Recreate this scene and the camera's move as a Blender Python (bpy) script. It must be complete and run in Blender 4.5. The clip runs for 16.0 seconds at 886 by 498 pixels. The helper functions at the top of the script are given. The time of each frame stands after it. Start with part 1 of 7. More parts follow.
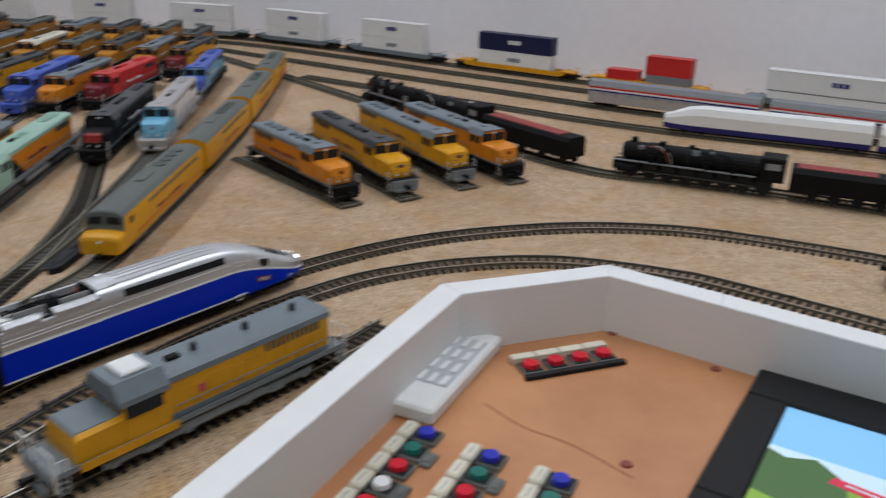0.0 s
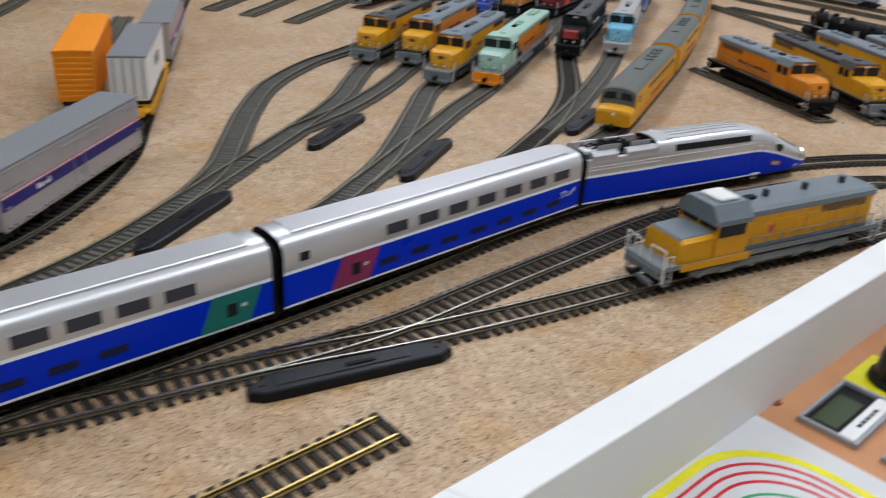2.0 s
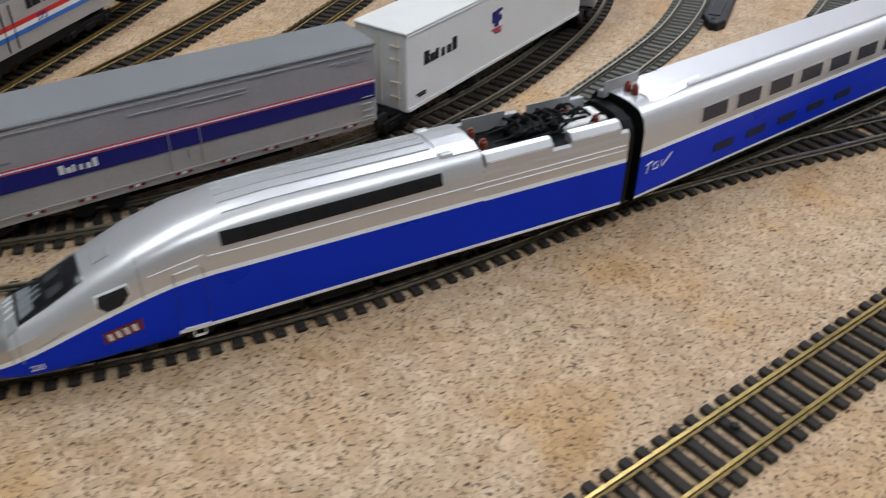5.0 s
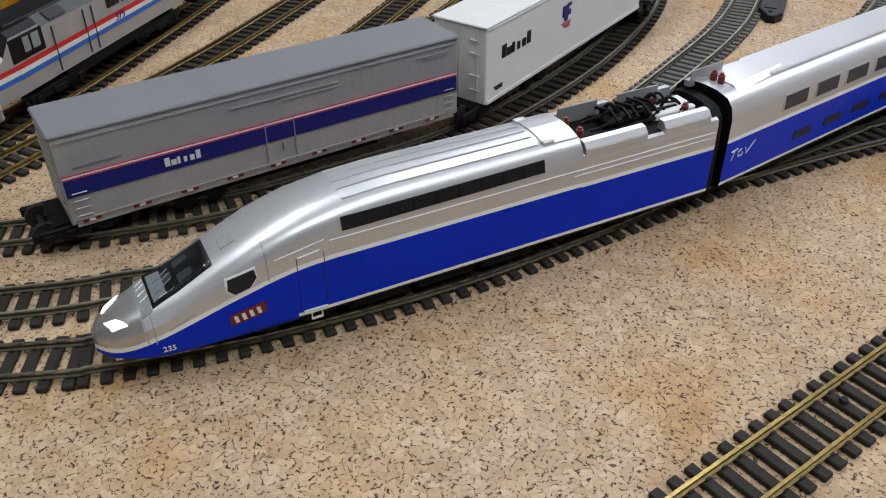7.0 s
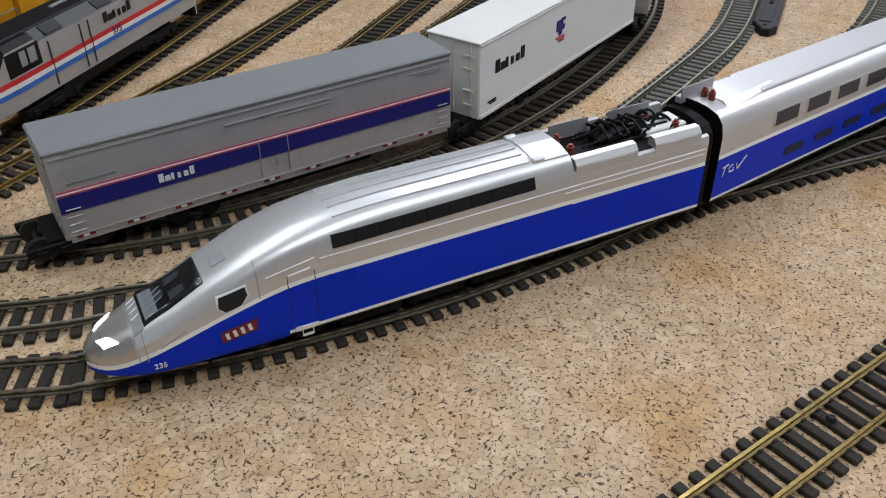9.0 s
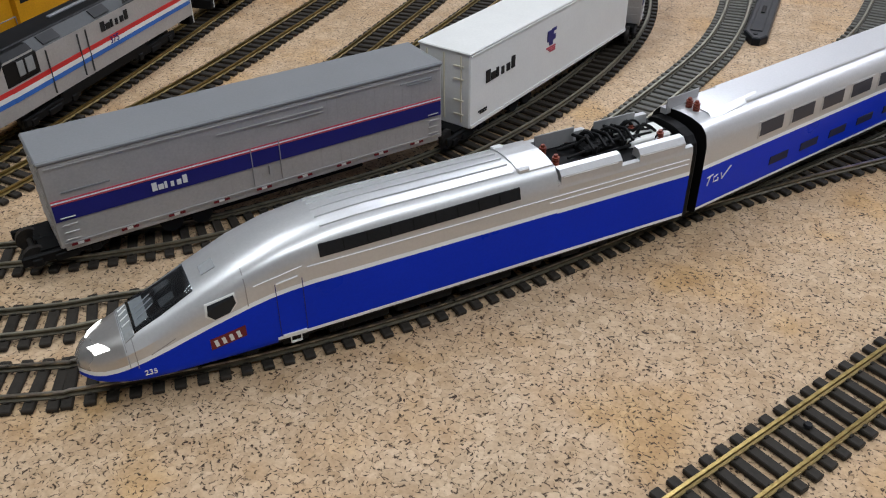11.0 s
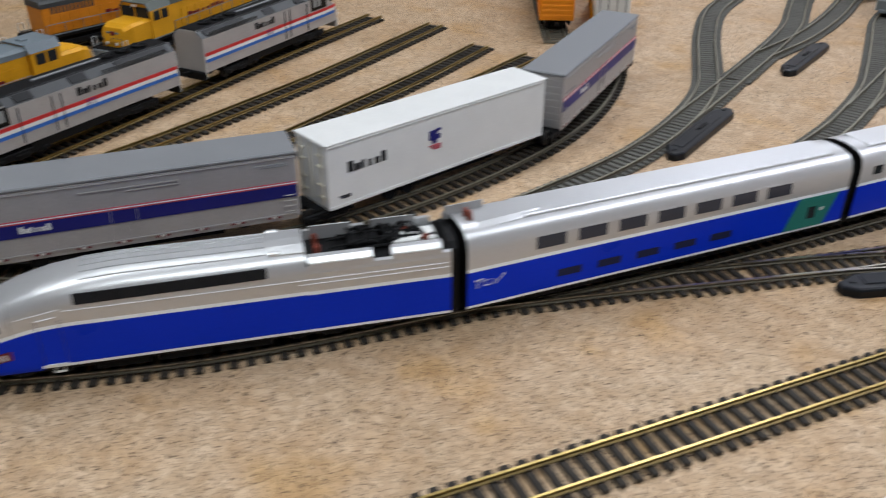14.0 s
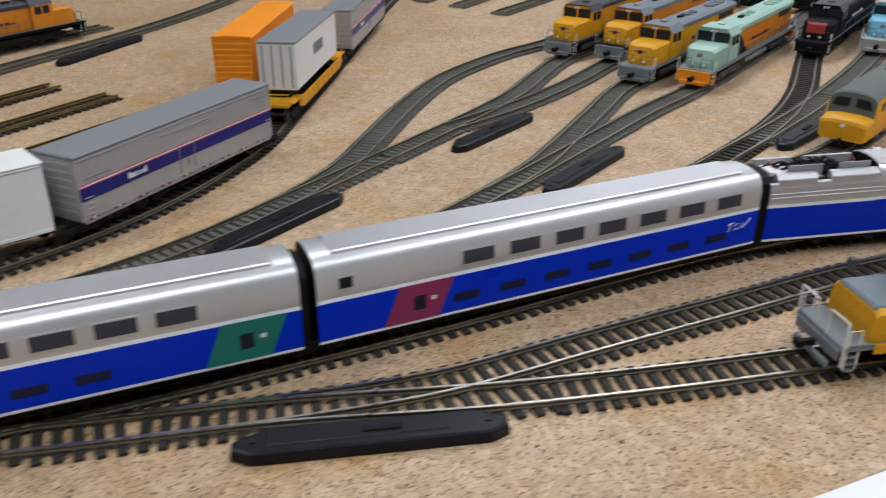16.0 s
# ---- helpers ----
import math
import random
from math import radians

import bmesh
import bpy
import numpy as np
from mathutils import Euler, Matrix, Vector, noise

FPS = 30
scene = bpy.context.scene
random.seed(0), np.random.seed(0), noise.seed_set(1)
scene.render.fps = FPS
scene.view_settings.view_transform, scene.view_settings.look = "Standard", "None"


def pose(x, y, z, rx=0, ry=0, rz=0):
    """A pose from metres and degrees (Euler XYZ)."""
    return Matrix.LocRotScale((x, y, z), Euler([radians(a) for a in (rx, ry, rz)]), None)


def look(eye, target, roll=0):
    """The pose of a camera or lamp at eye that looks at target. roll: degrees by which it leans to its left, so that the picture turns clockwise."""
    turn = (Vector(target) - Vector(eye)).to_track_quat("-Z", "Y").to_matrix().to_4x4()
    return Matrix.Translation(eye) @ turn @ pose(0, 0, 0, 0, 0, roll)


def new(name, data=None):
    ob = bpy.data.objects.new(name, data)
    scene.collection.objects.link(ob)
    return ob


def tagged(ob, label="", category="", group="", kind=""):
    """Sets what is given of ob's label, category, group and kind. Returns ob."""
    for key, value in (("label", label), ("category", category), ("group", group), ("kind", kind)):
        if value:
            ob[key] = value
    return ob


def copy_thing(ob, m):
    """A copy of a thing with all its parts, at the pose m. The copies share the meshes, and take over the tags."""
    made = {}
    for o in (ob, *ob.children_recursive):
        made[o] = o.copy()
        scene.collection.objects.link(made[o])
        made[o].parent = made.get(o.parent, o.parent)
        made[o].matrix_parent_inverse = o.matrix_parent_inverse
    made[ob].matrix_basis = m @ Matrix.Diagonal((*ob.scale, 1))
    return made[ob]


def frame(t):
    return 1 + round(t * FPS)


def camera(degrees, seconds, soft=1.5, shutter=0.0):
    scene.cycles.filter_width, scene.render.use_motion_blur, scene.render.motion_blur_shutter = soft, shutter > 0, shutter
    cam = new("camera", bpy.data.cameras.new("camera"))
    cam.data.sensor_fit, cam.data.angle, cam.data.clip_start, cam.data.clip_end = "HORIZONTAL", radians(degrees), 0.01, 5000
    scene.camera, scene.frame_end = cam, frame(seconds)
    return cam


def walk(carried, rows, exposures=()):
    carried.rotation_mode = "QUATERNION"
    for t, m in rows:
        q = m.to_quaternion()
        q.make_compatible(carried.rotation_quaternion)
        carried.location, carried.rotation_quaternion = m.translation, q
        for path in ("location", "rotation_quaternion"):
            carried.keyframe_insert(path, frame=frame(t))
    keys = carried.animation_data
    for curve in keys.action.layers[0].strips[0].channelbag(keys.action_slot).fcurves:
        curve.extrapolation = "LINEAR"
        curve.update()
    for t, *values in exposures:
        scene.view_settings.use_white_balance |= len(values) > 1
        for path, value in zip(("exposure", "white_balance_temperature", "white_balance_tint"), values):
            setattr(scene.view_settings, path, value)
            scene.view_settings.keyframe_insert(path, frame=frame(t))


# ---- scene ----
cam = camera(55.25, 16.0, soft=1.1, shutter=0.5)
PATH = [
    (0, (-0.0478, 0.0103, 0.2963), (-0.0341, 1.8692, -0.4413), 1.66),
    (0.5, (-0.1015, -0.0161, 0.2853), (-0.2905, 1.8230, -0.4775), 2.65),
    (1, (-0.1377, -0.0505, 0.2744), (-0.5091, 1.7458, -0.5227), 2.36),
    (1.5, (-0.1702, -0.0840, 0.2597), (-0.6718, 1.6707, -0.5584), 3.11),
    (2, (-0.2028, -0.1203, 0.2518), (-0.8409, 1.5688, -0.6082), 3.39),
    (2.5, (-0.2480, -0.1587, 0.2408), (-0.9798, 1.4778, -0.6460), 1.35),
    (3, (-0.2968, -0.2040, 0.2306), (-1.0861, 1.3794, -0.7022), -0.17),
    (3.5, (-0.3554, -0.2389, 0.2123), (-1.1784, 1.2952, -0.7722), -0.14),
    (4, (-0.4133, -0.2670, 0.2071), (-1.2132, 1.2337, -0.8456), 0.46),
    (4.5, (-0.4477, -0.2868, 0.2037), (-1.2072, 1.1969, -0.9016), 0.38),
    (5, (-0.4712, -0.3088, 0.2062), (-1.2142, 1.1515, -0.9408), 0.41),
    (5.2, (-0.4831, -0.3185, 0.2083), (-1.2099, 1.1329, -0.9601), 0.26),
    (7.3, (-0.4968, -0.3357, 0.2072), (-1.2675, 1.1125, -0.9368), -0.62),
    (7.5, (-0.4951, -0.3331, 0.2084), (-1.2630, 1.1138, -0.9392), -0.55),
    (8, (-0.4938, -0.3320, 0.2104), (-1.2595, 1.1193, -0.9330), -0.65),
    (8.5, (-0.4945, -0.3303, 0.2078), (-1.2672, 1.1218, -0.9299), -0.77),
    (9, (-0.4935, -0.3330, 0.2116), (-1.2684, 1.1214, -0.9217), -0.64),
    (11.5, (-0.4828, -0.3338, 0.2164), (-1.2733, 1.1233, -0.9025), -0.68),
    (12, (-0.4796, -0.3363, 0.2168), (-1.2835, 1.1257, -0.8860), -0.60),
    (12.5, (-0.4751, -0.3394, 0.2208), (-1.2897, 1.1235, -0.8729), -0.34),
    (13, (-0.4481, -0.3412, 0.2296), (-1.3458, 1.0970, -0.8315), -0.80),
    (13.5, (-0.3891, -0.3126, 0.2406), (-1.3939, 1.0849, -0.7780), 0.05),
    (14, (-0.3212, -0.2624, 0.2499), (-1.4498, 1.0492, -0.7532), 0.08),
    (14.5, (-0.2681, -0.1817, 0.2569), (-1.3857, 1.1495, -0.7324), 0.76),
    (15, (-0.2357, -0.1075, 0.2448), (-1.3657, 1.2652, -0.6711), 1.82),
    (15.5, (-0.2069, -0.0394, 0.2257), (-1.3575, 1.3307, -0.6681), 1.38),
    (16, (-0.1748, 0.0175, 0.2214), (-1.3288, 1.3978, -0.6520), -0.00),
]
walk(cam, [(t, look(eye, target, roll)) for t, eye, target, roll in PATH],
     exposures=[(0.0, -0.58), (1.0, -0.36), (2.0, -0.18), (3.5, -0.07), (5.0, -0.09), (12.5, -0.11), (13.5, -0.08), (14.5, -0.05), (16.0, -0.10)])

# ---------------------------------------------------------------- world and light
world = bpy.data.worlds.new("room_world")
scene.world = world
world.use_nodes = True
world.node_tree.nodes["Background"].inputs[0].default_value = (0.9, 0.95, 1.0, 1)
world.node_tree.nodes["Background"].inputs[1].default_value = 0.09
LAMP_POWER = 14.8
LAMPS = [(-1.20, -0.25, 90, 0.62, (0.89, 0.972, 1.03)), (-0.95, 1.45, 90, 1.00, (0.905, 0.96, 1.10)), (0.20, -0.55, 90, 0.95, (0.89, 0.972, 1.03)), (0.45, 1.00, 90, 0.95, (0.905, 0.96, 1.10))]
CEILING = 1.55


# ---------------------------------------------------------------- materials
def nodes_of(name):
    m = bpy.data.materials.new(name)
    m.use_nodes = True
    t = m.node_tree
    return m, t, t.nodes["Principled BSDF"]


def rgba(c):
    return (c[0], c[1], c[2], 1.0)


def paint(name, color, rough=0.4, metal=0.0, vary=0.12, grain=900.0, wear=60.0, bump=0.0, coat=0.0, spec=0.35):
    """Painted or moulded surface, with fine grain and larger patches of wear."""
    m, t, b = nodes_of(name)
    co = t.nodes.new("ShaderNodeTexCoord")
    n1 = t.nodes.new("ShaderNodeTexNoise")
    n1.inputs["Scale"].default_value = grain
    n1.inputs["Detail"].default_value = 3
    n2 = t.nodes.new("ShaderNodeTexNoise")
    n2.inputs["Scale"].default_value = wear
    n2.inputs["Detail"].default_value = 5
    t.links.new(co.outputs["Object"], n1.inputs["Vector"])
    t.links.new(co.outputs["Object"], n2.inputs["Vector"])
    add = t.nodes.new("ShaderNodeMath")
    add.operation = "ADD"
    t.links.new(n1.outputs["Fac"], add.inputs[0])
    t.links.new(n2.outputs["Fac"], add.inputs[1])
    ramp = t.nodes.new("ShaderNodeValToRGB")
    ramp.color_ramp.elements[0].position, ramp.color_ramp.elements[1].position = 0.35, 0.65
    lo = [max(0.0, c * (1 - vary)) for c in color]
    hi = [min(1.0, c * (1 + vary)) for c in color]
    ramp.color_ramp.elements[0].color, ramp.color_ramp.elements[1].color = rgba(lo), rgba(hi)
    half = t.nodes.new("ShaderNodeMath")
    half.operation = "MULTIPLY"
    half.inputs[1].default_value = 0.5
    t.links.new(add.outputs[0], half.inputs[0])
    t.links.new(half.outputs[0], ramp.inputs["Fac"])
    t.links.new(ramp.outputs["Color"], b.inputs["Base Color"])
    b.inputs["Metallic"].default_value = metal
    rr = t.nodes.new("ShaderNodeMapRange")
    rr.inputs["To Min"].default_value, rr.inputs["To Max"].default_value = max(0.03, rough - 0.08), min(1, rough + 0.08)
    t.links.new(n2.outputs["Fac"], rr.inputs["Value"])
    t.links.new(rr.outputs["Result"], b.inputs["Roughness"])
    b.inputs["Specular IOR Level"].default_value = spec
    b.inputs["Coat Weight"].default_value = coat
    b.inputs["Coat Roughness"].default_value = 0.25
    if bump:
        bp = t.nodes.new("ShaderNodeBump")
        bp.inputs["Strength"].default_value = bump
        bp.inputs["Distance"].default_value = 0.0004
        t.links.new(n1.outputs["Fac"], bp.inputs["Height"])
        t.links.new(bp.outputs["Normal"], b.inputs["Normal"])
    return m


def cork_material():
    """Pressed cork sheet: tan granules, short dark gaps and dots, faint yellow, pink and grey clouds."""
    m, t, b = nodes_of("cork")
    L = t.links.new
    co = t.nodes.new("ShaderNodeTexCoord")

    def tex(kind, scale, source, detail=None):
        n = t.nodes.new(kind)
        n.inputs["Scale"].default_value = scale
        if detail is not None:
            n.inputs["Detail"].default_value = detail
        L(source, n.inputs["Vector"])
        return n

    def remap(value, lo, hi, out_lo, out_hi):
        n = t.nodes.new("ShaderNodeMapRange")
        n.inputs["From Min"].default_value, n.inputs["From Max"].default_value = lo, hi
        n.inputs["To Min"].default_value, n.inputs["To Max"].default_value = out_lo, out_hi
        L(value, n.inputs["Value"])
        return n.outputs["Result"]

    def ramp(value, *stops):
        n = t.nodes.new("ShaderNodeValToRGB")
        e = n.color_ramp.elements
        while len(e) < len(stops):
            e.new(0.5)
        for k, (p, c) in enumerate(stops):
            e[k].position, e[k].color = p, rgba(c)
        L(value, n.inputs["Fac"])
        return n.outputs["Color"]

    def mix(kind, factor, one, two):
        n = t.nodes.new("ShaderNodeMix")
        n.data_type, n.blend_type = "RGBA", kind
        if isinstance(factor, float):
            n.inputs["Factor"].default_value = factor
        else:
            L(factor, n.inputs["Factor"])
        for socket, value in (("A", one), ("B", two)):
            if isinstance(value, tuple):
                n.inputs[socket].default_value = rgba(value)
            else:
                L(value, n.inputs[socket])
        return n.outputs["Result"]

    def maths(op, one, two):
        n = t.nodes.new("ShaderNodeMath")
        n.operation = op
        for k, value in enumerate((one, two)):
            if isinstance(value, float):
                n.inputs[k].default_value = value
            else:
                L(value, n.inputs[k])
        return n.outputs[0]

    warp = tex("ShaderNodeTexNoise", 160, co.outputs["Object"], 3)
    bent = t.nodes.new("ShaderNodeVectorMath")
    bent.operation = "MULTIPLY_ADD"
    bent.inputs[1].default_value = (0.008, 0.008, 0.0)
    L(warp.outputs["Color"], bent.inputs[0])
    L(co.outputs["Object"], bent.inputs[2])
    gran = tex("ShaderNodeTexVoronoi", 330, bent.outputs[0])
    edge = tex("ShaderNodeTexVoronoi", 330, bent.outputs[0])
    edge.feature = "DISTANCE_TO_EDGE"
    dots = tex("ShaderNodeTexVoronoi", 620, bent.outputs[0])
    sep = t.nodes.new("ShaderNodeSeparateColor")
    L(gran.outputs["Color"], sep.inputs[0])
    sep2 = t.nodes.new("ShaderNodeSeparateColor")
    L(dots.outputs["Color"], sep2.inputs[0])
    base = ramp(sep.outputs[0], (0.0, (0.436, 0.315, 0.200)), (0.5, (0.488, 0.359, 0.234)), (1.0, (0.545, 0.413, 0.279)))
    hue = tex("ShaderNodeTexNoise", 22, co.outputs["Object"], 4)
    wide = tex("ShaderNodeTexNoise", 6, co.outputs["Object"], 5)
    base = mix("MULTIPLY", 1.0, base, ramp(hue.outputs["Fac"], (0.30, (0.95, 0.94, 0.92)), (0.45, (1.0, 0.985, 0.97)), (0.57, (1.0, 0.955, 0.90)), (0.70, (0.98, 0.86, 0.64))))
    base = mix("MULTIPLY", 1.0, base, ramp(wide.outputs["Fac"], (0.34, (0.86, 0.81, 0.74)), (0.56, (1.03, 1.03, 1.04))))
    fine = tex("ShaderNodeTexNoise", 650, co.outputs["Object"], 3)
    base = mix("MULTIPLY", 1.0, base, ramp(fine.outputs["Fac"], (0.30, (0.87, 0.85, 0.82)), (0.62, (1.06, 1.06, 1.06))))
    # dark gaps along parts of the granules' edges, and single dark granules
    gate = tex("ShaderNodeTexNoise", 640, co.outputs["Object"], 2)
    gaps = maths("MULTIPLY", remap(gate.outputs["Fac"], 0.48, 0.58, 0.0, 1.0), remap(edge.outputs["Distance"], 0.022, 0.09, 1.0, 0.0))
    specks = maths("MULTIPLY", remap(sep2.outputs[0], 0.895, 0.915, 0.0, 1.0), remap(dots.outputs["Distance"], 0.25, 0.42, 1.0, 0.0))
    pits = maths("MAXIMUM", gaps, specks)
    blotch = tex("ShaderNodeTexNoise", 75, bent.outputs[0], 3)
    base = mix("MULTIPLY", 1.0, base, ramp(blotch.outputs["Fac"], (0.32, (0.90, 0.85, 0.78)), (0.50, (1.0, 0.99, 0.98)), (0.66, (1.05, 1.05, 1.06))))
    colour = mix("MIX", pits, base, (0.034, 0.014, 0.003))
    L(colour, b.inputs["Base Color"])
    b.inputs["Roughness"].default_value = 0.58
    b.inputs["Specular IOR Level"].default_value = 0.38
    bp = t.nodes.new("ShaderNodeBump")
    bp.inputs["Strength"].default_value = 0.35
    bp.inputs["Distance"].default_value = 0.0005
    L(maths("SUBTRACT", sep.outputs[1], pits), bp.inputs["Height"])
    L(bp.outputs["Normal"], b.inputs["Normal"])
    return m


def glass_material(name, color=(0.02, 0.022, 0.025), rough=0.08):
    m, t, b = nodes_of(name)
    b.inputs["Base Color"].default_value = rgba(color)
    b.inputs["Roughness"].default_value = rough
    b.inputs["Specular IOR Level"].default_value = 0.16
    return m


def clear_material():
    """Thin clear moulded glazing: see-through with a glossy skin."""
    m, t, b = nodes_of("clear_windscreen")
    see = t.nodes.new("ShaderNodeBsdfTransparent")
    see.inputs["Color"].default_value = (0.80, 0.84, 0.88, 1)
    skin = t.nodes.new("ShaderNodeBsdfGlossy")
    skin.inputs["Roughness"].default_value = 0.08
    blend = t.nodes.new("ShaderNodeMixShader")
    blend.inputs["Fac"].default_value = 0.10
    t.links.new(see.outputs[0], blend.inputs[1])
    t.links.new(skin.outputs[0], blend.inputs[2])
    t.links.new(blend.outputs[0], t.nodes["Material Output"].inputs["Surface"])
    t.nodes.remove(b)
    return m


def glow(name, color, strength):
    m, t, b = nodes_of(name)
    b.inputs["Base Color"].default_value = rgba(color)
    b.inputs["Emission Color"].default_value = rgba(color)
    b.inputs["Emission Strength"].default_value = strength
    return m


def tie_material(name="sleeper_plastic", low=(0.009, 0.0076, 0.0062), high=(0.031, 0.026, 0.021)):
    """Moulded plastic sleepers, dull brown-black, each a little different."""
    m, t, b = nodes_of(name)
    L = t.links.new
    info = t.nodes.new("ShaderNodeObjectInfo")
    isl = t.nodes.new("ShaderNodeNewGeometry")
    co = t.nodes.new("ShaderNodeTexCoord")
    n = t.nodes.new("ShaderNodeTexNoise")
    n.inputs["Scale"].default_value = 700
    n.inputs["Detail"].default_value = 4
    L(co.outputs["Object"], n.inputs["Vector"])
    add = t.nodes.new("ShaderNodeMath")
    add.operation = "ADD"
    L(info.outputs["Random"], add.inputs[0])
    L(isl.outputs["Random Per Island"], add.inputs[1])
    add2 = t.nodes.new("ShaderNodeMath")
    add2.operation = "MULTIPLY_ADD"
    add2.inputs[1].default_value = 0.3
    L(add.outputs[0], add2.inputs[0])
    L(n.outputs["Fac"], add2.inputs[2])
    ramp = t.nodes.new("ShaderNodeValToRGB")
    e = ramp.color_ramp.elements
    e[0].position, e[0].color = 0.3, rgba(low)
    e[1].position, e[1].color = 1.0, rgba(high)
    L(add2.outputs[0], ramp.inputs["Fac"])
    L(ramp.outputs["Color"], b.inputs["Base Color"])
    b.inputs["Roughness"].default_value = 0.6
    b.inputs["Specular IOR Level"].default_value = 0.18
    return m


def board_paint(name, color, rough=0.45):
    """Brushed white paint on planed softwood."""
    m, t, b = nodes_of(name)
    L = t.links.new
    co = t.nodes.new("ShaderNodeTexCoord")
    mp = t.nodes.new("ShaderNodeMapping")
    mp.inputs["Scale"].default_value = (8, 8, 260)
    L(co.outputs["Object"], mp.inputs["Vector"])
    n = t.nodes.new("ShaderNodeTexNoise")
    n.inputs["Scale"].default_value = 6
    n.inputs["Detail"].default_value = 5
    L(mp.outputs[0], n.inputs["Vector"])
    ramp = t.nodes.new("ShaderNodeValToRGB")
    ramp.color_ramp.elements[0].color = rgba([c * 0.93 for c in color])
    ramp.color_ramp.elements[1].color = rgba([min(1, c * 1.04) for c in color])
    L(n.outputs["Fac"], ramp.inputs["Fac"])
    L(ramp.outputs["Color"], b.inputs["Base Color"])
    b.inputs["Roughness"].default_value = rough
    bp = t.nodes.new("ShaderNodeBump")
    bp.inputs["Strength"].default_value = 0.25
    bp.inputs["Distance"].default_value = 0.0006
    L(n.outputs["Fac"], bp.inputs["Height"])
    L(bp.outputs["Normal"], b.inputs["Normal"])
    return m


def hardboard_material():
    """Smooth brown hardboard with cloudy stains and scuffs."""
    m, t, b = nodes_of("hardboard")
    L = t.links.new
    co = t.nodes.new("ShaderNodeTexCoord")
    n = t.nodes.new("ShaderNodeTexNoise")
    n.inputs["Scale"].default_value = 7
    n.inputs["Detail"].default_value = 7
    n.inputs["Roughness"].default_value = 0.6
    L(co.outputs["Object"], n.inputs["Vector"])
    f = t.nodes.new("ShaderNodeTexNoise")
    f.inputs["Scale"].default_value = 500
    L(co.outputs["Object"], f.inputs["Vector"])
    ramp = t.nodes.new("ShaderNodeValToRGB")
    e = ramp.color_ramp.elements
    e[0].position, e[0].color = 0.28, (0.36, 0.140, 0.052, 1)
    e[1].position, e[1].color = 0.70, (0.60, 0.285, 0.125, 1)
    L(n.outputs["Fac"], ramp.inputs["Fac"])
    L(ramp.outputs["Color"], b.inputs["Base Color"])
    b.inputs["Roughness"].default_value = 0.42
    bp = t.nodes.new("ShaderNodeBump")
    bp.inputs["Strength"].default_value = 0.15
    bp.inputs["Distance"].default_value = 0.0003
    L(f.outputs["Fac"], bp.inputs["Height"])
    L(bp.outputs["Normal"], b.inputs["Normal"])
    return m


M_CORK = cork_material()
M_TIE = tie_material()
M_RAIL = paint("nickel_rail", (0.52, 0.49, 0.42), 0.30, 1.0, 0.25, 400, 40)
# Webs and feet are coloured darker than the railheads.
M_RAILSIDE = paint("dark_rail_web", (0.075, 0.064, 0.043), 0.5, 0.35, 0.3, 400, 40)
M_TIEGREY = tie_material("grey_sleeper_plastic", (0.040, 0.039, 0.034), (0.105, 0.102, 0.090))
M_TIEFAR = tie_material("dusty_sleeper_plastic", (0.070, 0.064, 0.050), (0.150, 0.138, 0.110))
M_BASEGREY = paint("switch_base_grey", (0.12, 0.125, 0.115), 0.5, 0.0, 0.2)
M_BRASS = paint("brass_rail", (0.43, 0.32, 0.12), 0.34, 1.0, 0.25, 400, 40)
M_BRASSSIDE = paint("dark_brass_web", (0.16, 0.112, 0.038), 0.45, 0.6, 0.3, 400, 40)
M_RAILDIRT = paint("tarnished_rail", (0.25, 0.235, 0.18), 0.42, 0.7, 0.25, 400, 40)
M_WALLPAINT = paint("wall_paint", (0.82, 0.81, 0.825), 0.8, 0.0, 0.03, 60, 3)
M_WHITEBOARD = board_paint("white_board_paint", (0.76, 0.76, 0.75))
# Unseen south and east walls, grey set by the side light they return.
M_SIDEBOUNCE = paint("side_bounce_grey", (0.48, 0.48, 0.49), 0.85, 0.0, 0.05, 60, 3)
M_LINEWHITE = paint("lining_white", (0.87, 0.90, 0.94), 0.35, 0.0, 0.02)
M_KNOB = paint("glossy_black", (0.006, 0.006, 0.006), 0.18, 0.0, 0.2, spec=0.5)
M_KEYFIELD = paint("keypad_grey", (0.44, 0.45, 0.47), 0.5)
M_HARDBOARD = hardboard_material()
# Unseen ceiling and west wall, dark to hold back bounce light.
M_LOWBOUNCE = paint("low_bounce_grey", (0.30, 0.30, 0.31), 0.85, 0.0, 0.05, 60, 3)
M_FLOOR = paint("floor_concrete", (0.25, 0.24, 0.23), 0.7, 0.0, 0.2, 40, 3)
M_BLACK = paint("black_plastic", (0.006, 0.0062, 0.0068), 0.42, 0.0, 0.25, 900, 80, spec=0.18)
M_SOOT = paint("soot_black", (0.005, 0.005, 0.0055), 0.6, 0.0, 0.3, 900, 80, spec=0.15)
M_DARK = paint("dark_grey_plastic", (0.012, 0.0125, 0.014), 0.5, 0.0, 0.25, spec=0.2)
M_MOTOR = paint("switch_machine_plastic", (0.0065, 0.008, 0.0105), 0.36, 0.0, 0.25, spec=0.2)
M_SILVER = paint("silver_paint", (0.60, 0.605, 0.615), 0.37, 0.58, 0.05, 900, 12, coat=0.15, spec=0.5)
M_SILVERDK = paint("dark_silver_paint", (0.34, 0.34, 0.345), 0.38, 0.25, 0.06, 900, 30, coat=0.3)
M_BLUE = paint("deep_blue_paint", (0.0012, 0.028, 0.52), 0.30, 0.0, 0.06, 900, 30, spec=0.12)
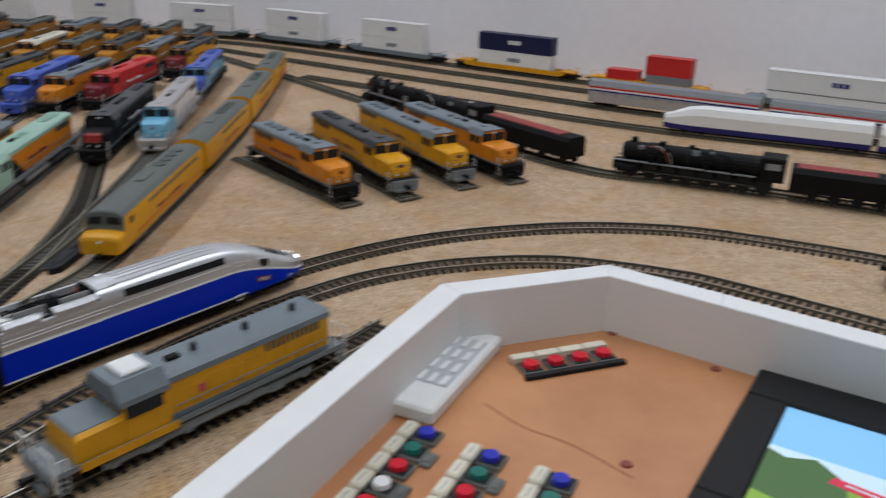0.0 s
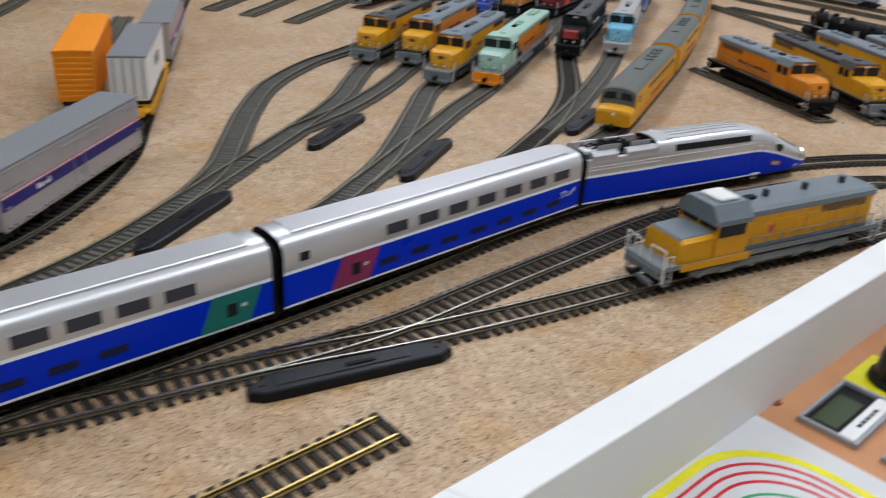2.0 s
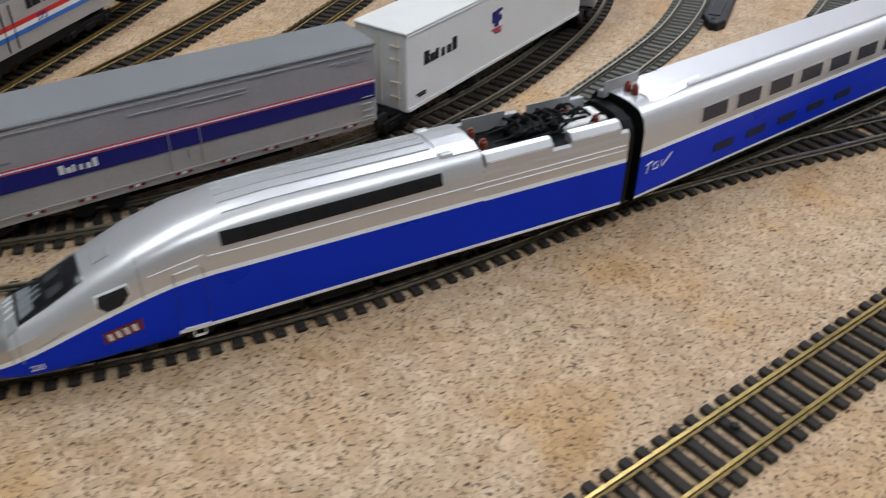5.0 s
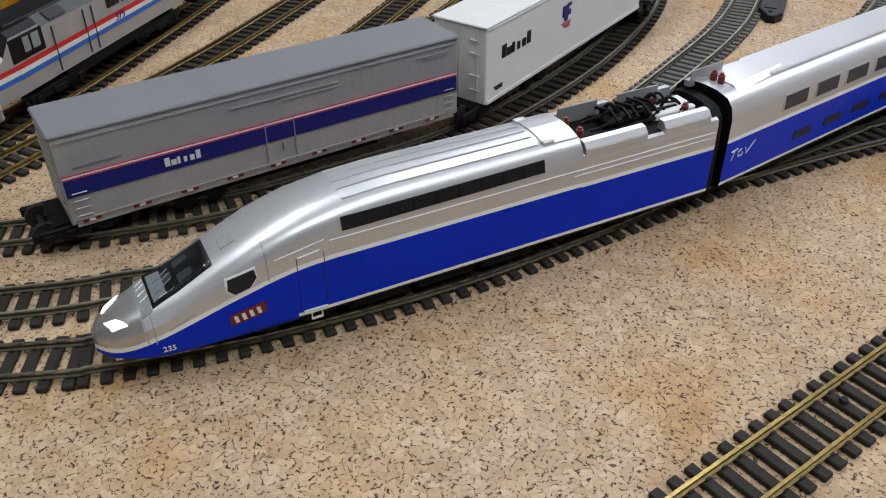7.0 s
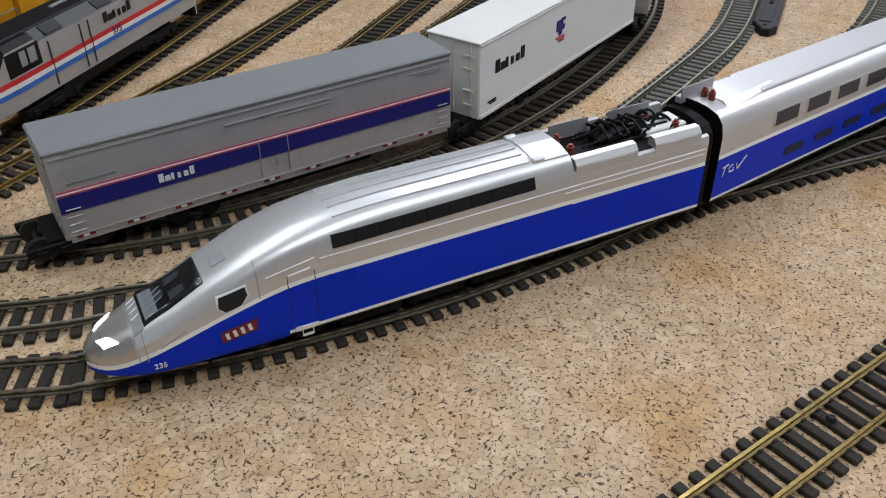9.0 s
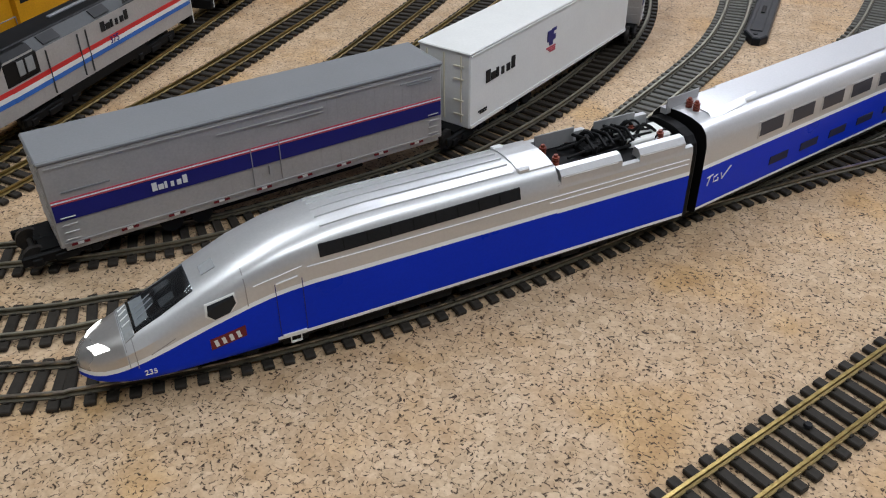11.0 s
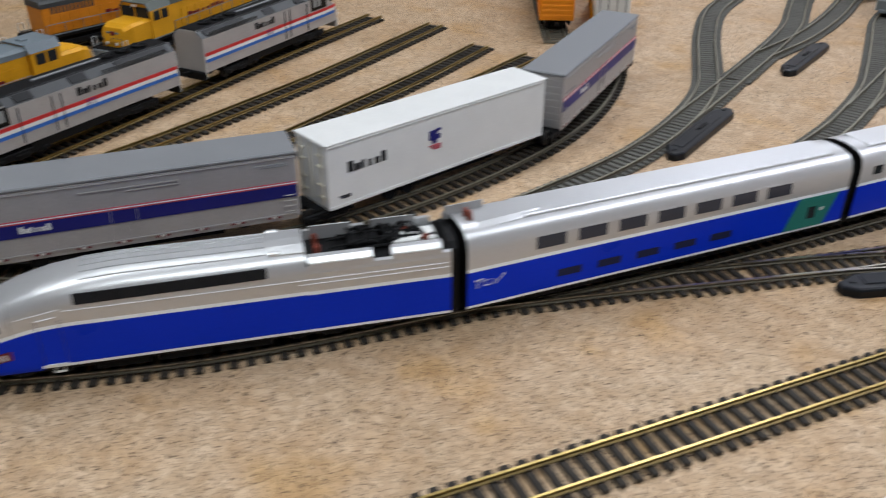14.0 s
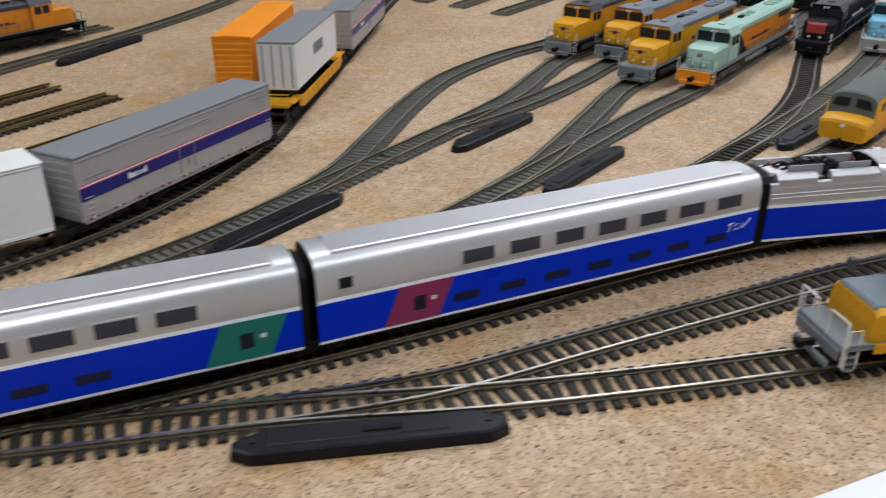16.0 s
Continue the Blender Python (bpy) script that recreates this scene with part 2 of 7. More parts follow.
M_NAVY = paint("navy_paint", (0.012, 0.014, 0.15), 0.4, 0.0, 0.1)
M_DEEPNAVY = paint("container_navy", (0.010, 0.013, 0.055), 0.45, 0.0, 0.1)
M_BONNET = paint("bonnet_silver", (0.50, 0.485, 0.47), 0.28, 0.70, 0.05, 900, 30, coat=0.15)
M_PANE = glass_material("grey_glass", (0.050, 0.052, 0.066), 0.2)
M_WHITE = paint("white_paint", (0.715, 0.715, 0.695), 0.4, 0.0, 0.04)
M_CREAM = paint("cream_plastic", (0.66, 0.62, 0.50), 0.45, 0.0, 0.05)
M_RED = paint("red_paint", (0.52, 0.025, 0.025), 0.38, 0.0, 0.1)
M_DKRED = paint("maroon_paint", (0.15, 0.010, 0.016), 0.3, 0.0, 0.1)
M_REDNOSE = paint("weathered_red", (0.26, 0.022, 0.018), 0.4, 0.0, 0.25, 300, 120)
M_MAGENTA = paint("door_magenta", (0.25, 0.03, 0.10), 0.35, 0.0, 0.1)
M_GREENDOOR = paint("door_green", (0.015, 0.17, 0.14), 0.35, 0.0, 0.1)
M_YELLOW = paint("armour_yellow", (0.62, 0.295, 0.012), 0.42, 0.0, 0.12, spec=0.22)
M_ORANGE = paint("orange_paint", (0.60, 0.205, 0.012), 0.42, 0.0, 0.12)
M_BRIGHTORANGE = paint("bright_orange_paint", (0.84, 0.27, 0.012), 0.45, 0.0, 0.08)
M_GREY = paint("harbour_grey", (0.15, 0.18, 0.20), 0.45, 0.0, 0.12)
M_GREYDK = paint("roof_dark_grey", (0.045, 0.048, 0.050), 0.5, 0.0, 0.15)
M_GREYGREEN = paint("roof_grey_green", (0.095, 0.108, 0.096), 0.5, 0.0, 0.12)
# Darker amber than the other yellow bodies, for the far rows.
M_AMBER = paint("dark_amber", (0.42, 0.175, 0.012), 0.45, 0.0, 0.2)
M_MINT = paint("pale_green_paint", (0.30, 0.47, 0.38), 0.4, 0.0, 0.08)
M_LTBLUE = paint("light_blue_paint", (0.16, 0.42, 0.58), 0.35, 0.0, 0.08)
M_MIDBLUE = paint("mid_blue_paint", (0.05, 0.10, 0.42), 0.35, 0.0, 0.08)
M_CARGREY = paint("car_roof_grey", (0.20, 0.205, 0.215), 0.5, 0.0, 0.06)
M_CARSILVER = paint("corrugated_silver", (0.415, 0.405, 0.400), 0.40, 0.34, 0.08)
M_TANK = paint("fuel_tank_grey", (0.17, 0.19, 0.20), 0.5, 0.0, 0.15)
M_WINDOW = glass_material("dark_glass")
M_BLUEGLASS = glass_material("blue_tinted_glass", (0.012, 0.016, 0.05), 0.35)
M_COPPER = paint("copper_insulator", (0.22, 0.05, 0.03), 0.4, 0.0, 0.15)
M_STEEL = paint("wheel_steel", (0.035, 0.032, 0.030), 0.45, 0.4, 0.2)
M_PINK = paint("pinstripe_red", (0.50, 0.07, 0.10), 0.45, 0.0, 0.1)
M_BRBLUE = paint("stripe_blue", (0.03, 0.13, 0.45), 0.4, 0.0, 0.1)
M_CLEAR = clear_material()
M_CABTRIM = paint("cab_interior_grey", (0.25, 0.26, 0.26), 0.5)
M_BTNBLUE = paint("button_blue", (0.02, 0.03, 0.42), 0.3)
M_BTNGREEN = paint("button_green", (0.01, 0.14, 0.11), 0.3)
M_BTNRED = paint("button_red", (0.60, 0.01, 0.03), 0.3)
M_PLATEYELLOW = paint("plate_yellow", (0.72, 0.66, 0.01), 0.45)
M_PLATEGREEN = paint("plate_green", (0.03, 0.30, 0.12), 0.45)
M_PLATERED = paint("plate_red", (0.50, 0.02, 0.05), 0.45)
M_GREYFRAME = paint("frame_grey", (0.30, 0.31, 0.32), 0.45)
M_LCD = glass_material("lcd_glass", (0.055, 0.075, 0.04), 0.15)
M_CARD = paint("printed_card", (0.58, 0.58, 0.575), 0.6, 0.0, 0.03)
M_PALEGREEN = paint("card_pale_green", (0.45, 0.55, 0.36), 0.6, 0.0, 0.03)
M_SKYSCREEN = glow("screen_sky", (0.22, 0.52, 0.80), 0.40)
M_HAZESCREEN = glow("screen_haze", (0.55, 0.72, 0.80), 0.40)
M_GRASSSCREEN = glow("screen_grass", (0.20, 0.36, 0.04), 0.45)
M_DARKGRASS = glow("screen_hedge", (0.05, 0.12, 0.03), 0.4)
M_REDSCREEN = glow("screen_red", (0.55, 0.02, 0.06), 0.5)
M_HEADLIGHT = glow("headlight_lens", (1.0, 0.98, 0.95), 3.0)


# ---------------------------------------------------------------- mesh helpers
def mesh_object(name, bm, mats, parent=None, label="", smooth=False):
    me = bpy.data.meshes.new(name)
    bm.normal_update()
    bm.to_mesh(me)
    bm.free()
    for m in (mats if isinstance(mats, (list, tuple)) else [mats]):
        me.materials.append(m)
    if smooth:
        me.polygons.foreach_set("use_smooth", [True] * len(me.polygons))
    ob = new(name, me)
    if parent is not None:
        ob.parent = parent
    if label:
        ob["label"] = label
    return ob


def part(name, bm, material, parent, label="", smooth=False):
    """One mesh object under a thing or under a part."""
    return mesh_object(name, bm, material, parent, label, smooth)


def box(bm, x0, x1, y0, y1, z0, z1, bevel=0.0, mat=0, m=None):
    """A box between two corners, with bevelled edges."""
    made = bmesh.ops.create_cube(bm, size=1.0)["verts"]
    for v in made:
        v.co = Vector((x0 + (v.co.x + 0.5) * (x1 - x0), y0 + (v.co.y + 0.5) * (y1 - y0), z0 + (v.co.z + 0.5) * (z1 - z0)))
    faces = {f for v in made for f in v.link_faces}
    if bevel:
        edges = list({e for f in faces for e in f.edges})
        got = bmesh.ops.bevel(bm, geom=edges, offset=bevel, segments=1, affect="EDGES", profile=0.5)
        faces = set(got["faces"]) | {f for f in faces if f.is_valid}
        made = list({v for f in faces for v in f.verts})
    for f in faces:
        f.material_index = mat
    if m is not None:
        for v in made:
            v.co = m @ v.co
    return made


def quick(*boxes, bevel=0.0):
    bm = bmesh.new()
    for b in boxes:
        box(bm, *b, bevel=bevel)
    return bm


def cyl(bm, p, q, r, r2=None, n=12, mat=0):
    """A cylinder or cone from p to q."""
    p, q = Vector(p), Vector(q)
    d = q - p
    rot = d.to_track_quat("Z", "Y").to_matrix().to_4x4()
    got = bmesh.ops.create_cone(bm, cap_ends=True, segments=n, radius1=r, radius2=r if r2 is None else r2, depth=d.length, matrix=Matrix.Translation((p + q) / 2) @ rot)
    for v in got["verts"]:
        for f in v.link_faces:
            f.material_index = mat
    return got["verts"]


def tube(bm, pts, r, n=6, mat=0):
    """One continuous round bar through the points."""
    p = [Vector(q) for q in pts]
    rings = []
    for i, q in enumerate(p):
        d = (p[min(i + 1, len(p) - 1)] - p[max(i - 1, 0)]).normalized()
        a = d.orthogonal().normalized() if abs(d.z) > 0.9 else Vector((-d.y, d.x, 0)).normalized()
        b = d.cross(a)
        rings.append([bm.verts.new(q + a * r * math.cos(2 * math.pi * k / n) + b * r * math.sin(2 * math.pi * k / n)) for k in range(n)])
    for u, v in zip(rings, rings[1:]):
        for k in range(n):
            bm.faces.new((u[k], u[(k + 1) % n], v[(k + 1) % n], v[k])).material_index = mat
    bm.faces.new(list(reversed(rings[0]))).material_index = mat
    bm.faces.new(rings[-1]).material_index = mat


def loft(bm, sections, closed=True, caps=True, mats=None):
    """Skin over rings of equal count; mats: a material index per step round the ring."""
    rings = [[bm.verts.new(p) for p in s] for s in sections]
    n = len(rings[0])
    for a, b in zip(rings, rings[1:]):
        for i in range(n if closed else n - 1):
            j = (i + 1) % n
            f = bm.faces.new((a[i], a[j], b[j], b[i]))
            if mats:
                f.material_index = mats[i]
    if caps and closed:
        bm.faces.new(list(reversed(rings[0])))
        bm.faces.new(rings[-1])
    return rings


def prism(bm, poly, z0, z1, mat=0):
    """An upright prism on a ground polygon."""
    lo = [bm.verts.new((x, y, z0)) for x, y in poly]
    hi = [bm.verts.new((x, y, z1)) for x, y in poly]
    n = len(poly)
    for i in range(n):
        bm.faces.new((lo[i], lo[(i + 1) % n], hi[(i + 1) % n], hi[i])).material_index = mat
    bm.faces.new(list(reversed(lo))).material_index = mat
    bm.faces.new(hi).material_index = mat
    bmesh.ops.recalc_face_normals(bm, faces=bm.faces[:])


def empty(name, m, label, category, group="", kind=""):
    ob = new(name)
    ob.empty_display_size = 0.01
    ob.matrix_world = m
    return tagged(ob, label, category, group, kind)


def text_mesh(body, size, depth=0.00015):
    cu = bpy.data.curves.new("text", "FONT")
    cu.body, cu.size, cu.extrude = body, size, depth
    cu.align_x, cu.align_y = "CENTER", "CENTER"
    ob = bpy.data.objects.new("text", cu)
    scene.collection.objects.link(ob)
    bpy.context.view_layer.update()
    me = bpy.data.meshes.new_from_object(ob.evaluated_get(bpy.context.evaluated_depsgraph_get()))
    bpy.data.objects.remove(ob)
    return me


def lettering(name, body, size, m, material, parent, label=""):
    me = text_mesh(body, size)
    me.transform(m)
    me.materials.clear()
    me.materials.append(material)
    ob = new(name, me)
    ob.parent = parent
    if label:
        ob["label"] = label
    return ob


def spline(points, step=0.004):
    """A smooth plan line through points, resampled at even steps."""
    p = [Vector((x, y)) for x, y in points]
    p = [2 * p[0] - p[1]] + p + [2 * p[-1] - p[-2]]
    out = []
    for i in range(1, len(p) - 2):
        a, b, c, d = p[i - 1:i + 3]
        n = max(2, int((c - b).length / 0.004))
        for k in range(n):
            u = k / n
            out.append(0.5 * (2 * b + (c - a) * u + (2 * a - 5 * b + 4 * c - d) * u * u + (3 * b - a - 3 * c + d) * u ** 3))
    out.append(p[-2])
    res, left = [out[0]], step
    for a, b in zip(out, out[1:]):
        seg = (b - a).length
        at = 0.0
        while seg - at >= left:
            at += left
            res.append(a.lerp(b, at / seg))
            left = step
        left -= seg - at
    return res


# ---------------------------------------------------------------- room
def slab(name, x0, x1, y0, y1, z0, z1, material, label):
    bm = bmesh.new()
    box(bm, x0, x1, y0, y1, z0, z1)
    return tagged(mesh_object(name, bm, material), label, name.split("_")[0], "", "structure")


slab("floor", -3.1, 2.3, -2.6, 2.8, -1.05, -1.0, M_FLOOR, "grey concrete floor of the train room")
# Ceiling and these walls are unseen, added to close the room and shape bounce.
slab("ceiling", -3.1, 2.3, -2.6, 2.8, CEILING, CEILING + 0.05, M_LOWBOUNCE, "unseen dark grey ceiling kept low in bounce, with fluorescent fixtures")
slab("wall_south", -3.1, 2.3, -2.6, -2.5, -1.0, CEILING, M_SIDEBOUNCE, "unseen grey wall added to set the bounce light")
slab("wall_west", -3.1, -3.0, -2.5, 2.8, -1.0, CEILING, M_LOWBOUNCE, "unseen grey wall added to set the bounce light")
slab("wall_east", 2.2, 2.3, -2.5, 0.8, -1.0, CEILING, M_SIDEBOUNCE, "unseen grey wall added to set the bounce light")
bm = bmesh.new()
prism(bm, [(-3.0, 2.681), (-0.662, 2.271), (2.2, 0.579), (2.2, 0.695), (-0.637, 2.371), (-3.0, 2.781)], -1.0, CEILING)
tagged(mesh_object("wall_north", bm, M_WALLPAINT), "off-white painted wall behind the layout", "wall", "", "structure")

LAMP_GLOW = glow("lamp_diffuser", (0.96, 0.985, 1.0), 2.0)
for lx, ly, turn, share, tint in LAMPS:
    lamp = empty("ceiling_light", pose(lx, ly, CEILING, 0, 0, turn), "white fluorescent ceiling fixture with a long diffuser", "light", "ceiling lights")
    bm = bmesh.new()
    box(bm, -0.62, 0.62, -0.16, 0.16, -0.05, -0.002, 0.008)
    part("housing", bm, M_WHITE, lamp)
    bm = bmesh.new()
    box(bm, -0.60, 0.60, -0.14, 0.14, -0.062, -0.051, 0.004)
    part("diffuser", bm, LAMP_GLOW, lamp, "glowing acrylic diffuser")
    data = bpy.data.lights.new("tube_light", "AREA")
    data.shape, data.size, data.size_y, data.energy, data.color = "RECTANGLE", 1.2, 0.28, LAMP_POWER * share, tint
    ob = new("tube_light", data)
    ob.matrix_world = pose(lx, ly, CEILING - 0.07, 0, 0, turn)

# ---------------------------------------------------------------- layout board with its control recess
WALL_OUT = [(-0.868, -1.16), (-0.2868, 0.1187), (-0.0439, 0.6106), (0.0959, 0.6588), (0.1746, 0.6061), (0.8324, 0.1558)]
WALL_IN = [(-0.8396, -1.16), (-0.2636, 0.116), (-0.0281, 0.5921), (0.0911, 0.6344), (0.1658, 0.5842), (0.8193, 0.1353)]
PANEL_Z = -0.020
bm = bmesh.new()
prism(bm, [(-3.0, -1.16)] + WALL_OUT + [(2.2, 0.156), (2.2, 0.579), (-0.662, 2.271), (-3.0, 2.681)], -0.022, 0.0)
tagged(mesh_object("layout_board", bm, M_CORK), "tan speckled cork sheet covering the layout table", "table top", "", "structure")
bm = bmesh.new()
prism(bm, WALL_IN + [(0.819, -1.16)], PANEL_Z - 0.012, PANEL_Z)
tagged(mesh_object("panel_board", bm, M_HARDBOARD), "scuffed brown hardboard control panel base", "control panel", "", "structure")
recess = empty("recess_wall", Matrix.Identity(4), "white painted wooden fascia round the control panel", "fascia", "", "structure")
for k in range(len(WALL_OUT) - 1):
    bm = bmesh.new()
    a, b, c, d = WALL_OUT[k], WALL_OUT[k + 1], WALL_IN[k + 1], WALL_IN[k]
    prism(bm, [a, b, c, d], -0.06, 0.030 - 0.0002 * k)
    bmesh.ops.bevel(bm, geom=[e for e in bm.edges if e.verts[0].co.z > 0 and e.verts[1].co.z > 0], offset=0.0012, segments=2, affect="EDGES", profile=0.5)
    part("board", bm, M_WHITEBOARD, recess)


# ---------------------------------------------------------------- track
GAUGE, TIE_H, RAIL_TOP, PITCH = 0.01655, 0.0021, 0.0047, 0.0078
TIES = []


def tie_mesh(length=0.0285, material=None):
    bm = bmesh.new()
    box(bm, -0.0021, 0.0021, -length / 2, length / 2, 0.0, TIE_H, 0.0004)
    for s in (-1, 1):
        for k in (-1, 1):
            y = s * GAUGE / 2 + k * 0.0014
            box(bm, -0.0009, 0.0009, y - 0.0005, y + 0.0005, TIE_H - 0.0003, TIE_H + 0.0006)
    me = bpy.data.meshes.new("tie")
    bm.to_mesh(me)
    bm.free()
    me.materials.append(material or M_TIE)
    return me


TIE = tie_mesh()
TIE_GREY = tie_mesh(material=M_TIEGREY)
RAIL_PROFILE = [(-0.0013, 0.0), (0.0013, 0.0), (0.0013, 0.0005), (0.0004, 0.0009), (0.0004, 0.0017), (0.00062, 0.0019), (0.00062, 0.0026), (-0.00062, 0.0026), (-0.00062, 0.0019), (-0.0004, 0.0017), (-0.0004, 0.0009), (-0.0013, 0.0005)]
track_count = 0


def frames_along(line):
    out = []
    for i, p in enumerate(line):
        a, b = line[max(0, i - 1)], line[min(len(line) - 1, i + 1)]
        d = (b - a).normalized()
        out.append((p, d, Vector((-d.y, d.x))))
    return out


def track(points, label, rail=None, single=True, name="track", lift=0.0, grey=False):
    """A length of model track: two rails on sleepers along a plan line."""
    global track_count
    track_count += 1
    z = lift + 0.00004 * track_count
    thing = empty(name, Matrix.Identity(4), label, "track", "model tracks")
    line = spline(points, 0.005)
    fr = frames_along(line)
    for s in (-1, 1):
        bm = bmesh.new()
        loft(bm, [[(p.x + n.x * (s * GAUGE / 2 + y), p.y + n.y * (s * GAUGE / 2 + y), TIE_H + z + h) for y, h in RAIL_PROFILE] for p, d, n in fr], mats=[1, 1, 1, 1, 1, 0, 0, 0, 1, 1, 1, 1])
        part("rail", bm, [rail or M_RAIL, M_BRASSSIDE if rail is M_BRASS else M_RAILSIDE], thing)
    joined = bmesh.new()
    done = set()
    number = 0
    here = []
    for p, d, n in frames_along(spline(points, PITCH * (0.86 if grey else 1.0))):
        near = [(abs((e - p).dot(ed)) + 0.3 * (e - p).length, i) for i, (e, ed) in enumerate(TIES) if abs(e.x - p.x) < 0.024 and abs(e.y - p.y) < 0.024]
        if near:
            _, i = min(near)
            e, ed = TIES[i]
            if (e - p).length < 0.0245 and abs(ed.dot(d)) > 0.9:
                en = Vector((-ed.y, ed.x))
                v = (p - e).dot(en)
                if abs(v) < 0.002 or i in done:
                    continue
                done.add(i)
                p, d = e + en * v, ed
        here.append((p.copy(), d.copy()))
        yaw = math.atan2(d.y, d.x) + random.uniform(-0.012, 0.012)
        m = Matrix.Translation((p.x, p.y, z)) @ Matrix.Rotation(yaw, 4, "Z")
        if single and number < 300:
            ob = new("tie", TIE_GREY if grey else TIE)
            ob.parent = thing
            ob.matrix_world = m
            number += 1
        else:
            box(joined, -0.0019, 0.0019, -0.01425, 0.01425, 0.0, TIE_H, m=m)
    TIES.extend(here)
    if joined.verts:
        rest = part("sleeper_bed", joined, M_TIEFAR if grey else M_TIE, thing)
        rest["kind"] = "stuff"
    else:
        joined.free()
    return thing


T1 = [(-1.3878, -0.6841), (-0.9578, -0.3559), (-0.7396, -0.2103), (-0.7161, -0.1936), (-0.6793, -0.1590), (-0.6476, -0.1227), (-0.6181, -0.0838), (-0.5865, -0.0330), (-0.5522, 0.0273), (-0.5134, 0.0921), (-0.4780, 0.1571),
      (-0.4437, 0.2284), (-0.4077, 0.3065), (-0.3743, 0.3859), (-0.3374, 0.4672), (-0.2926, 0.5431), (-0.2398, 0.6126), (-0.1703, 0.6961), (-0.0670, 0.7720), (0.0538, 0.8152), (0.1575, 0.8243), (0.2596, 0.8025), (0.4544, 0.7102), (0.7634, 0.5095)]
T0 = [(-0.5522, 0.0273), (-0.5079, 0.0854), (-0.4749, 0.1250), (-0.4431, 0.1643), (-0.4115, 0.2046), (-0.3752, 0.2591), (-0.3427, 0.3285), (-0.3074, 0.4032), (-0.2609, 0.4991), (-0.1999, 0.5899), (-0.1265, 0.6661), (-0.0684, 0.7006),
      (-0.0166, 0.7187), (0.0350, 0.7279), (0.0856, 0.7259), (0.1605, 0.7044), (0.2192, 0.6720), (0.4551, 0.5057), (0.7890, 0.2769)]
SPUR = [(-0.4527, 0.1521), (-0.4116, 0.2010), (-0.3519, 0.2640), (-0.2967, 0.3296), (-0.2465, 0.3932), (-0.1803, 0.4706), (-0.1160, 0.5462), (-0.0825, 0.5932)]
T2 = [(-1.3773, -0.5695), (-0.9238, -0.2963), (-0.7695, -0.1879), (-0.7355, -0.1589), (-0.7099, -0.1357), (-0.6853, -0.1069), (-0.6336, -0.0207), (-0.5874, 0.0707), (-0.5470, 0.1516), (-0.5121, 0.2301), (-0.4826, 0.2917), (-0.4544, 0.3526),
      (-0.4265, 0.4429), (-0.4084, 0.5304), (-0.4016, 0.6156), (-0.4028, 0.7289), (-0.4200, 0.8406), (-0.4593, 0.9796), (-0.4958, 1.1106), (-0.5611, 1.3566), (-0.6244, 1.6021)]
CTWO = [(-0.4016, 0.6241), (-0.3976, 0.7078), (-0.3970, 0.8156), (-0.4087, 1.0061), (-0.4337, 1.1962), (-0.4735, 1.4784), (-0.5124, 1.6931)]
BLINE = [(-0.5470, 0.1516), (-0.5240, 0.2050), (-0.5037, 0.2685), (-0.4941, 0.3241), (-0.4904, 0.3802), (-0.4907, 0.4266), (-0.4981, 0.5076), (-0.5129, 0.5733), (-0.5372, 0.6643), (-0.5585, 0.7472), (-0.5675, 0.8415), (-0.5758, 0.9626), (-0.6009, 1.1567), (-0.6314, 1.3485)]
BB = [(-0.4914, 0.4541), (-0.4958, 0.5424), (-0.5010, 0.6286), (-0.5045, 0.6965), (-0.5050, 0.7800), (-0.5106, 0.8786), (-0.5310, 1.1133), (-0.5622, 1.3048)]
ALINE = [(-0.6853, -0.1069), (-0.6407, -0.0298), (-0.6085, 0.0717), (-0.5911, 0.1721), (-0.5837, 0.2358), (-0.5835, 0.2856), (-0.5882, 0.3377), (-0.5969, 0.3845), (-0.6105, 0.4283), (-0.6361, 0.4816), (-0.6800, 0.5714), (-0.7174, 0.6703), (-0.7323, 0.7769), (-0.7292, 0.8572), (-0.7307, 0.9731), (-0.7650, 1.1311), (-0.8463, 1.3689)]
A2A = [(-0.5882, 0.3377), (-0.5930, 0.3936), (-0.6011, 0.4741), (-0.6103, 0.5608), (-0.6189, 0.6253), (-0.6297, 0.6773), (-0.6493, 0.7395), (-0.6693, 0.8145), (-0.6821, 0.9220), (-0.7026, 1.0879), (-0.7407, 1.2832)]
A2B = [(-0.6078, 0.5467), (-0.6019, 0.6331), (-0.6077, 0.7347), (-0.6224, 0.8391), (-0.6421, 1.0063), (-0.6668, 1.2002), (-0.6927, 1.3693)]
L7LINE = [(-0.3921, 0.5038), (-0.3646, 0.6055), (-0.3422, 0.6967), (-0.3361, 0.8675), (-0.3324, 1.0981), (-0.3442, 1.3933), (-0.3647, 1.6745)]
T3 = [(-1.4448, -0.6640), (-0.9527, -0.2656), (-0.8098, -0.1543), (-0.7718, -0.1248), (-0.7377, -0.0895), (-0.7054, -0.0413), (-0.6739, 0.0197), (-0.6527, 0.1017), (-0.6442, 0.1841), (-0.6478, 0.2649), (-0.6666, 0.3413), (-0.6992, 0.4160), (-0.7455, 0.4853), (-0.8185, 0.5946), (-0.9143, 0.7328), (-1.0518, 0.9299), (-1.1933, 1.1637), (-1.3172, 1.4531), (-1.3687, 1.7269)]
STUB = [(-0.7124, -0.5774), (-0.5892, -0.3305), (-0.4937, -0.1390), (-0.4028, 0.0436), (-0.3352, 0.1785)]
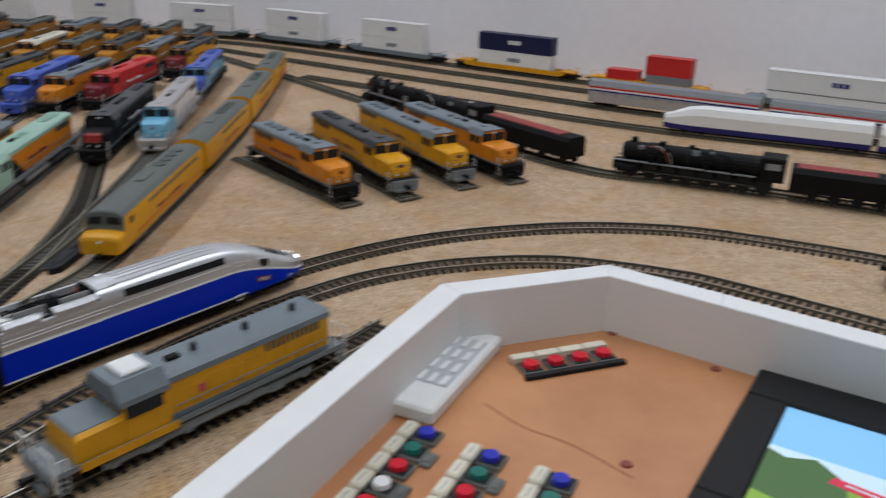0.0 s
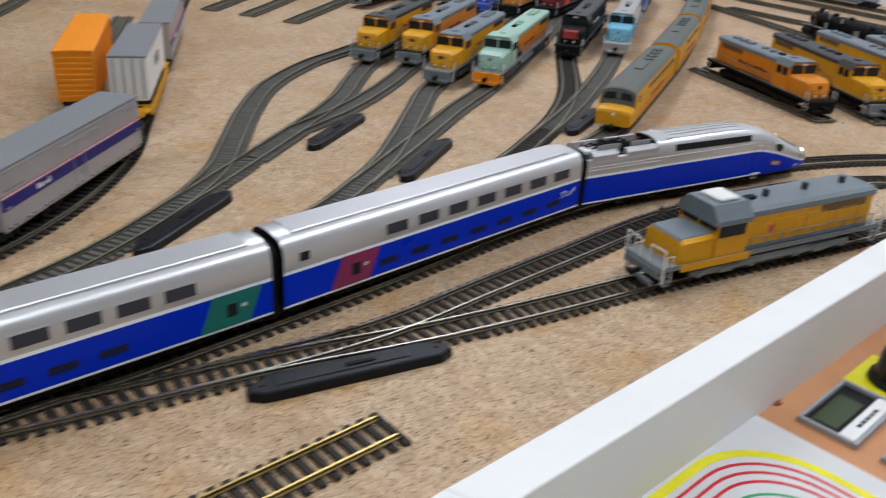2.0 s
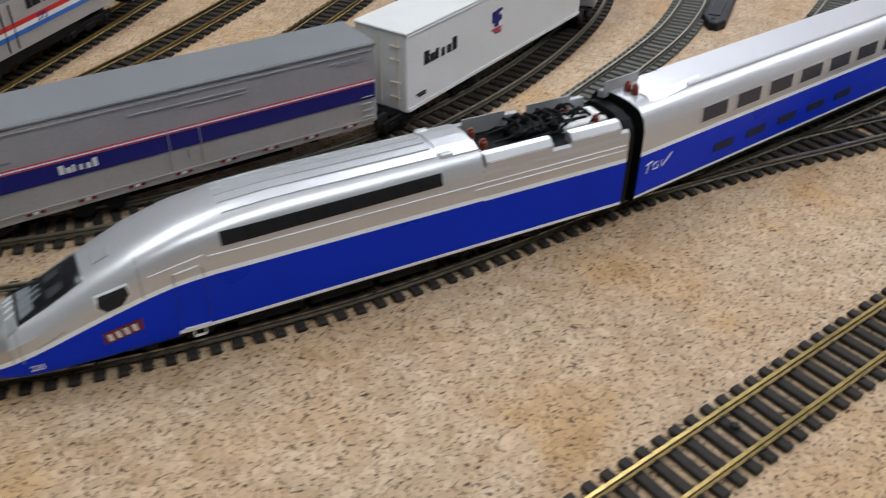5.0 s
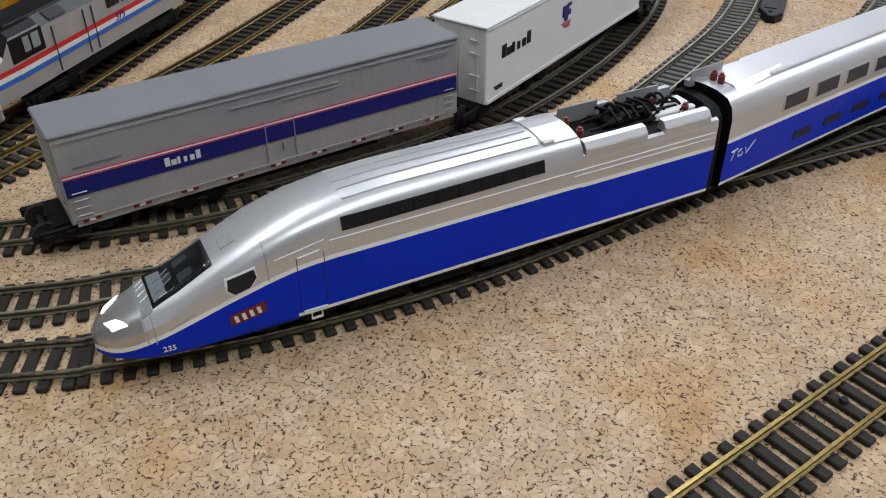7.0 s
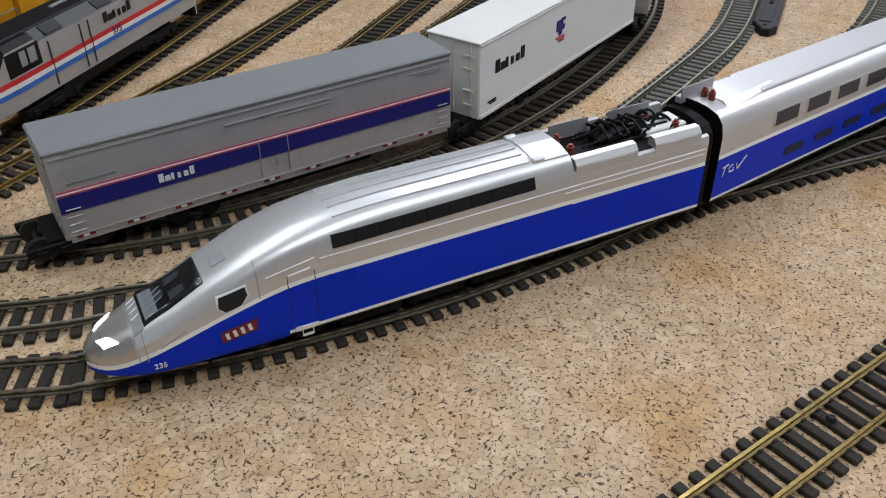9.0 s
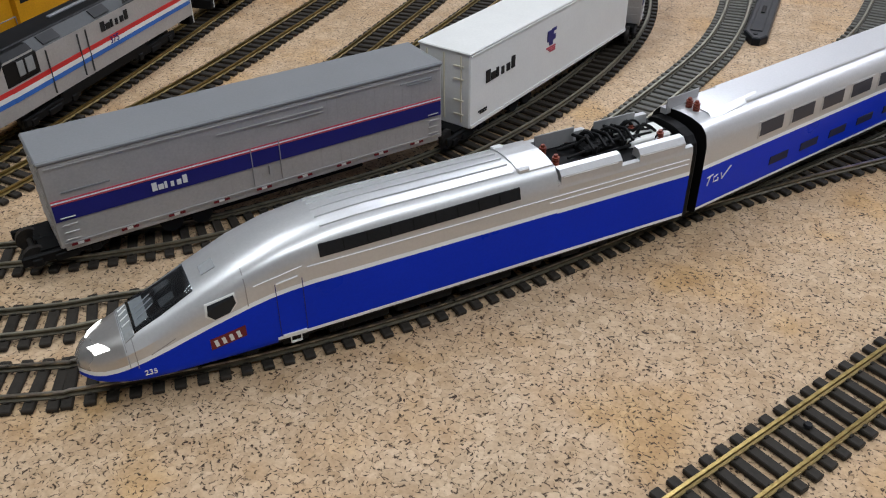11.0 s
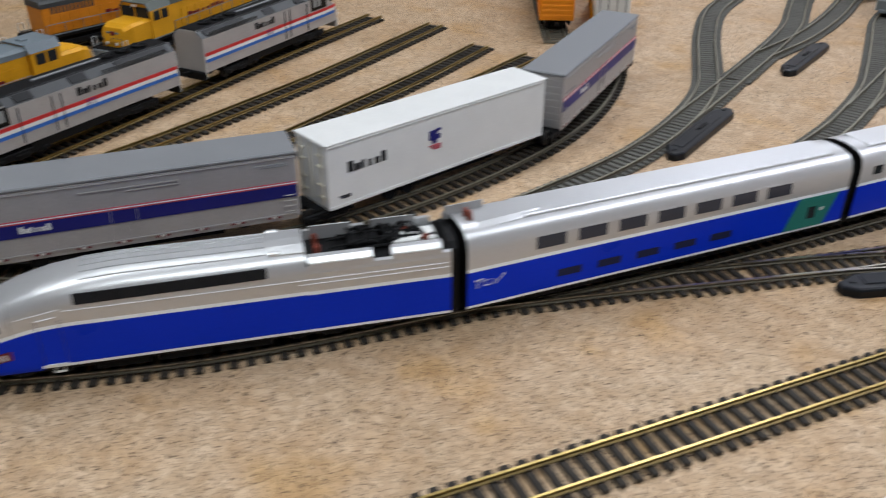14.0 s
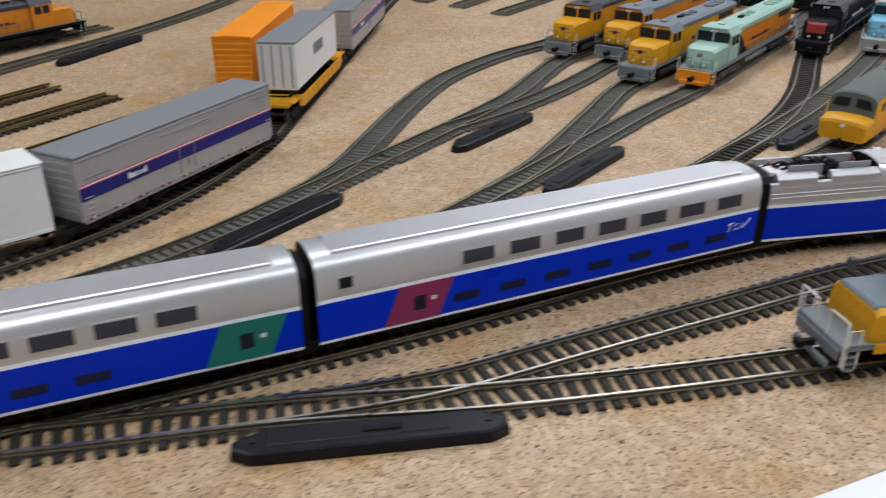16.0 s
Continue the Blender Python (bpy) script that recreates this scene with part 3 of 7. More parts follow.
S1 = [(-0.8926, -0.4841), (-0.8890, -0.1544), (-0.8997, -0.0523), (-0.9202, 0.0543), (-0.9542, 0.2058), (-0.9917, 0.4025)]
S2 = [(-0.8671, -0.3831), (-0.8615, -0.1069), (-0.8628, 0.0271), (-0.8712, 0.1245), (-0.8852, 0.2402), (-0.9171, 0.4189)]
S3 = [(-0.7956, -0.0137), (-0.7964, 0.0993), (-0.8037, 0.1776), (-0.8157, 0.2844), (-0.8335, 0.3928)]
S4 = [(-0.7603, 0.0976), (-0.7620, 0.1898), (-0.7660, 0.2811), (-0.7748, 0.4002)]
T3B = [(-0.7857, 0.4551), (-0.8691, 0.5567), (-0.9608, 0.6758), (-1.0952, 0.8738)]
S0 = [(-0.9910, -0.3827), (-0.9766, -0.0375), (-1.0041, 0.1005), (-1.0482, 0.2477), (-1.1003, 0.3998), (-1.1580, 0.5861), (-1.2524, 0.7961), (-1.4128, 1.0602)]
SM1 = [(-1.1403, -0.2970), (-1.1325, 0.0473), (-1.1646, 0.2393), (-1.1957, 0.4399), (-1.2195, 0.5885)]
FAR = [[(-1.0347, 0.9947), (-1.0805, 1.2341), (-1.1272, 1.5110)], [(-0.9642, 0.9946), (-1.0040, 1.2279), (-1.0426, 1.5021)], [(-0.8835, 0.9883), (-0.9144, 1.2205), (-0.9501, 1.4925)]]
R_TRACKS = [[(-0.2978, 1.0468), (-0.2173, 0.9574), (-0.1403, 0.8707)], [(-0.2388, 1.1392), (-0.1588, 1.0141), (-0.0779, 0.8978)], [(-0.1819, 1.2118), (-0.0978, 1.0803), (-0.0130, 0.9433)], [(-0.1254, 1.2287), (-0.0334, 1.0973), (0.0470, 0.9694)]]
STEAM = [(-0.5671, 1.8697), (-0.3485, 1.6179), (-0.1789, 1.4117), (-0.0204, 1.1979), (0.1325, 1.0351), (0.2312, 0.9970), (0.3572, 0.9512), (0.5416, 0.8415), (0.8999, 0.6033)]
MAIN_OUT = [(-1.6888, 2.3204), (-1.0460, 2.2147), (-0.7493, 2.1498), (-0.4822, 2.0715), (-0.2553, 1.9412), (-0.0323, 1.7942), (0.2391, 1.6238), (0.5186, 1.4554), (0.9465, 1.1985), (1.5136, 0.8624)]
MAIN_IN = [(-1.6967, 2.2659), (-1.0504, 2.1558), (-0.7522, 2.0822), (-0.4834, 1.9886), (-0.2309, 1.8352), (-0.0291, 1.6974), (0.2450, 1.5263), (0.5272, 1.3574), (0.9590, 1.1000), (1.5503, 0.7468)]
MAIN_3 = [(-0.5497, 1.9137), (-0.2293, 1.7041), (-0.0249, 1.5720), (0.2530, 1.3934), (0.4629, 1.2848), (0.7570, 1.1172), (1.1306, 0.8822)]
MAIN_4 = [(-0.3080, 1.6130), (0.0113, 1.4124), (0.2608, 1.2637), (0.5453, 1.1489), (0.8418, 0.9879), (1.2300, 0.7315)]



def along(points, s):
    """The place and heading s metres along a plan line."""
    line = spline(points, 0.002)
    i = min(len(line) - 2, max(0, int(s / 0.002)))
    return line[i], (line[i + 1] - line[i]).normalized()


def between(front, rear, z=RAIL_TOP):
    """A pose midway between two plan points, with local +x towards the front."""
    f, r = Vector(front), Vector(rear)
    d = f - r
    c = (f + r) / 2
    return Matrix.Translation((c.x, c.y, z)) @ Matrix.Rotation(math.atan2(d.y, d.x), 4, "Z"), d.length


def towards(front, heading_to, length):
    """The rear point of a vehicle whose front is given and which lies towards another point."""
    f, h = Vector(front), Vector(heading_to)
    return tuple(f + (h - f).normalized() * length)


# ---------------------------------------------------------------- running gear shared by all vehicles
def truck(parent, x, axles=2, spacing=0.028, side=None, name="truck"):
    """A bogie with side frames and separate wheelsets."""
    half = spacing * (axles - 1) / 2
    bm = bmesh.new()
    for s in (-1, 1):
        box(bm, x - half - 0.006, x + half + 0.006, s * 0.0128 - 0.0011, s * 0.0128 + 0.0011, 0.0042, 0.0088, 0.0006)
        box(bm, x - 0.005, x + 0.005, s * 0.0132 - 0.0014, s * 0.0132 + 0.0014, 0.0034, 0.0070, 0.0004)
        for k in range(axles):
            ax = x - half + k * spacing
            box(bm, ax - 0.0022, ax + 0.0022, s * 0.0138 - 0.0009, s * 0.0138 + 0.0009, 0.0035, 0.0072, 0.0004)
    box(bm, x - half * 0.8, x + half * 0.8, -0.0118, 0.0118, 0.006, 0.0095)
    t = part(name, bm, side or M_SOOT, parent)
    for k in range(axles):
        ax = x - half + k * spacing
        bm = bmesh.new()
        for s in (-1, 1):
            cyl(bm, (ax, s * 0.0072, 0.0054), (ax, s * 0.0098, 0.0054), 0.0054, n=16)
        cyl(bm, (ax, -0.0072, 0.0054), (ax, 0.0072, 0.0054), 0.0012, n=8)
        part("wheelset", bm, M_STEEL, t)
    return t


def coupler(parent, x, s=1):
    bm = bmesh.new()
    box(bm, min(x, x + s * 0.007), max(x, x + s * 0.007), -0.0012, 0.0012, 0.0072, 0.0098, 0.0003)
    box(bm, x + s * 0.007 - 0.0015, x + s * 0.007 + 0.0015, -0.0022, 0.0022, 0.0068, 0.0102, 0.0004)
    part("coupler", bm, M_SOOT, parent)


# ---------------------------------------------------------------- high-speed train
SIDE = [(0.0100, 0.0050), (0.0155, 0.0062), (0.0163, 0.0077), (0.0164, 0.0092), (0.0166, 0.0286), (0.0166, 0.0306), (0.0165, 0.0400), (0.0152, 0.0452), (0.0122, 0.0486), (0.0062, 0.0502), (0.0, 0.0506)]
ROOF_D = [0.0, 0.003, 0.008, 0.016, 0.030, 0.045, 0.060, 0.075, 0.092, 0.108]
ROOF_Z = [0.0150, 0.0186, 0.0212, 0.0240, 0.0293, 0.0366, 0.0430, 0.0472, 0.0497, 0.0506]
WIDE_D = [0.0, 0.002, 0.005, 0.010, 0.018, 0.030, 0.050, 0.075, 0.095]
WIDE_W = [0.0030, 0.0064, 0.0092, 0.0118, 0.0136, 0.0148, 0.0158, 0.0164, 0.0166]
WAVE_D = [0.0, 0.009, 0.019, 0.034, 0.047, 0.059, 0.070, 0.081]
WAVE_Z = [0.0108, 0.0112, 0.0136, 0.0185, 0.0226, 0.0258, 0.0281, 0.0290]


def ease(x, xs, ys):
    return float(np.interp(x, xs, ys))


def section(d, nosed):
    """Half outline, from sill to roof ridge, d metres behind the tip."""
    if not nosed:
        return list(SIDE)
    w = ease(d, WIDE_D, WIDE_W) / 0.0166
    top, wave = ease(d, ROOF_D, ROOF_Z), ease(d, WAVE_D, WAVE_Z)
    sill = ease(d, [0.0, 0.006, 0.02], [0.0098, 0.0075, 0.0050])
    out = []
    for i, (y, z) in enumerate(SIDE):
        if i < 4:
            zz = sill + (z - 0.0050) * (min(0.0092, wave - 0.0005) - sill) / 0.0042
        elif i == 4:
            zz = wave
        else:
            u = (z - 0.0306) / (0.0506 - 0.0306)
            round_off = ease(d, [0.0, 0.02, 0.06], [0.55, 0.75, 1.0])
            zz = wave + 0.0019 + (u ** (1 / (0.6 + 0.4 * round_off))) * (top - wave - 0.0019)
            if i in (7, 8, 9):
                y = y * ease(d, [0.0, 0.03, 0.07], [0.86, 0.93, 1.0])
        out.append((y * w, zz))
    return out


def side_y(d, z, nosed):
    pts = section(d, nosed)
    for (ya, za), (yb, zb) in zip(pts, pts[1:]):
        if za <= z <= zb:
            return ya + (yb - ya) * (z - za) / max(1e-9, zb - za)
    return pts[-1][0]


def top_z(d, y, nosed):
    pts = section(d, nosed)[5:]
    for (ya, za), (yb, zb) in zip(pts, pts[1:]):
        if yb <= abs(y) <= ya:
            return zb + (za - zb) * (abs(y) - yb) / max(1e-9, ya - yb)
    return pts[0][1]


def side_patch(bm, half, quad, s, nosed, lift=0.0003, nu=6, nv=4):
    """A thin raised panel on one flank, over a four-sided figure of (distance from tip, height)."""
    a, b, c, e = [Vector(q) for q in quad]
    grid = []
    for i in range(nu + 1):
        row = []
        for j in range(nv + 1):
            p = a.lerp(b, i / nu).lerp(e.lerp(c, i / nu), j / nv)
            y = side_y(p.x, p.y, nosed)
            row.append((Vector((half - p.x, s * (y + lift), p.y)), Vector((half - p.x, s * (y - 0.0005), p.y))))
        grid.append(row)
    plate(bm, grid)


def top_patch(bm, half, quad, nosed, lift=0.0003, nu=6, nv=8):
    """A thin raised panel on the roof or bonnet, over a figure of (distance from tip, y)."""
    a, b, c, e = [Vector(q) for q in quad]
    grid = []
    for i in range(nu + 1):
        row = []
        for j in range(nv + 1):
            p = a.lerp(b, i / nu).lerp(e.lerp(c, i / nu), j / nv)
            z = top_z(p.x, p.y, nosed)
            row.append((Vector((half - p.x, p.y, z + lift)), Vector((half - p.x, p.y, z - 0.0006))))
        grid.append(row)
    plate(bm, grid)


def plate(bm, grid):
    nu, nv = len(grid) - 1, len(grid[0]) - 1
    hi = [[bm.verts.new(p[0]) for p in r] for r in grid]
    lo = [[bm.verts.new(p[1]) for p in r] for r in grid]
    for i in range(nu):
        for j in range(nv):
            bm.faces.new((hi[i][j], hi[i + 1][j], hi[i + 1][j + 1], hi[i][j + 1]))
    rim = [(i, 0) for i in range(nu)] + [(nu, j) for j in range(nv)] + [(i, nv) for i in range(nu, 0, -1)] + [(0, j) for j in range(nv, 0, -1)]
    for (i, j), (k, l) in zip(rim, rim[1:] + rim[:1]):
        bm.faces.new((hi[i][j], lo[i][j], lo[k][l], hi[k][l]))
    bmesh.ops.recalc_face_normals(bm, faces=bm.faces[:])


RING_MATS = [0, 0, 2, 1, 2, 3, 3, 3, 4, 4]


def train_shell(parent, half, d0, d1, nosed, label=""):
    """Body shell: dark sill, blue flank between white lines, silver above."""
    ds = [0.0, 0.0012, 0.003, 0.005, 0.008, 0.012, 0.016, 0.022, 0.030, 0.037, 0.045, 0.052, 0.060, 0.068, 0.075, 0.084, 0.092, 0.100, 0.108] if nosed else [d0]
    ds = [d for d in ds if d0 <= d < d1]
    while ds[-1] < d1 - 0.02:
        ds.append(ds[-1] + 0.02)
    ds.append(d1)
    bm = bmesh.new()
    secs = []
    for d in ds:
        h = section(d, nosed)
        ring = [(half - d, y, z) for y, z in h] + [(half - d, -y, z) for y, z in reversed(h[:-1])]
        secs.append(ring)
    mats = RING_MATS + RING_MATS[::-1] + [0]
    loft(bm, secs, True, True, mats)
    if nosed:
        bm.faces.ensure_lookup_table()
        n = len(mats)
        for k in range(len(secs) - 1):
            for i in range(n):
                f = bm.faces[k * n + i]
                d = (ds[k] + ds[k + 1]) / 2
                if d < 0.066 and i in (1, 2, n - 3, n - 4, 17, 18):
                    f.material_index = 1
                if d < 0.0165 and f.material_index in (3, 4):
                    f.material_index = 5
    bmesh.ops.recalc_face_normals(bm, faces=bm.faces[:])
    ob = part("body", bm, [M_SOOT, M_BLUE, M_LINEWHITE, M_SILVER, M_SILVER, M_BONNET], parent, label, smooth=True)
    ob.data.set_sharp_from_angle(angle=radians(38))
    return ob


def strokes(name, bm_pts, parent, material, r=0.00035):
    bm = bmesh.new()
    for line in bm_pts:
        tube(bm, line, r, n=5)
    return part(name, bm, material, parent)


def insulator(bm, x, y, z, n=4):
    for k in range(n):
        cyl(bm, (x, y, z + k * 0.0011), (x, y, z + k * 0.0011 + 0.0006), 0.0016, n=10)
    cyl(bm, (x, y, z), (x, y, z + n * 0.0011 + 0.0006), 0.0009, n=8)


def gangway(parent, x, label="black rubber gangway"):
    bm = bmesh.new()
    ring = [(y, z if z < 0.03 else 0.03 + (z - 0.03) * 0.84) for y, z in SIDE]
    secs = [[(xx, y * k, z) for y, z in ring] + [(xx, -y * k, z) for y, z in reversed(ring[:-1])] for xx, k in ((x - 0.0026, 0.91), (x - 0.0016, 0.95), (x + 0.0016, 0.95), (x + 0.0026, 0.91))]
    loft(bm, secs)
    bmesh.ops.recalc_face_normals(bm, faces=bm.faces[:])
    part("gangway", bm, M_SOOT, parent, label)


def power_car(m, L, label):
    """Streamlined power car with a pantograph well at its tail."""
    car = empty("power_car", m, label, "locomotive", "high-speed train")
    h = L / 2
    well = L - 0.070
    train_shell(car, h, 0.0, well, True)
    # tail section, low in the middle for the pantograph
    low = [p for p in SIDE[:7]] + [(0.0160, 0.0425), (0.0145, 0.0432), (0.0, 0.0432)]
    bm = bmesh.new()
    loft(bm, [[(h - d, y, z) for y, z in low] + [(h - d, -y, z) for y, z in reversed(low[:-1])] for d in (well, well + 0.03, L - 0.0015)], True, True, [0, 0, 2, 1, 2, 3, 3, 3, 0] + [0, 3, 3, 3, 2, 1, 2, 0, 0] + [0])
    bmesh.ops.recalc_face_normals(bm, faces=bm.faces[:])
    tail = part("tail_body", bm, [M_SOOT, M_BLUE, M_LINEWHITE, M_SILVER], car)
    for s in (-1, 1):
        for x0, x1 in ((well + 0.001, well + 0.031), (well + 0.040, L - 0.006)):
            bm = bmesh.new()
            ring = [(0.0163, 0.0415), (0.0160, 0.0452), (0.0140, 0.0474), (0.0112, 0.0476), (0.0106, 0.0425)]
            loft(bm, [[(h - d, s * y, z) for y, z in ring] for d in (x0, x0 + 0.001, x1 - 0.002, x1)])
            for k in range(3):
                tube(bm, [(h - x0 - 0.001, s * (0.0161 - k * 0.0009), 0.0446 + k * 0.0011), (h - x1 + 0.002, s * (0.0161 - k * 0.0009), 0.0446 + k * 0.0011)], 0.00022, 5)
            bmesh.ops.recalc_face_normals(bm, faces=bm.faces[:])
            part("roof_cheek", bm, M_SILVER, tail)
    # far shields and bus bars
    for x0, x1 in ((well + 0.004, well + 0.024), (well + 0.034, well + 0.056)):
        bm = bmesh.new()
        box(bm, h - x1, h - x0, -0.0100, -0.0095, 0.0434, 0.0510, 0.0002)
        box(bm, h - x1, h - x0, -0.0120, -0.0100, 0.0434, 0.0442)
        part("shield_plate", bm, M_SILVERDK, tail)
    bm = bmesh.new()
    box(bm, h - L + 0.006, h - L + 0.028, -0.006, 0.0065, 0.0432, 0.0462, 0.0006)
    part("roof_cover", bm, M_WHITE, tail, "white roof cover plate")
    for dx, y in ((0.006, 0.004), (0.006, -0.006), (0.050, -0.004), (0.058, 0.006)):
        bm = bmesh.new()
        insulator(bm, h - well - dx, y, 0.0434)
        part("insulator", bm, M_COPPER, tail, "reddish brown ribbed insulator")
    # folded pantograph
    bm = bmesh.new()
    x0 = h - well - 0.012
    for s in (-1, 1):
        tube(bm, [(x0, s * 0.004, 0.0452), (x0 - 0.022, s * 0.0034, 0.0480), (x0 - 0.044, s * 0.0026, 0.0462)], 0.0006, 6)
        tube(bm, [(x0 - 0.004, s * 0.007, 0.0446), (x0 - 0.030, s * 0.0065, 0.0452)], 0.0008, 6)
        cyl(bm, (x0 - 0.012, s * 0.006, 0.0440), (x0 - 0.012, s * 0.006, 0.0488), 0.0011, n=8)
        cyl(bm, (x0 - 0.026, s * 0.0055, 0.0440), (x0 - 0.026, s * 0.0055, 0.0482), 0.0010, n=8)
    for k, xx in enumerate((0.010, 0.016, 0.020, 0.026, 0.030)):
        tube(bm, [(x0 - xx, -0.008, 0.0484 + 0.0006 * (k % 2)), (x0 - xx - 0.002, 0.0, 0.0496), (x0 - xx, 0.008, 0.0484)], 0.0007, 6)
    box(bm, x0 - 0.024, x0 - 0.008, -0.005, 0.005, 0.0436, 0.0470, 0.0008)
    box(bm, x0 - 0.036, x0 - 0.028, -0.0035, 0.0035, 0.0436, 0.0462, 0.0006)
    for k in range(6):
        a = 0.6 * k
        tube(bm, [(x0 - 0.014 - 0.003 * k, -0.006, 0.0480), (x0 - 0.016 - 0.003 * k, -0.009 + 0.0005 * k, 0.0468), (x0 - 0.017 - 0.003 * k, -0.0075, 0.0450)], 0.00045, 5)
    for k in range(9):
        xx, y = x0 - 0.004 - 0.0048 * k, (-0.006, 0.001, 0.0065)[k % 3]
        tube(bm, [(xx, y, 0.0436), (xx - 0.001, y, 0.0462 + 0.0006 * (k % 4)), (xx - 0.008, y * 0.5, 0.0470), (xx - 0.011, y * 0.8, 0.0440)], 0.0005, 5)
    rnd = random.Random(4)
    for k in range(9):
        xx, y = x0 - rnd.uniform(0.006, 0.040), rnd.uniform(-0.008, 0.003)
        dx, dy, up = rnd.uniform(0.004, 0.010), rnd.uniform(-0.005, 0.006), rnd.uniform(0.0035, 0.0062)
        tube(bm, [(xx - dx * u, y + dy * u, 0.0446 + up * math.sin(math.pi * (0.12 + 0.76 * u))) for u in (0, 0.17, 0.33, 0.5, 0.67, 0.83, 1)], rnd.uniform(0.0005, 0.0009), 6)
    part("pantograph", bm, M_SOOT, tail, "folded black pantograph and linkages")
    gangway(car, -h + 0.0004)
    # roof grooves
    for k in range(5):
        bm = bmesh.new()
        y = -0.0100 + 0.0050 * k
        top_patch(bm, h, [(0.090, y - 0.0005), (well - 0.018, y - 0.0005), (well - 0.018, y + 0.0005), (0.090, y + 0.0005)], True, 0.0006, 6, 2)
        part("roof_rib", bm, M_SILVER, car)
    bm = bmesh.new()
    top_patch(bm, h, [(well - 0.016, -0.0118), (well - 0.0005, -0.0118), (well - 0.0005, 0.0118), (well - 0.016, 0.0118)], True, 0.0006, 3, 8)
    part("roof_hatch", bm, M_SILVER, car)
    for y in (-0.0105, 0.0105):
        bm = bmesh.new()
        box(bm, h - well + 0.011, h - well + 0.0165, y - 0.0012, y + 0.0012, 0.0486, 0.0506, 0.0005)
        part("lifting_eye", bm, M_SILVER, car)
    # flank details
    for s in (-1, 1):
        bm = bmesh.new()
        side_patch(bm, h, [(0.087, 0.0395), (well - 0.018, 0.0405), (well - 0.018, 0.0453), (0.087, 0.0443)], s, True, 0.0004, 10, 4)
        strip = part("grille_strip", bm, M_DARK, car, "long dark ventilation strip")
        for k in range(1, 9):
            d = 0.087 + k * (well - 0.105) / 9
            bm = bmesh.new()
            side_patch(bm, h, [(d - 0.0002, 0.0406), (d + 0.0002, 0.0406), (d + 0.0002, 0.0444), (d - 0.0002, 0.0444)], s, True, 0.0006, 1, 3)
            part("mullion", bm, M_SOOT, strip)
        bm = bmesh.new()
        side_patch(bm, h, [(0.0466, 0.0248), (0.0528, 0.0264), (0.0558, 0.0302), (0.0440, 0.0273)], s, True, 0.0004)
        side_patch(bm, h, [(0.0440, 0.0273), (0.0558, 0.0302), (0.0552, 0.0342), (0.0446, 0.0317)], s, True, 0.0004)
        part("cab_window_frame", bm, M_WHITE, car)
        bm = bmesh.new()
        side_patch(bm, h, [(0.0471, 0.0254), (0.0525, 0.0268), (0.0551, 0.0302), (0.0448, 0.0277)], s, True, 0.0006)
        side_patch(bm, h, [(0.0448, 0.0277), (0.0551, 0.0302), (0.0546, 0.0336), (0.0453, 0.0313)], s, True, 0.0006)
        part("cab_window", bm, M_WINDOW, car, "dark cab side window in a pale frame")
        # door seams and step
        for d in (0.0695, 0.0795):
            bm = bmesh.new()
            side_patch(bm, h, [(d - 0.00013, 0.0095), (d + 0.00013, 0.0095), (d + 0.00013, 0.0330), (d - 0.00013, 0.0330)], s, True, 0.0002, 1, 8)
            part("door_seam", bm, M_NAVY, car)
        bm = bmesh.new()
        side_patch(bm, h, [(0.0700, 0.0083), (0.0790, 0.0083), (0.0790, 0.0098), (0.0700, 0.0098)], s, True, 0.0008, 2, 2)
        box(bm, h - 0.0770, h - 0.0766, s * 0.0160 - 0.0003, s * 0.0160 + 0.0003, 0.0050, 0.0085)
        box(bm, h - 0.0730, h - 0.0726, s * 0.0160 - 0.0003, s * 0.0160 + 0.0003, 0.0050, 0.0085)
        box(bm, h - 0.0770, h - 0.0726, s * 0.0160 - 0.0004, s * 0.0160 + 0.0004, 0.0048, 0.0054)
        part("door_step", bm, M_WHITE, car)
        bm = bmesh.new()
        side_patch(bm, h, [(0.062, 0.0345), (0.080, 0.0378), (0.080, 0.0381), (0.062, 0.0348)], s, True, 0.0003, 3, 1)
        side_patch(bm, h, [(0.070, 0.0330), (0.078, 0.0342), (0.078, 0.0345), (0.070, 0.0333)], s, True, 0.0005, 3, 1)
        side_patch(bm, h, [(0.082, 0.0368), (L - 0.003, 0.0368), (L - 0.003, 0.0371), (0.082, 0.0371)], s, True, 0.0003, 8, 1)
        side_patch(bm, h, [(well - 0.004, 0.0345), (L - 0.003, 0.0345), (L - 0.003, 0.0348), (well - 0.004, 0.0348)], s, True, 0.0003, 4, 1)
        part("moulding", bm, M_LINEWHITE, car)
        bm = bmesh.new()
        side_patch(bm, h, [(0.0590, 0.0270), (0.0594, 0.0270), (0.0594, 0.0425), (0.0590, 0.0425)], s, True, 0.00012, 1, 10)
        part("panel_seam", bm, M_SILVERDK, car)
        bm = bmesh.new()
        side_patch(bm, h, [(0.0240, 0.0170), (0.0330, 0.0215), (0.0330, 0.0217), (0.0240, 0.0172)], s, True, 0.00025, 2, 1)
        side_patch(bm, h, [(0.0189, 0.0125), (0.0192, 0.0125), (0.0192, 0.0235), (0.0189, 0.0235)], s, True, 0.00015, 1, 6)
        part("nose_seam", bm, M_SILVERDK, car)
        # red operator plate with a pale mark
        bm = bmesh.new()
        side_patch(bm, h, [(0.0440, 0.0122), (0.0570, 0.0146), (0.0570, 0.0192), (0.0440, 0.0168)], s, True, 0.0003)
        plate_ob = part("operator_plate", bm, M_DKRED, car, "dark red plate with a white mark")
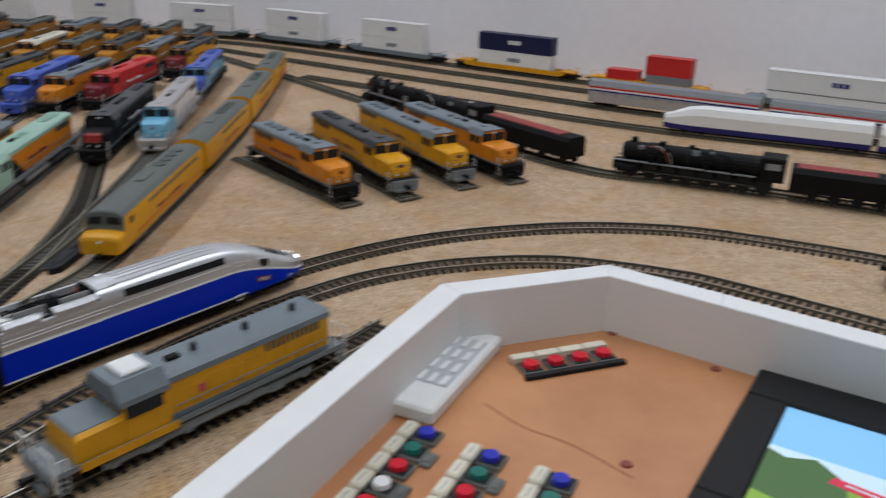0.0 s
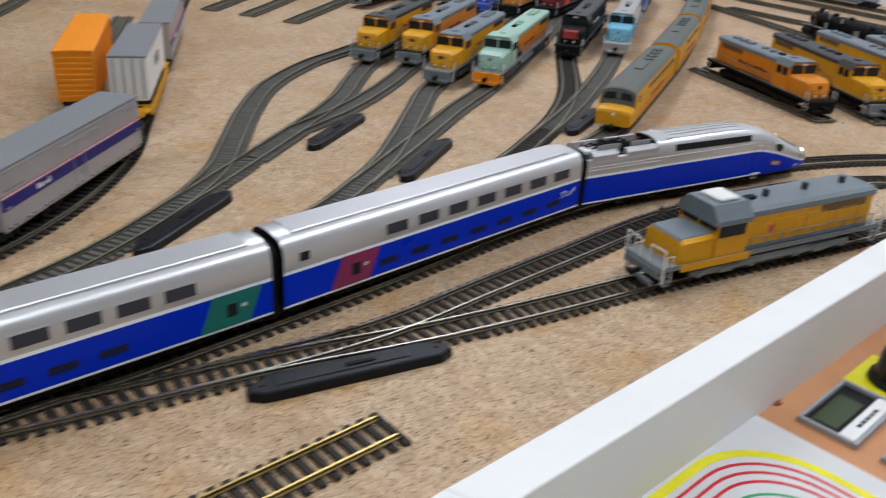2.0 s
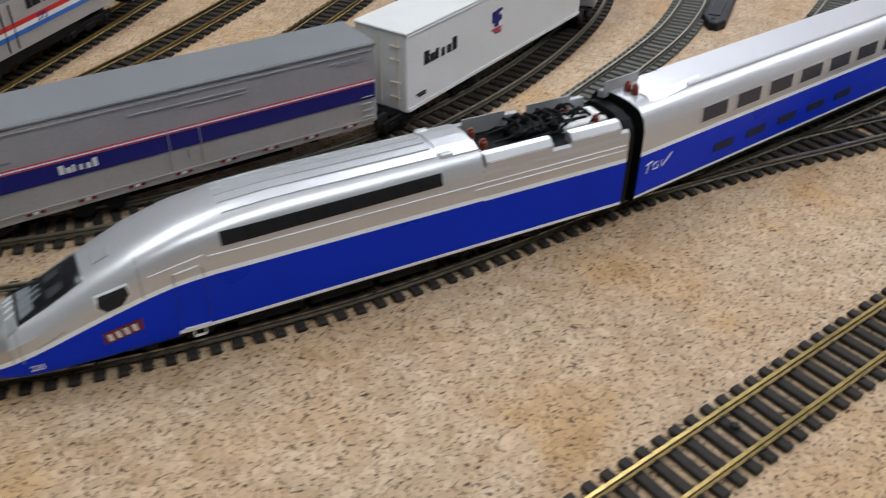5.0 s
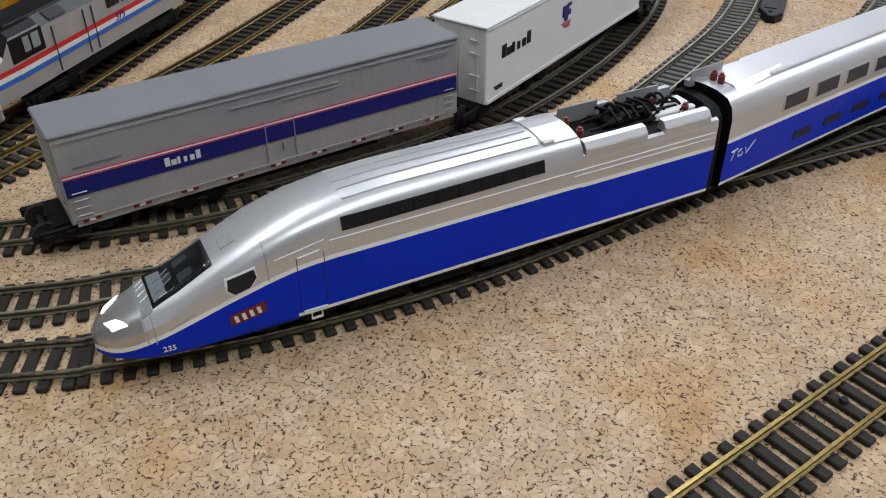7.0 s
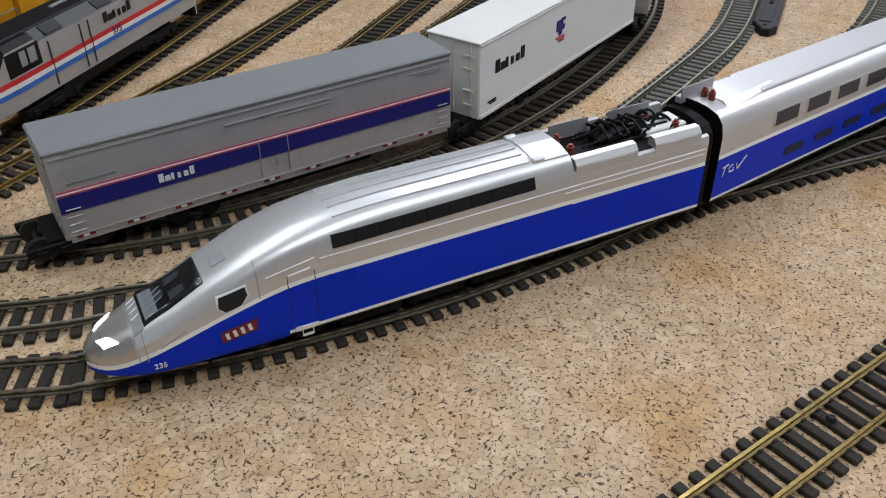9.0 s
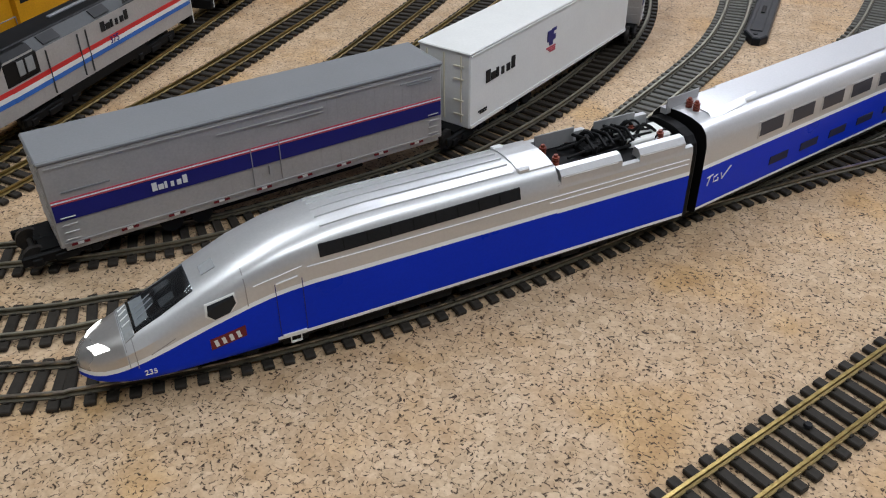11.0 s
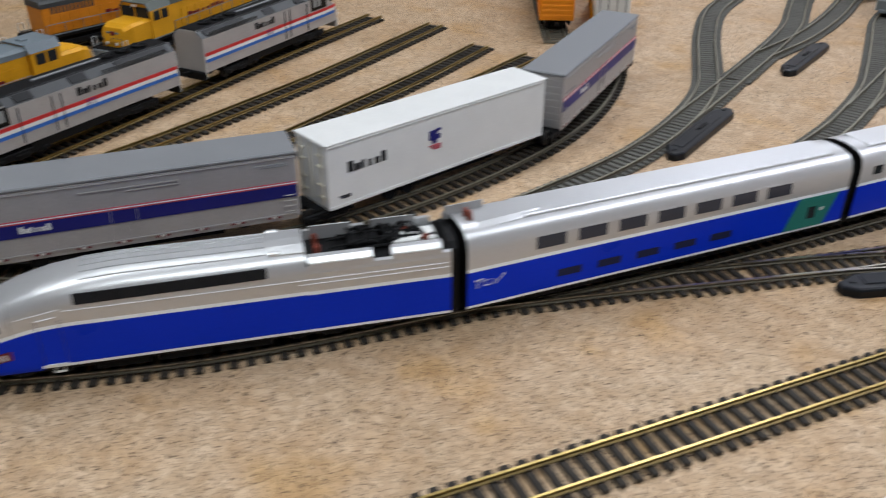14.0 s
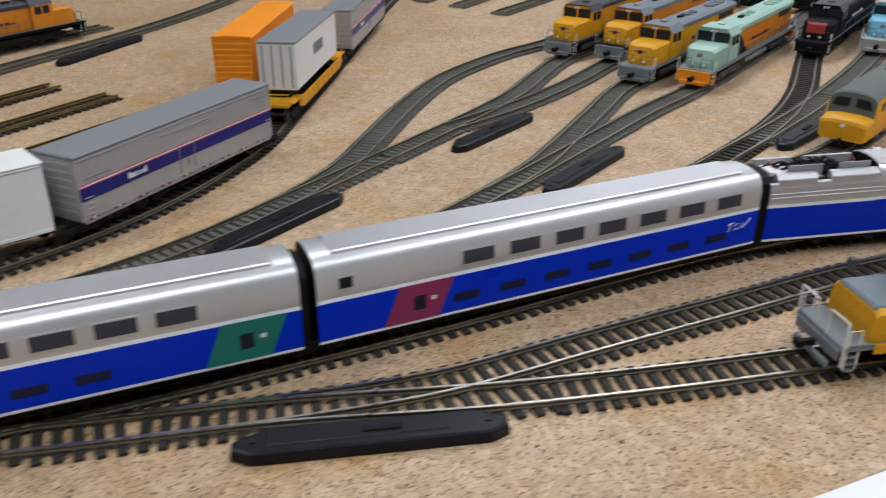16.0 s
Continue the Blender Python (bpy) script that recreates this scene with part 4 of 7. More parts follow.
        for k in range(4):
            d0, z0 = 0.0458 + 0.0027 * k, 0.0133 + 0.0005 * k
            bm = bmesh.new()
            side_patch(bm, h, [(d0, z0), (d0 + 0.0013, z0 + 0.0002), (d0 + 0.0007, z0 + 0.0030), (d0 - 0.0006, z0 + 0.0028)], s, True, 0.0005, 2, 2)
            part("letter_bar", bm, M_WHITE, plate_ob)
        nz = 0.0098
        y = side_y(0.0225, nz, True) + 0.0004
        rot = Matrix.Rotation(radians(90), 4, "X") if s < 0 else Matrix.Rotation(radians(180), 4, "Z") @ Matrix.Rotation(radians(90), 4, "X")
        slope = math.atan2(side_y(0.0270, nz, True) - side_y(0.0180, nz, True), 0.009)
        lettering("set_number", "235", 0.0030, Matrix.Translation((h - 0.0225, s * y, nz)) @ Matrix.Rotation(s * slope * -1, 4, "Z") @ rot, M_WHITE, car)
    # windscreen, hatch above it, wiper shelf
    # No hollow cab: a black plate gives its darkness, thin plates the fittings.
    bm = bmesh.new()
    top_patch(bm, h, [(0.0205, -0.0096), (0.0425, -0.0086), (0.0425, 0.0086), (0.0205, 0.0096)], True, 0.00035, 8, 8)
    part("cab_opening", bm, M_BLACK, car, "black plate standing in for the unlit cab interior", smooth=True)
    for name, quad, material in (("desk", [(0.0215, -0.0080), (0.0262, -0.0068), (0.0262, 0.0068), (0.0215, 0.0080)], M_CABTRIM), ("console", [(0.0262, -0.0030), (0.0295, -0.0022), (0.0295, 0.0016), (0.0262, 0.0026)], M_GREYDK),
                                 ("seat", [(0.0310, 0.0022), (0.0362, 0.0024), (0.0362, 0.0062), (0.0310, 0.0066)], M_GREYDK), ("seat", [(0.0310, -0.0066), (0.0362, -0.0062), (0.0362, -0.0024), (0.0310, -0.0022)], M_GREYDK)):
        bm = bmesh.new()
        top_patch(bm, h, quad, True, 0.0006, 3, 3)
        part(name, bm, material, car)
    for y in (0.0052, -0.0010, 0.0020):
        bm = bmesh.new()
        tube(bm, [(h - 0.0225, y, top_z(0.0225, y, True) + 0.0008), (h - 0.0290, y - 0.0030, top_z(0.0290, y - 0.003, True) + 0.0008)], 0.0002, 5)
        part("lever", bm, M_GREYFRAME, car)
    bm = bmesh.new()
    top_patch(bm, h, [(0.0205, -0.0096), (0.0425, -0.0086), (0.0425, 0.0086), (0.0205, 0.0096)], True, 0.0011, 8, 8)
    part("windscreen", bm, M_CLEAR, car, "raked clear windscreen over a black plate", smooth=True).visible_shadow = False
    bm = bmesh.new()
    top_patch(bm, h, [(0.0163, -0.0150), (0.0166, -0.0150), (0.0166, 0.0150), (0.0163, 0.0150)], True, 0.00025, 1, 10)
    part("bonnet_seam", bm, M_SILVERDK, car)
    bm = bmesh.new()
    top_patch(bm, h, [(0.0168, -0.0104), (0.0203, -0.0100), (0.0203, 0.0100), (0.0168, 0.0104)], True, 0.0004, 2, 8)
    part("wiper_shelf", bm, M_CABTRIM, car)
    for y in (-0.0055, -0.0025, 0.0010, 0.0045):
        bm = bmesh.new()
        tube(bm, [(h - 0.0172, y, top_z(0.0172, y, True) + 0.0005), (h - 0.0202, y - 0.0014, top_z(0.0202, y, True) + 0.0005)], 0.00025, 5)
        part("wiper", bm, M_WHITE, car)
    bm = bmesh.new()
    top_patch(bm, h, [(0.0468, -0.0008), (0.0520, -0.0008), (0.0520, 0.0050), (0.0468, 0.0047)], True, 0.0004, 3, 3)
    part("roof_vent", bm, M_GREYFRAME, car, "small grey roof vent")
    for s in (-1, 1):
        bm = bmesh.new()
        top_patch(bm, h, [(0.0046, s * 0.0030), (0.0085, s * 0.0050), (0.0115, s * 0.0092), (0.0064, s * 0.0076)], True, 0.0004, 4, 4)
        part("headlight", bm, M_HEADLIGHT, car, "lit white headlight", smooth=True)
    truck(car, h - 0.075, 2, 0.034)
    truck(car, -h + 0.060, 2, 0.034)
    # Full-length black box, added to keep the gap under the car dark.
    bm = bmesh.new()
    box(bm, -h + 0.020, h - 0.024, -0.0118, 0.0118, 0.0048, 0.0066, 0.0004)
    part("underframe", bm, M_SOOT, car)
    for x in (-0.028, 0.0, 0.028):
        bm = bmesh.new()
        box(bm, x - 0.0125, x + 0.0125, -0.0135, 0.0135, 0.0012, 0.0060, 0.0006)
        part("equipment_box", bm, M_SOOT, car)
    return car


def coach(m, L, label, door_colour, door, windows, mark_at, small=None, fairing=True):
    """Double-deck coach: upper windows in the silver band, lower ones in the blue."""
    car = empty("coach", m, label, "railway coach", "high-speed train")
    h = L / 2
    train_shell(car, h, 0.0022, L - 0.0022, False)
    gangway(car, -h + 0.0008)
    for s in (-1, 1):
        for k, d in enumerate(windows):
            bm = bmesh.new()
            side_patch(bm, h, [(d - 0.0094, 0.0333), (d + 0.0094, 0.0333), (d + 0.0094, 0.0416), (d - 0.0094, 0.0416)], s, False, 0.00025, 2, 2)
            w = part("window", bm, M_SILVER, car, "upper deck window")
            bm = bmesh.new()
            side_patch(bm, h, [(d - 0.0083, 0.0341), (d + 0.0083, 0.0341), (d + 0.0083, 0.0408), (d - 0.0083, 0.0408)], s, False, 0.0004, 2, 2)
            part("pane", bm, M_PANE, w)
            if k < len(windows) - 2 or door[0] < 0.1:
                bm = bmesh.new()
                dd = d + (0.012 if door[0] > 0.1 else -0.006)
                side_patch(bm, h, [(dd - 0.007, 0.0148), (dd + 0.007, 0.0148), (dd + 0.007, 0.0190), (dd - 0.007, 0.0190)], s, False, 0.0003, 2, 2)
                part("window", bm, M_BLUEGLASS, car, "lower deck window")
        bm = bmesh.new()
        a, b = door
        lean = 0.004
        side_patch(bm, h, [(a - lean, 0.0093), (b - lean, 0.0093), (b + lean, 0.0288), (a + lean, 0.0288)], s, False, 0.0003, 2, 6)
        dr = part("door", bm, door_colour, car, "coloured door panel")
        bm = bmesh.new()
        c = (a + b) / 2
        side_patch(bm, h, [(c - 0.003, 0.0150), (c + 0.003, 0.0150), (c + 0.003, 0.0225), (c - 0.003, 0.0225)], s, False, 0.0005, 1, 2)
        part("door_window", bm, M_WINDOW, dr)
        bm = bmesh.new()
        side_patch(bm, h, [(c + 0.006, 0.0190), (c + 0.0085, 0.0190), (c + 0.0085, 0.0210), (c + 0.006, 0.0210)], s, False, 0.0005, 1, 1)
        part("class_mark", bm, M_WHITE, dr)
        if small:
            bm = bmesh.new()
            side_patch(bm, h, [(small - 0.0032, 0.0348), (small + 0.0032, 0.0348), (small + 0.0032, 0.0400), (small - 0.0032, 0.0400)], s, False, 0.0004, 1, 2)
            part("window", bm, M_WINDOW, car, "small square window")
        # swooping pale mark
        y = s * (side_y(0.02, 0.02, False) + 0.0002)
        mx = h - mark_at
        k = 1 if s > 0 else -1
        strokes("mark", [[(mx + k * 0.0075, y, 0.0232), (mx + k * 0.0035, y, 0.0240)], [(mx + k * 0.0055, y, 0.0236), (mx + k * 0.0068, y, 0.0190)],
                         [(mx + k * 0.0005, y, 0.0230), (mx + k * 0.0028, y, 0.0222), (mx + k * 0.0026, y, 0.0198), (mx - k * 0.0005, y, 0.0198), (mx - k * 0.0002, y, 0.0212)],
                         [(mx - k * 0.0022, y, 0.0228), (mx - k * 0.0030, y, 0.0196), (mx - k * 0.0085, y, 0.0248)]][:4], car, M_WHITE, 0.00032)
    bm = bmesh.new()
    box(bm, -h + 0.012, h - (0.035 if fairing else 0.012), -0.0098, 0.0098, 0.0482, 0.0510, 0.0006)
    part("roof_duct", bm, M_SILVER, car, "flat raised roof duct")
    if fairing:
        bm = bmesh.new()
        ring = lambda d, y, z: [(h - d, y, 0.046), (h - d, y, z - 0.002), (h - d, y * 0.72, z), (h - d, -y * 0.72, z), (h - d, -y, z - 0.002), (h - d, -y, 0.046)]
        loft(bm, [ring(0.011, 0.0105, 0.0508), ring(0.026, 0.0105, 0.0515), ring(0.045, 0.0088, 0.0517)])
        bmesh.ops.recalc_face_normals(bm, faces=bm.faces[:])
        part("roof_fairing", bm, M_SILVER, car)
        bm = bmesh.new()
        box(bm, h - 0.020, h + 0.001, -0.0062, -0.0057, 0.0480, 0.0555, 0.0002)
        box(bm, h - 0.020, h + 0.001, -0.0090, -0.0062, 0.0480, 0.0508)
        part("shield_plate", bm, M_SILVERDK, car)
        for y in (-0.0015, 0.0025):
            bm = bmesh.new()
            insulator(bm, h - 0.009, y, 0.0500)
            part("insulator", bm, M_COPPER, car, "reddish brown ribbed insulator")
    truck(car, -h + 0.002, 2, 0.034)
    bm = bmesh.new()
    box(bm, -h + 0.035, h - 0.035, -0.0140, 0.0140, 0.0030, 0.0064, 0.0006)
    part("underframe", bm, M_SOOT, car)
    return car


m, L = between((-0.7063, -0.1968), (-0.5569, 0.0140))
head_car = power_car(m, L, "silver and blue streamlined high-speed power car on the main line")
m, L = between((-0.5559, 0.0158), (-0.4459, 0.2364))
coach(m, L, "silver and blue double-deck coach with a green door", M_GREENDOOR, (0.205, 0.234), [0.048 + 0.0240 * k for k in range(7)], 0.014)
m, L = between((-0.4449, 0.2391), (-0.3334, 0.4762))
coach(m, L, "silver and blue double-deck coach with a magenta door", M_MAGENTA, (0.038, 0.066), [0.083 + 0.0257 * k for k in range(7)], L - 0.016, 0.0160, False)
m, L2 = between((-0.1660, 0.6815), (-0.3302, 0.4810))
copy_thing(head_car, m)["label"] = "silver and blue streamlined power car trailing the train"


# ---------------------------------------------------------------- express cars
def flank(bm, x0, x1, z0, z1, w, s, lift=0.0004):
    box(bm, x0, x1, min(s * w, s * (w + lift)), max(s * w, s * (w + lift)), z0, z1)


def word_bars(parent, x, z, w, length, height, material, s, count=6):
    """Plain bars, one for each letter of a word."""
    step = length / count
    for k in range(count):
        hh = height * (1.0, 0.62, 0.80, 0.62, 0.62, 1.0)[k % 6]
        wide = step * (0.80, 0.84, 0.42, 0.50, 0.70, 0.70)[k % 6]
        x0 = x - length / 2 + k * step if s < 0 else x + length / 2 - k * step - wide
        bm = bmesh.new()
        box(bm, x0, x0 + wide, min(s * w, s * (w + 0.0005)), max(s * w, s * (w + 0.0005)), z, z + hh)
        part("letter_bar", bm, material, parent)


def small_bars(parent, x, z, w, material, s, rows=2, length=0.012):
    bm = bmesh.new()
    for r in range(rows):
        box(bm, x, x + length * (1 - 0.2 * r), min(s * w, s * (w + 0.0005)), max(s * w, s * (w + 0.0005)), z - r * 0.0013, z - r * 0.0013 + 0.0007)
    part("stencil", bm, material, parent)


def trailer_gear(car, h, rear):
    """Rail bogie under the coupled end and a pair of road axles further in."""
    truck(car, h - 0.002, 2, 0.024)
    for x in (h - 0.048, h - 0.062):
        bm = bmesh.new()
        for s in (-1, 1):
            cyl(bm, (x, s * 0.0095, 0.0062), (x, s * 0.0142, 0.0062), 0.0052, n=16)
        cyl(bm, (x, -0.0095, 0.0062), (x, 0.0095, 0.0062), 0.0011, n=8)
        part("road_axle", bm, M_SOOT, car)
    bm = bmesh.new()
    box(bm, -h + 0.030, -h + 0.036, -0.0110, 0.0110, 0.0040, 0.0100, 0.0006)
    part("landing_gear", bm, M_SOOT, car)
    if rear:
        truck(car, -h + 0.008, 2, 0.024)


def express_car(m, L, label, rear=False):
    """Grey-roofed silver express box car with a navy band."""
    car = empty("express_car", m, label, "box car", "express cars")
    h, w = L / 2, 0.0162
    bm = bmesh.new()
    box(bm, -h, h, -w, w, 0.0095, 0.0492, 0.0006)
    part("body", bm, M_CARSILVER, car)
    for s in (-1, 1):
        bm = bmesh.new()
        count = int((L - 0.008) / 0.0050)
        for k in range(count):
            x = -h + 0.004 + (k + 0.2) * (L - 0.008) / count
            y0, y1 = sorted((s * (w - 0.0004), s * (w + 0.00007)))
            box(bm, x, x + 0.0026, y0, y1, 0.0115, 0.0475)
        part("corrugation", bm, M_CARSILVER, car, "vertical corrugations of the side")
    for x in (-h, h):
        for k in range(7):
            bm = bmesh.new()
            zz = 0.014 + k * 0.005
            box(bm, x - 0.0004, x + 0.0004, -w + 0.002, w - 0.002, zz, zz + 0.0022)
            part("end_rib", bm, M_CARSILVER, car)
    bm = bmesh.new()
    box(bm, -h - 0.0006, h + 0.0006, -w - 0.0007, w + 0.0007, 0.0490, 0.0512, 0.0007)
    part("roof", bm, M_CARGREY, car, "flat grey roof")
    for s in (-1, 1):
        bm = bmesh.new()
        flank(bm, -h + 0.001, h - 0.001, 0.0228, 0.0303, w, s, 0.0006)
        part("band", bm, M_NAVY, car, "navy blue band")
        for k, mat in enumerate((M_PINK, M_LINEWHITE, M_PINK)):
            bm = bmesh.new()
            flank(bm, -h + 0.001, h - 0.001, 0.0306 + k * 0.00075, 0.0306 + k * 0.00075 + (0.0006 if k == 1 else 0.00045), w, s, 0.0006)
            part("pinstripe", bm, mat, car)
        bm = bmesh.new()
        for x in (-0.006, 0.008):
            box(bm, x - 0.0002, x + 0.0002, min(s * w, s * (w + 0.0009)), max(s * w, s * (w + 0.0009)), 0.0130, 0.0335)
        flank(bm, -0.030, 0.022, 0.0430, 0.0435, w, s, 0.0008)
        flank(bm, -0.030, -0.002, 0.0410, 0.0414, w, s, 0.0007)
        box(bm, -0.0003, 0.0003, min(s * w, s * (w + 0.0012)), max(s * w, s * (w + 0.0012)), 0.0170, 0.0215)
        part("door_gear", bm, M_WHITE if s < 0 else M_CARSILVER, car, "pale door rods and track")
        word_bars(car, 0.046 * (1 if s > 0 else -1), 0.0252, w + 0.0006, 0.0165, 0.0038, M_WHITE, s)
        small_bars(car, -h + 0.006 if s > 0 else h - 0.024, 0.0440, w, M_GREYFRAME, s, 2, 0.018)
        small_bars(car, h - 0.026 if s > 0 else -h + 0.006, 0.0352, w, M_CARGREY, s, 1, 0.020)
        bm = bmesh.new()
        box(bm, -h + 0.002, h - 0.002, s * (w - 0.001) - 0.0006, s * (w - 0.001) + 0.0006, 0.0078, 0.0100, 0.0003)
        part("side_sill", bm, M_CARSILVER, car)
        bm = bmesh.new()
        flank(bm, -h + 0.002, h - 0.002, 0.0115, 0.0121, w, s, 0.0006)
        flank(bm, -h + 0.002, h - 0.002, 0.0472, 0.0477, w, s, 0.0007)
        part("edge_moulding", bm, M_CARSILVER, car)
        for k in range(9):
            x = -h + 0.012 + k * (L - 0.024) / 8
            for j, mat in ((0, M_DKRED), (1, M_WHITE), (2, M_DKRED)):
                bm = bmesh.new()
                flank(bm, x + j * 0.0026, x + j * 0.0026 + 0.0024, 0.0102, 0.0112, w, s, 0.0007)
                part("reflector", bm, mat, car)
        for x in (-h + 0.006, h - 0.006):
            bm = bmesh.new()
            for k in range(4):
                tube(bm, [(x - 0.003, s * (w + 0.0012), 0.014 + k * 0.0035), (x + 0.003, s * (w + 0.0012), 0.014 + k * 0.0035)], 0.0003, 5)
            part("ladder", bm, M_CARSILVER, car)
    trailer_gear(car, h, rear)
    # Made wide and deep to block light and deepen the shade below.
    bm = bmesh.new()
    box(bm, -h + 0.012, h - 0.012, -0.0125, 0.0125, 0.0068, 0.0095, 0.0006)
    box(bm, -0.052, 0.052, -0.0105, 0.0105, 0.0026, 0.0070, 0.0006)
    part("underframe", bm, M_SOOT, car)
    coupler(car, h, 1), coupler(car, -h, -1)
    return car


def white_car(m, L, label):
    """Plain white insulated mail car."""
    car = empty("mail_car", m, label, "box car", "express cars")
    h, w = L / 2, 0.0164
    bm = bmesh.new()
    box(bm, -h, h, -w, w, 0.0090, 0.0508, 0.0007)
    part("body", bm, M_WHITE, car)
    bm = bmesh.new()
    box(bm, -h - 0.0007, h + 0.0007, -w - 0.0006, w + 0.0006, 0.0503, 0.0516, 0.0005)
    part("roof", bm, M_WHITE, car)
    bm = bmesh.new()
    for s in (-1, 1):
        flank(bm, -h + 0.001, h - 0.001, 0.0490, 0.0497, w, s, 0.0006)
        flank(bm, -h + 0.001, h - 0.001, 0.0092, 0.0110, w, s, 0.0006)
    part("rail_trim", bm, M_WHITE, car)
    for x in (-h, h):
        bm = bmesh.new()
        for k in range(3):
            y = -0.011 + k * 0.011
            box(bm, x - 0.0006, x + 0.0006, y - 0.0004, y + 0.0004, 0.012, 0.049)
        for zz in (0.016, 0.024, 0.036, 0.043):
            box(bm, x - 0.0008, x + 0.0008, -0.0125, -0.0065, zz, zz + 0.0008)
            box(bm, x - 0.0008, x + 0.0008, 0.0065, 0.0125, zz, zz + 0.0008)
        part("end_door", bm, M_CREAM, car, "pale end doors with lock rods")
    for s in (-1, 1):
        k = 1 if s > 0 else -1
        word_bars(car, k * (h - 0.030), 0.0305, w, 0.030, 0.0068, M_DARK, s)
        bm = bmesh.new()
        x = k * (h - 0.083)
        y0, y1 = min(s * w, s * (w + 0.0006)), max(s * w, s * (w + 0.0006))
        box(bm, x - 0.0045, x + 0.0045, y0, y1, 0.0335, 0.0365)
        box(bm, x - 0.0020, x + 0.0045, y0, y1, 0.0365, 0.0398)
        box(bm, x - 0.0050, x - 0.0005, y0, y1, 0.0388, 0.0404)
        box(bm, x - 0.0015, x + 0.0020, y0, y1, 0.0310, 0.0335)
        part("emblem", bm, M_NAVY, car, "dark blue emblem")
        small_bars(car, x - 0.005, 0.0292, w, M_PINK, s, 3, 0.010)
        small_bars(car, k * (h - 0.012) - 0.004, 0.0160, w, M_DARK, s, 2, 0.008)
    # Broad black boxes stop light passing beneath, for a darker underside.
    bm = bmesh.new()
    box(bm, -h + 0.012, h - 0.012, -0.0125, 0.0125, 0.0064, 0.0092, 0.0006)
    box(bm, -0.050, 0.045, -0.0105, 0.0105, 0.0026, 0.0066, 0.0006)
    part("underframe", bm, M_SOOT, car)
    trailer_gear(car, h, False)
    coupler(car, h, 1), coupler(car, -h, -1)
    return car


m, L = between((-0.7853, -0.1388), (-0.6906, 0.0289))
express_car(m, L, "silver grey express trailer with grey roof and navy band")
m, L = between((-0.6839, 0.0380), (-0.6565, 0.2213))
white_car(m, L, "plain white mail car with a dark blue emblem")
m, L = between((-0.6505, 0.2302), (-0.6935, 0.4103))
express_car(m, L, "silver express car with grey roof and purple-blue band", True)


# ---------------------------------------------------------------- diesels
HIGH = 1.14


def handrails(parent, x0, x1, y, z0, z1, n, material):
    bm = bmesh.new()
    for s in (-1, 1):
        tube(bm, [(x0, s * y, z1), (x1, s * y, z1)], 0.00032, 5)
        for k in range(n):
            x = x0 + (x1 - x0) * k / (n - 1)
            tube(bm, [(x, s * y, z0), (x, s * y, z1)], 0.00028, 4)
    part("handrail", bm, material, parent)


def fan(bm, x, y, z, r=0.0048):
    cyl(bm, (x, y, z), (x, y, z + 0.0016), r, n=14)
    for k in range(4):
        a = k * math.pi / 4
        d = Vector((math.cos(a), math.sin(a), 0)) * r * 0.92
        tube(bm, [(x - d.x, y - d.y, z + 0.0018), (x + d.x, y + d.y, z + 0.0018)], 0.00025, 4)


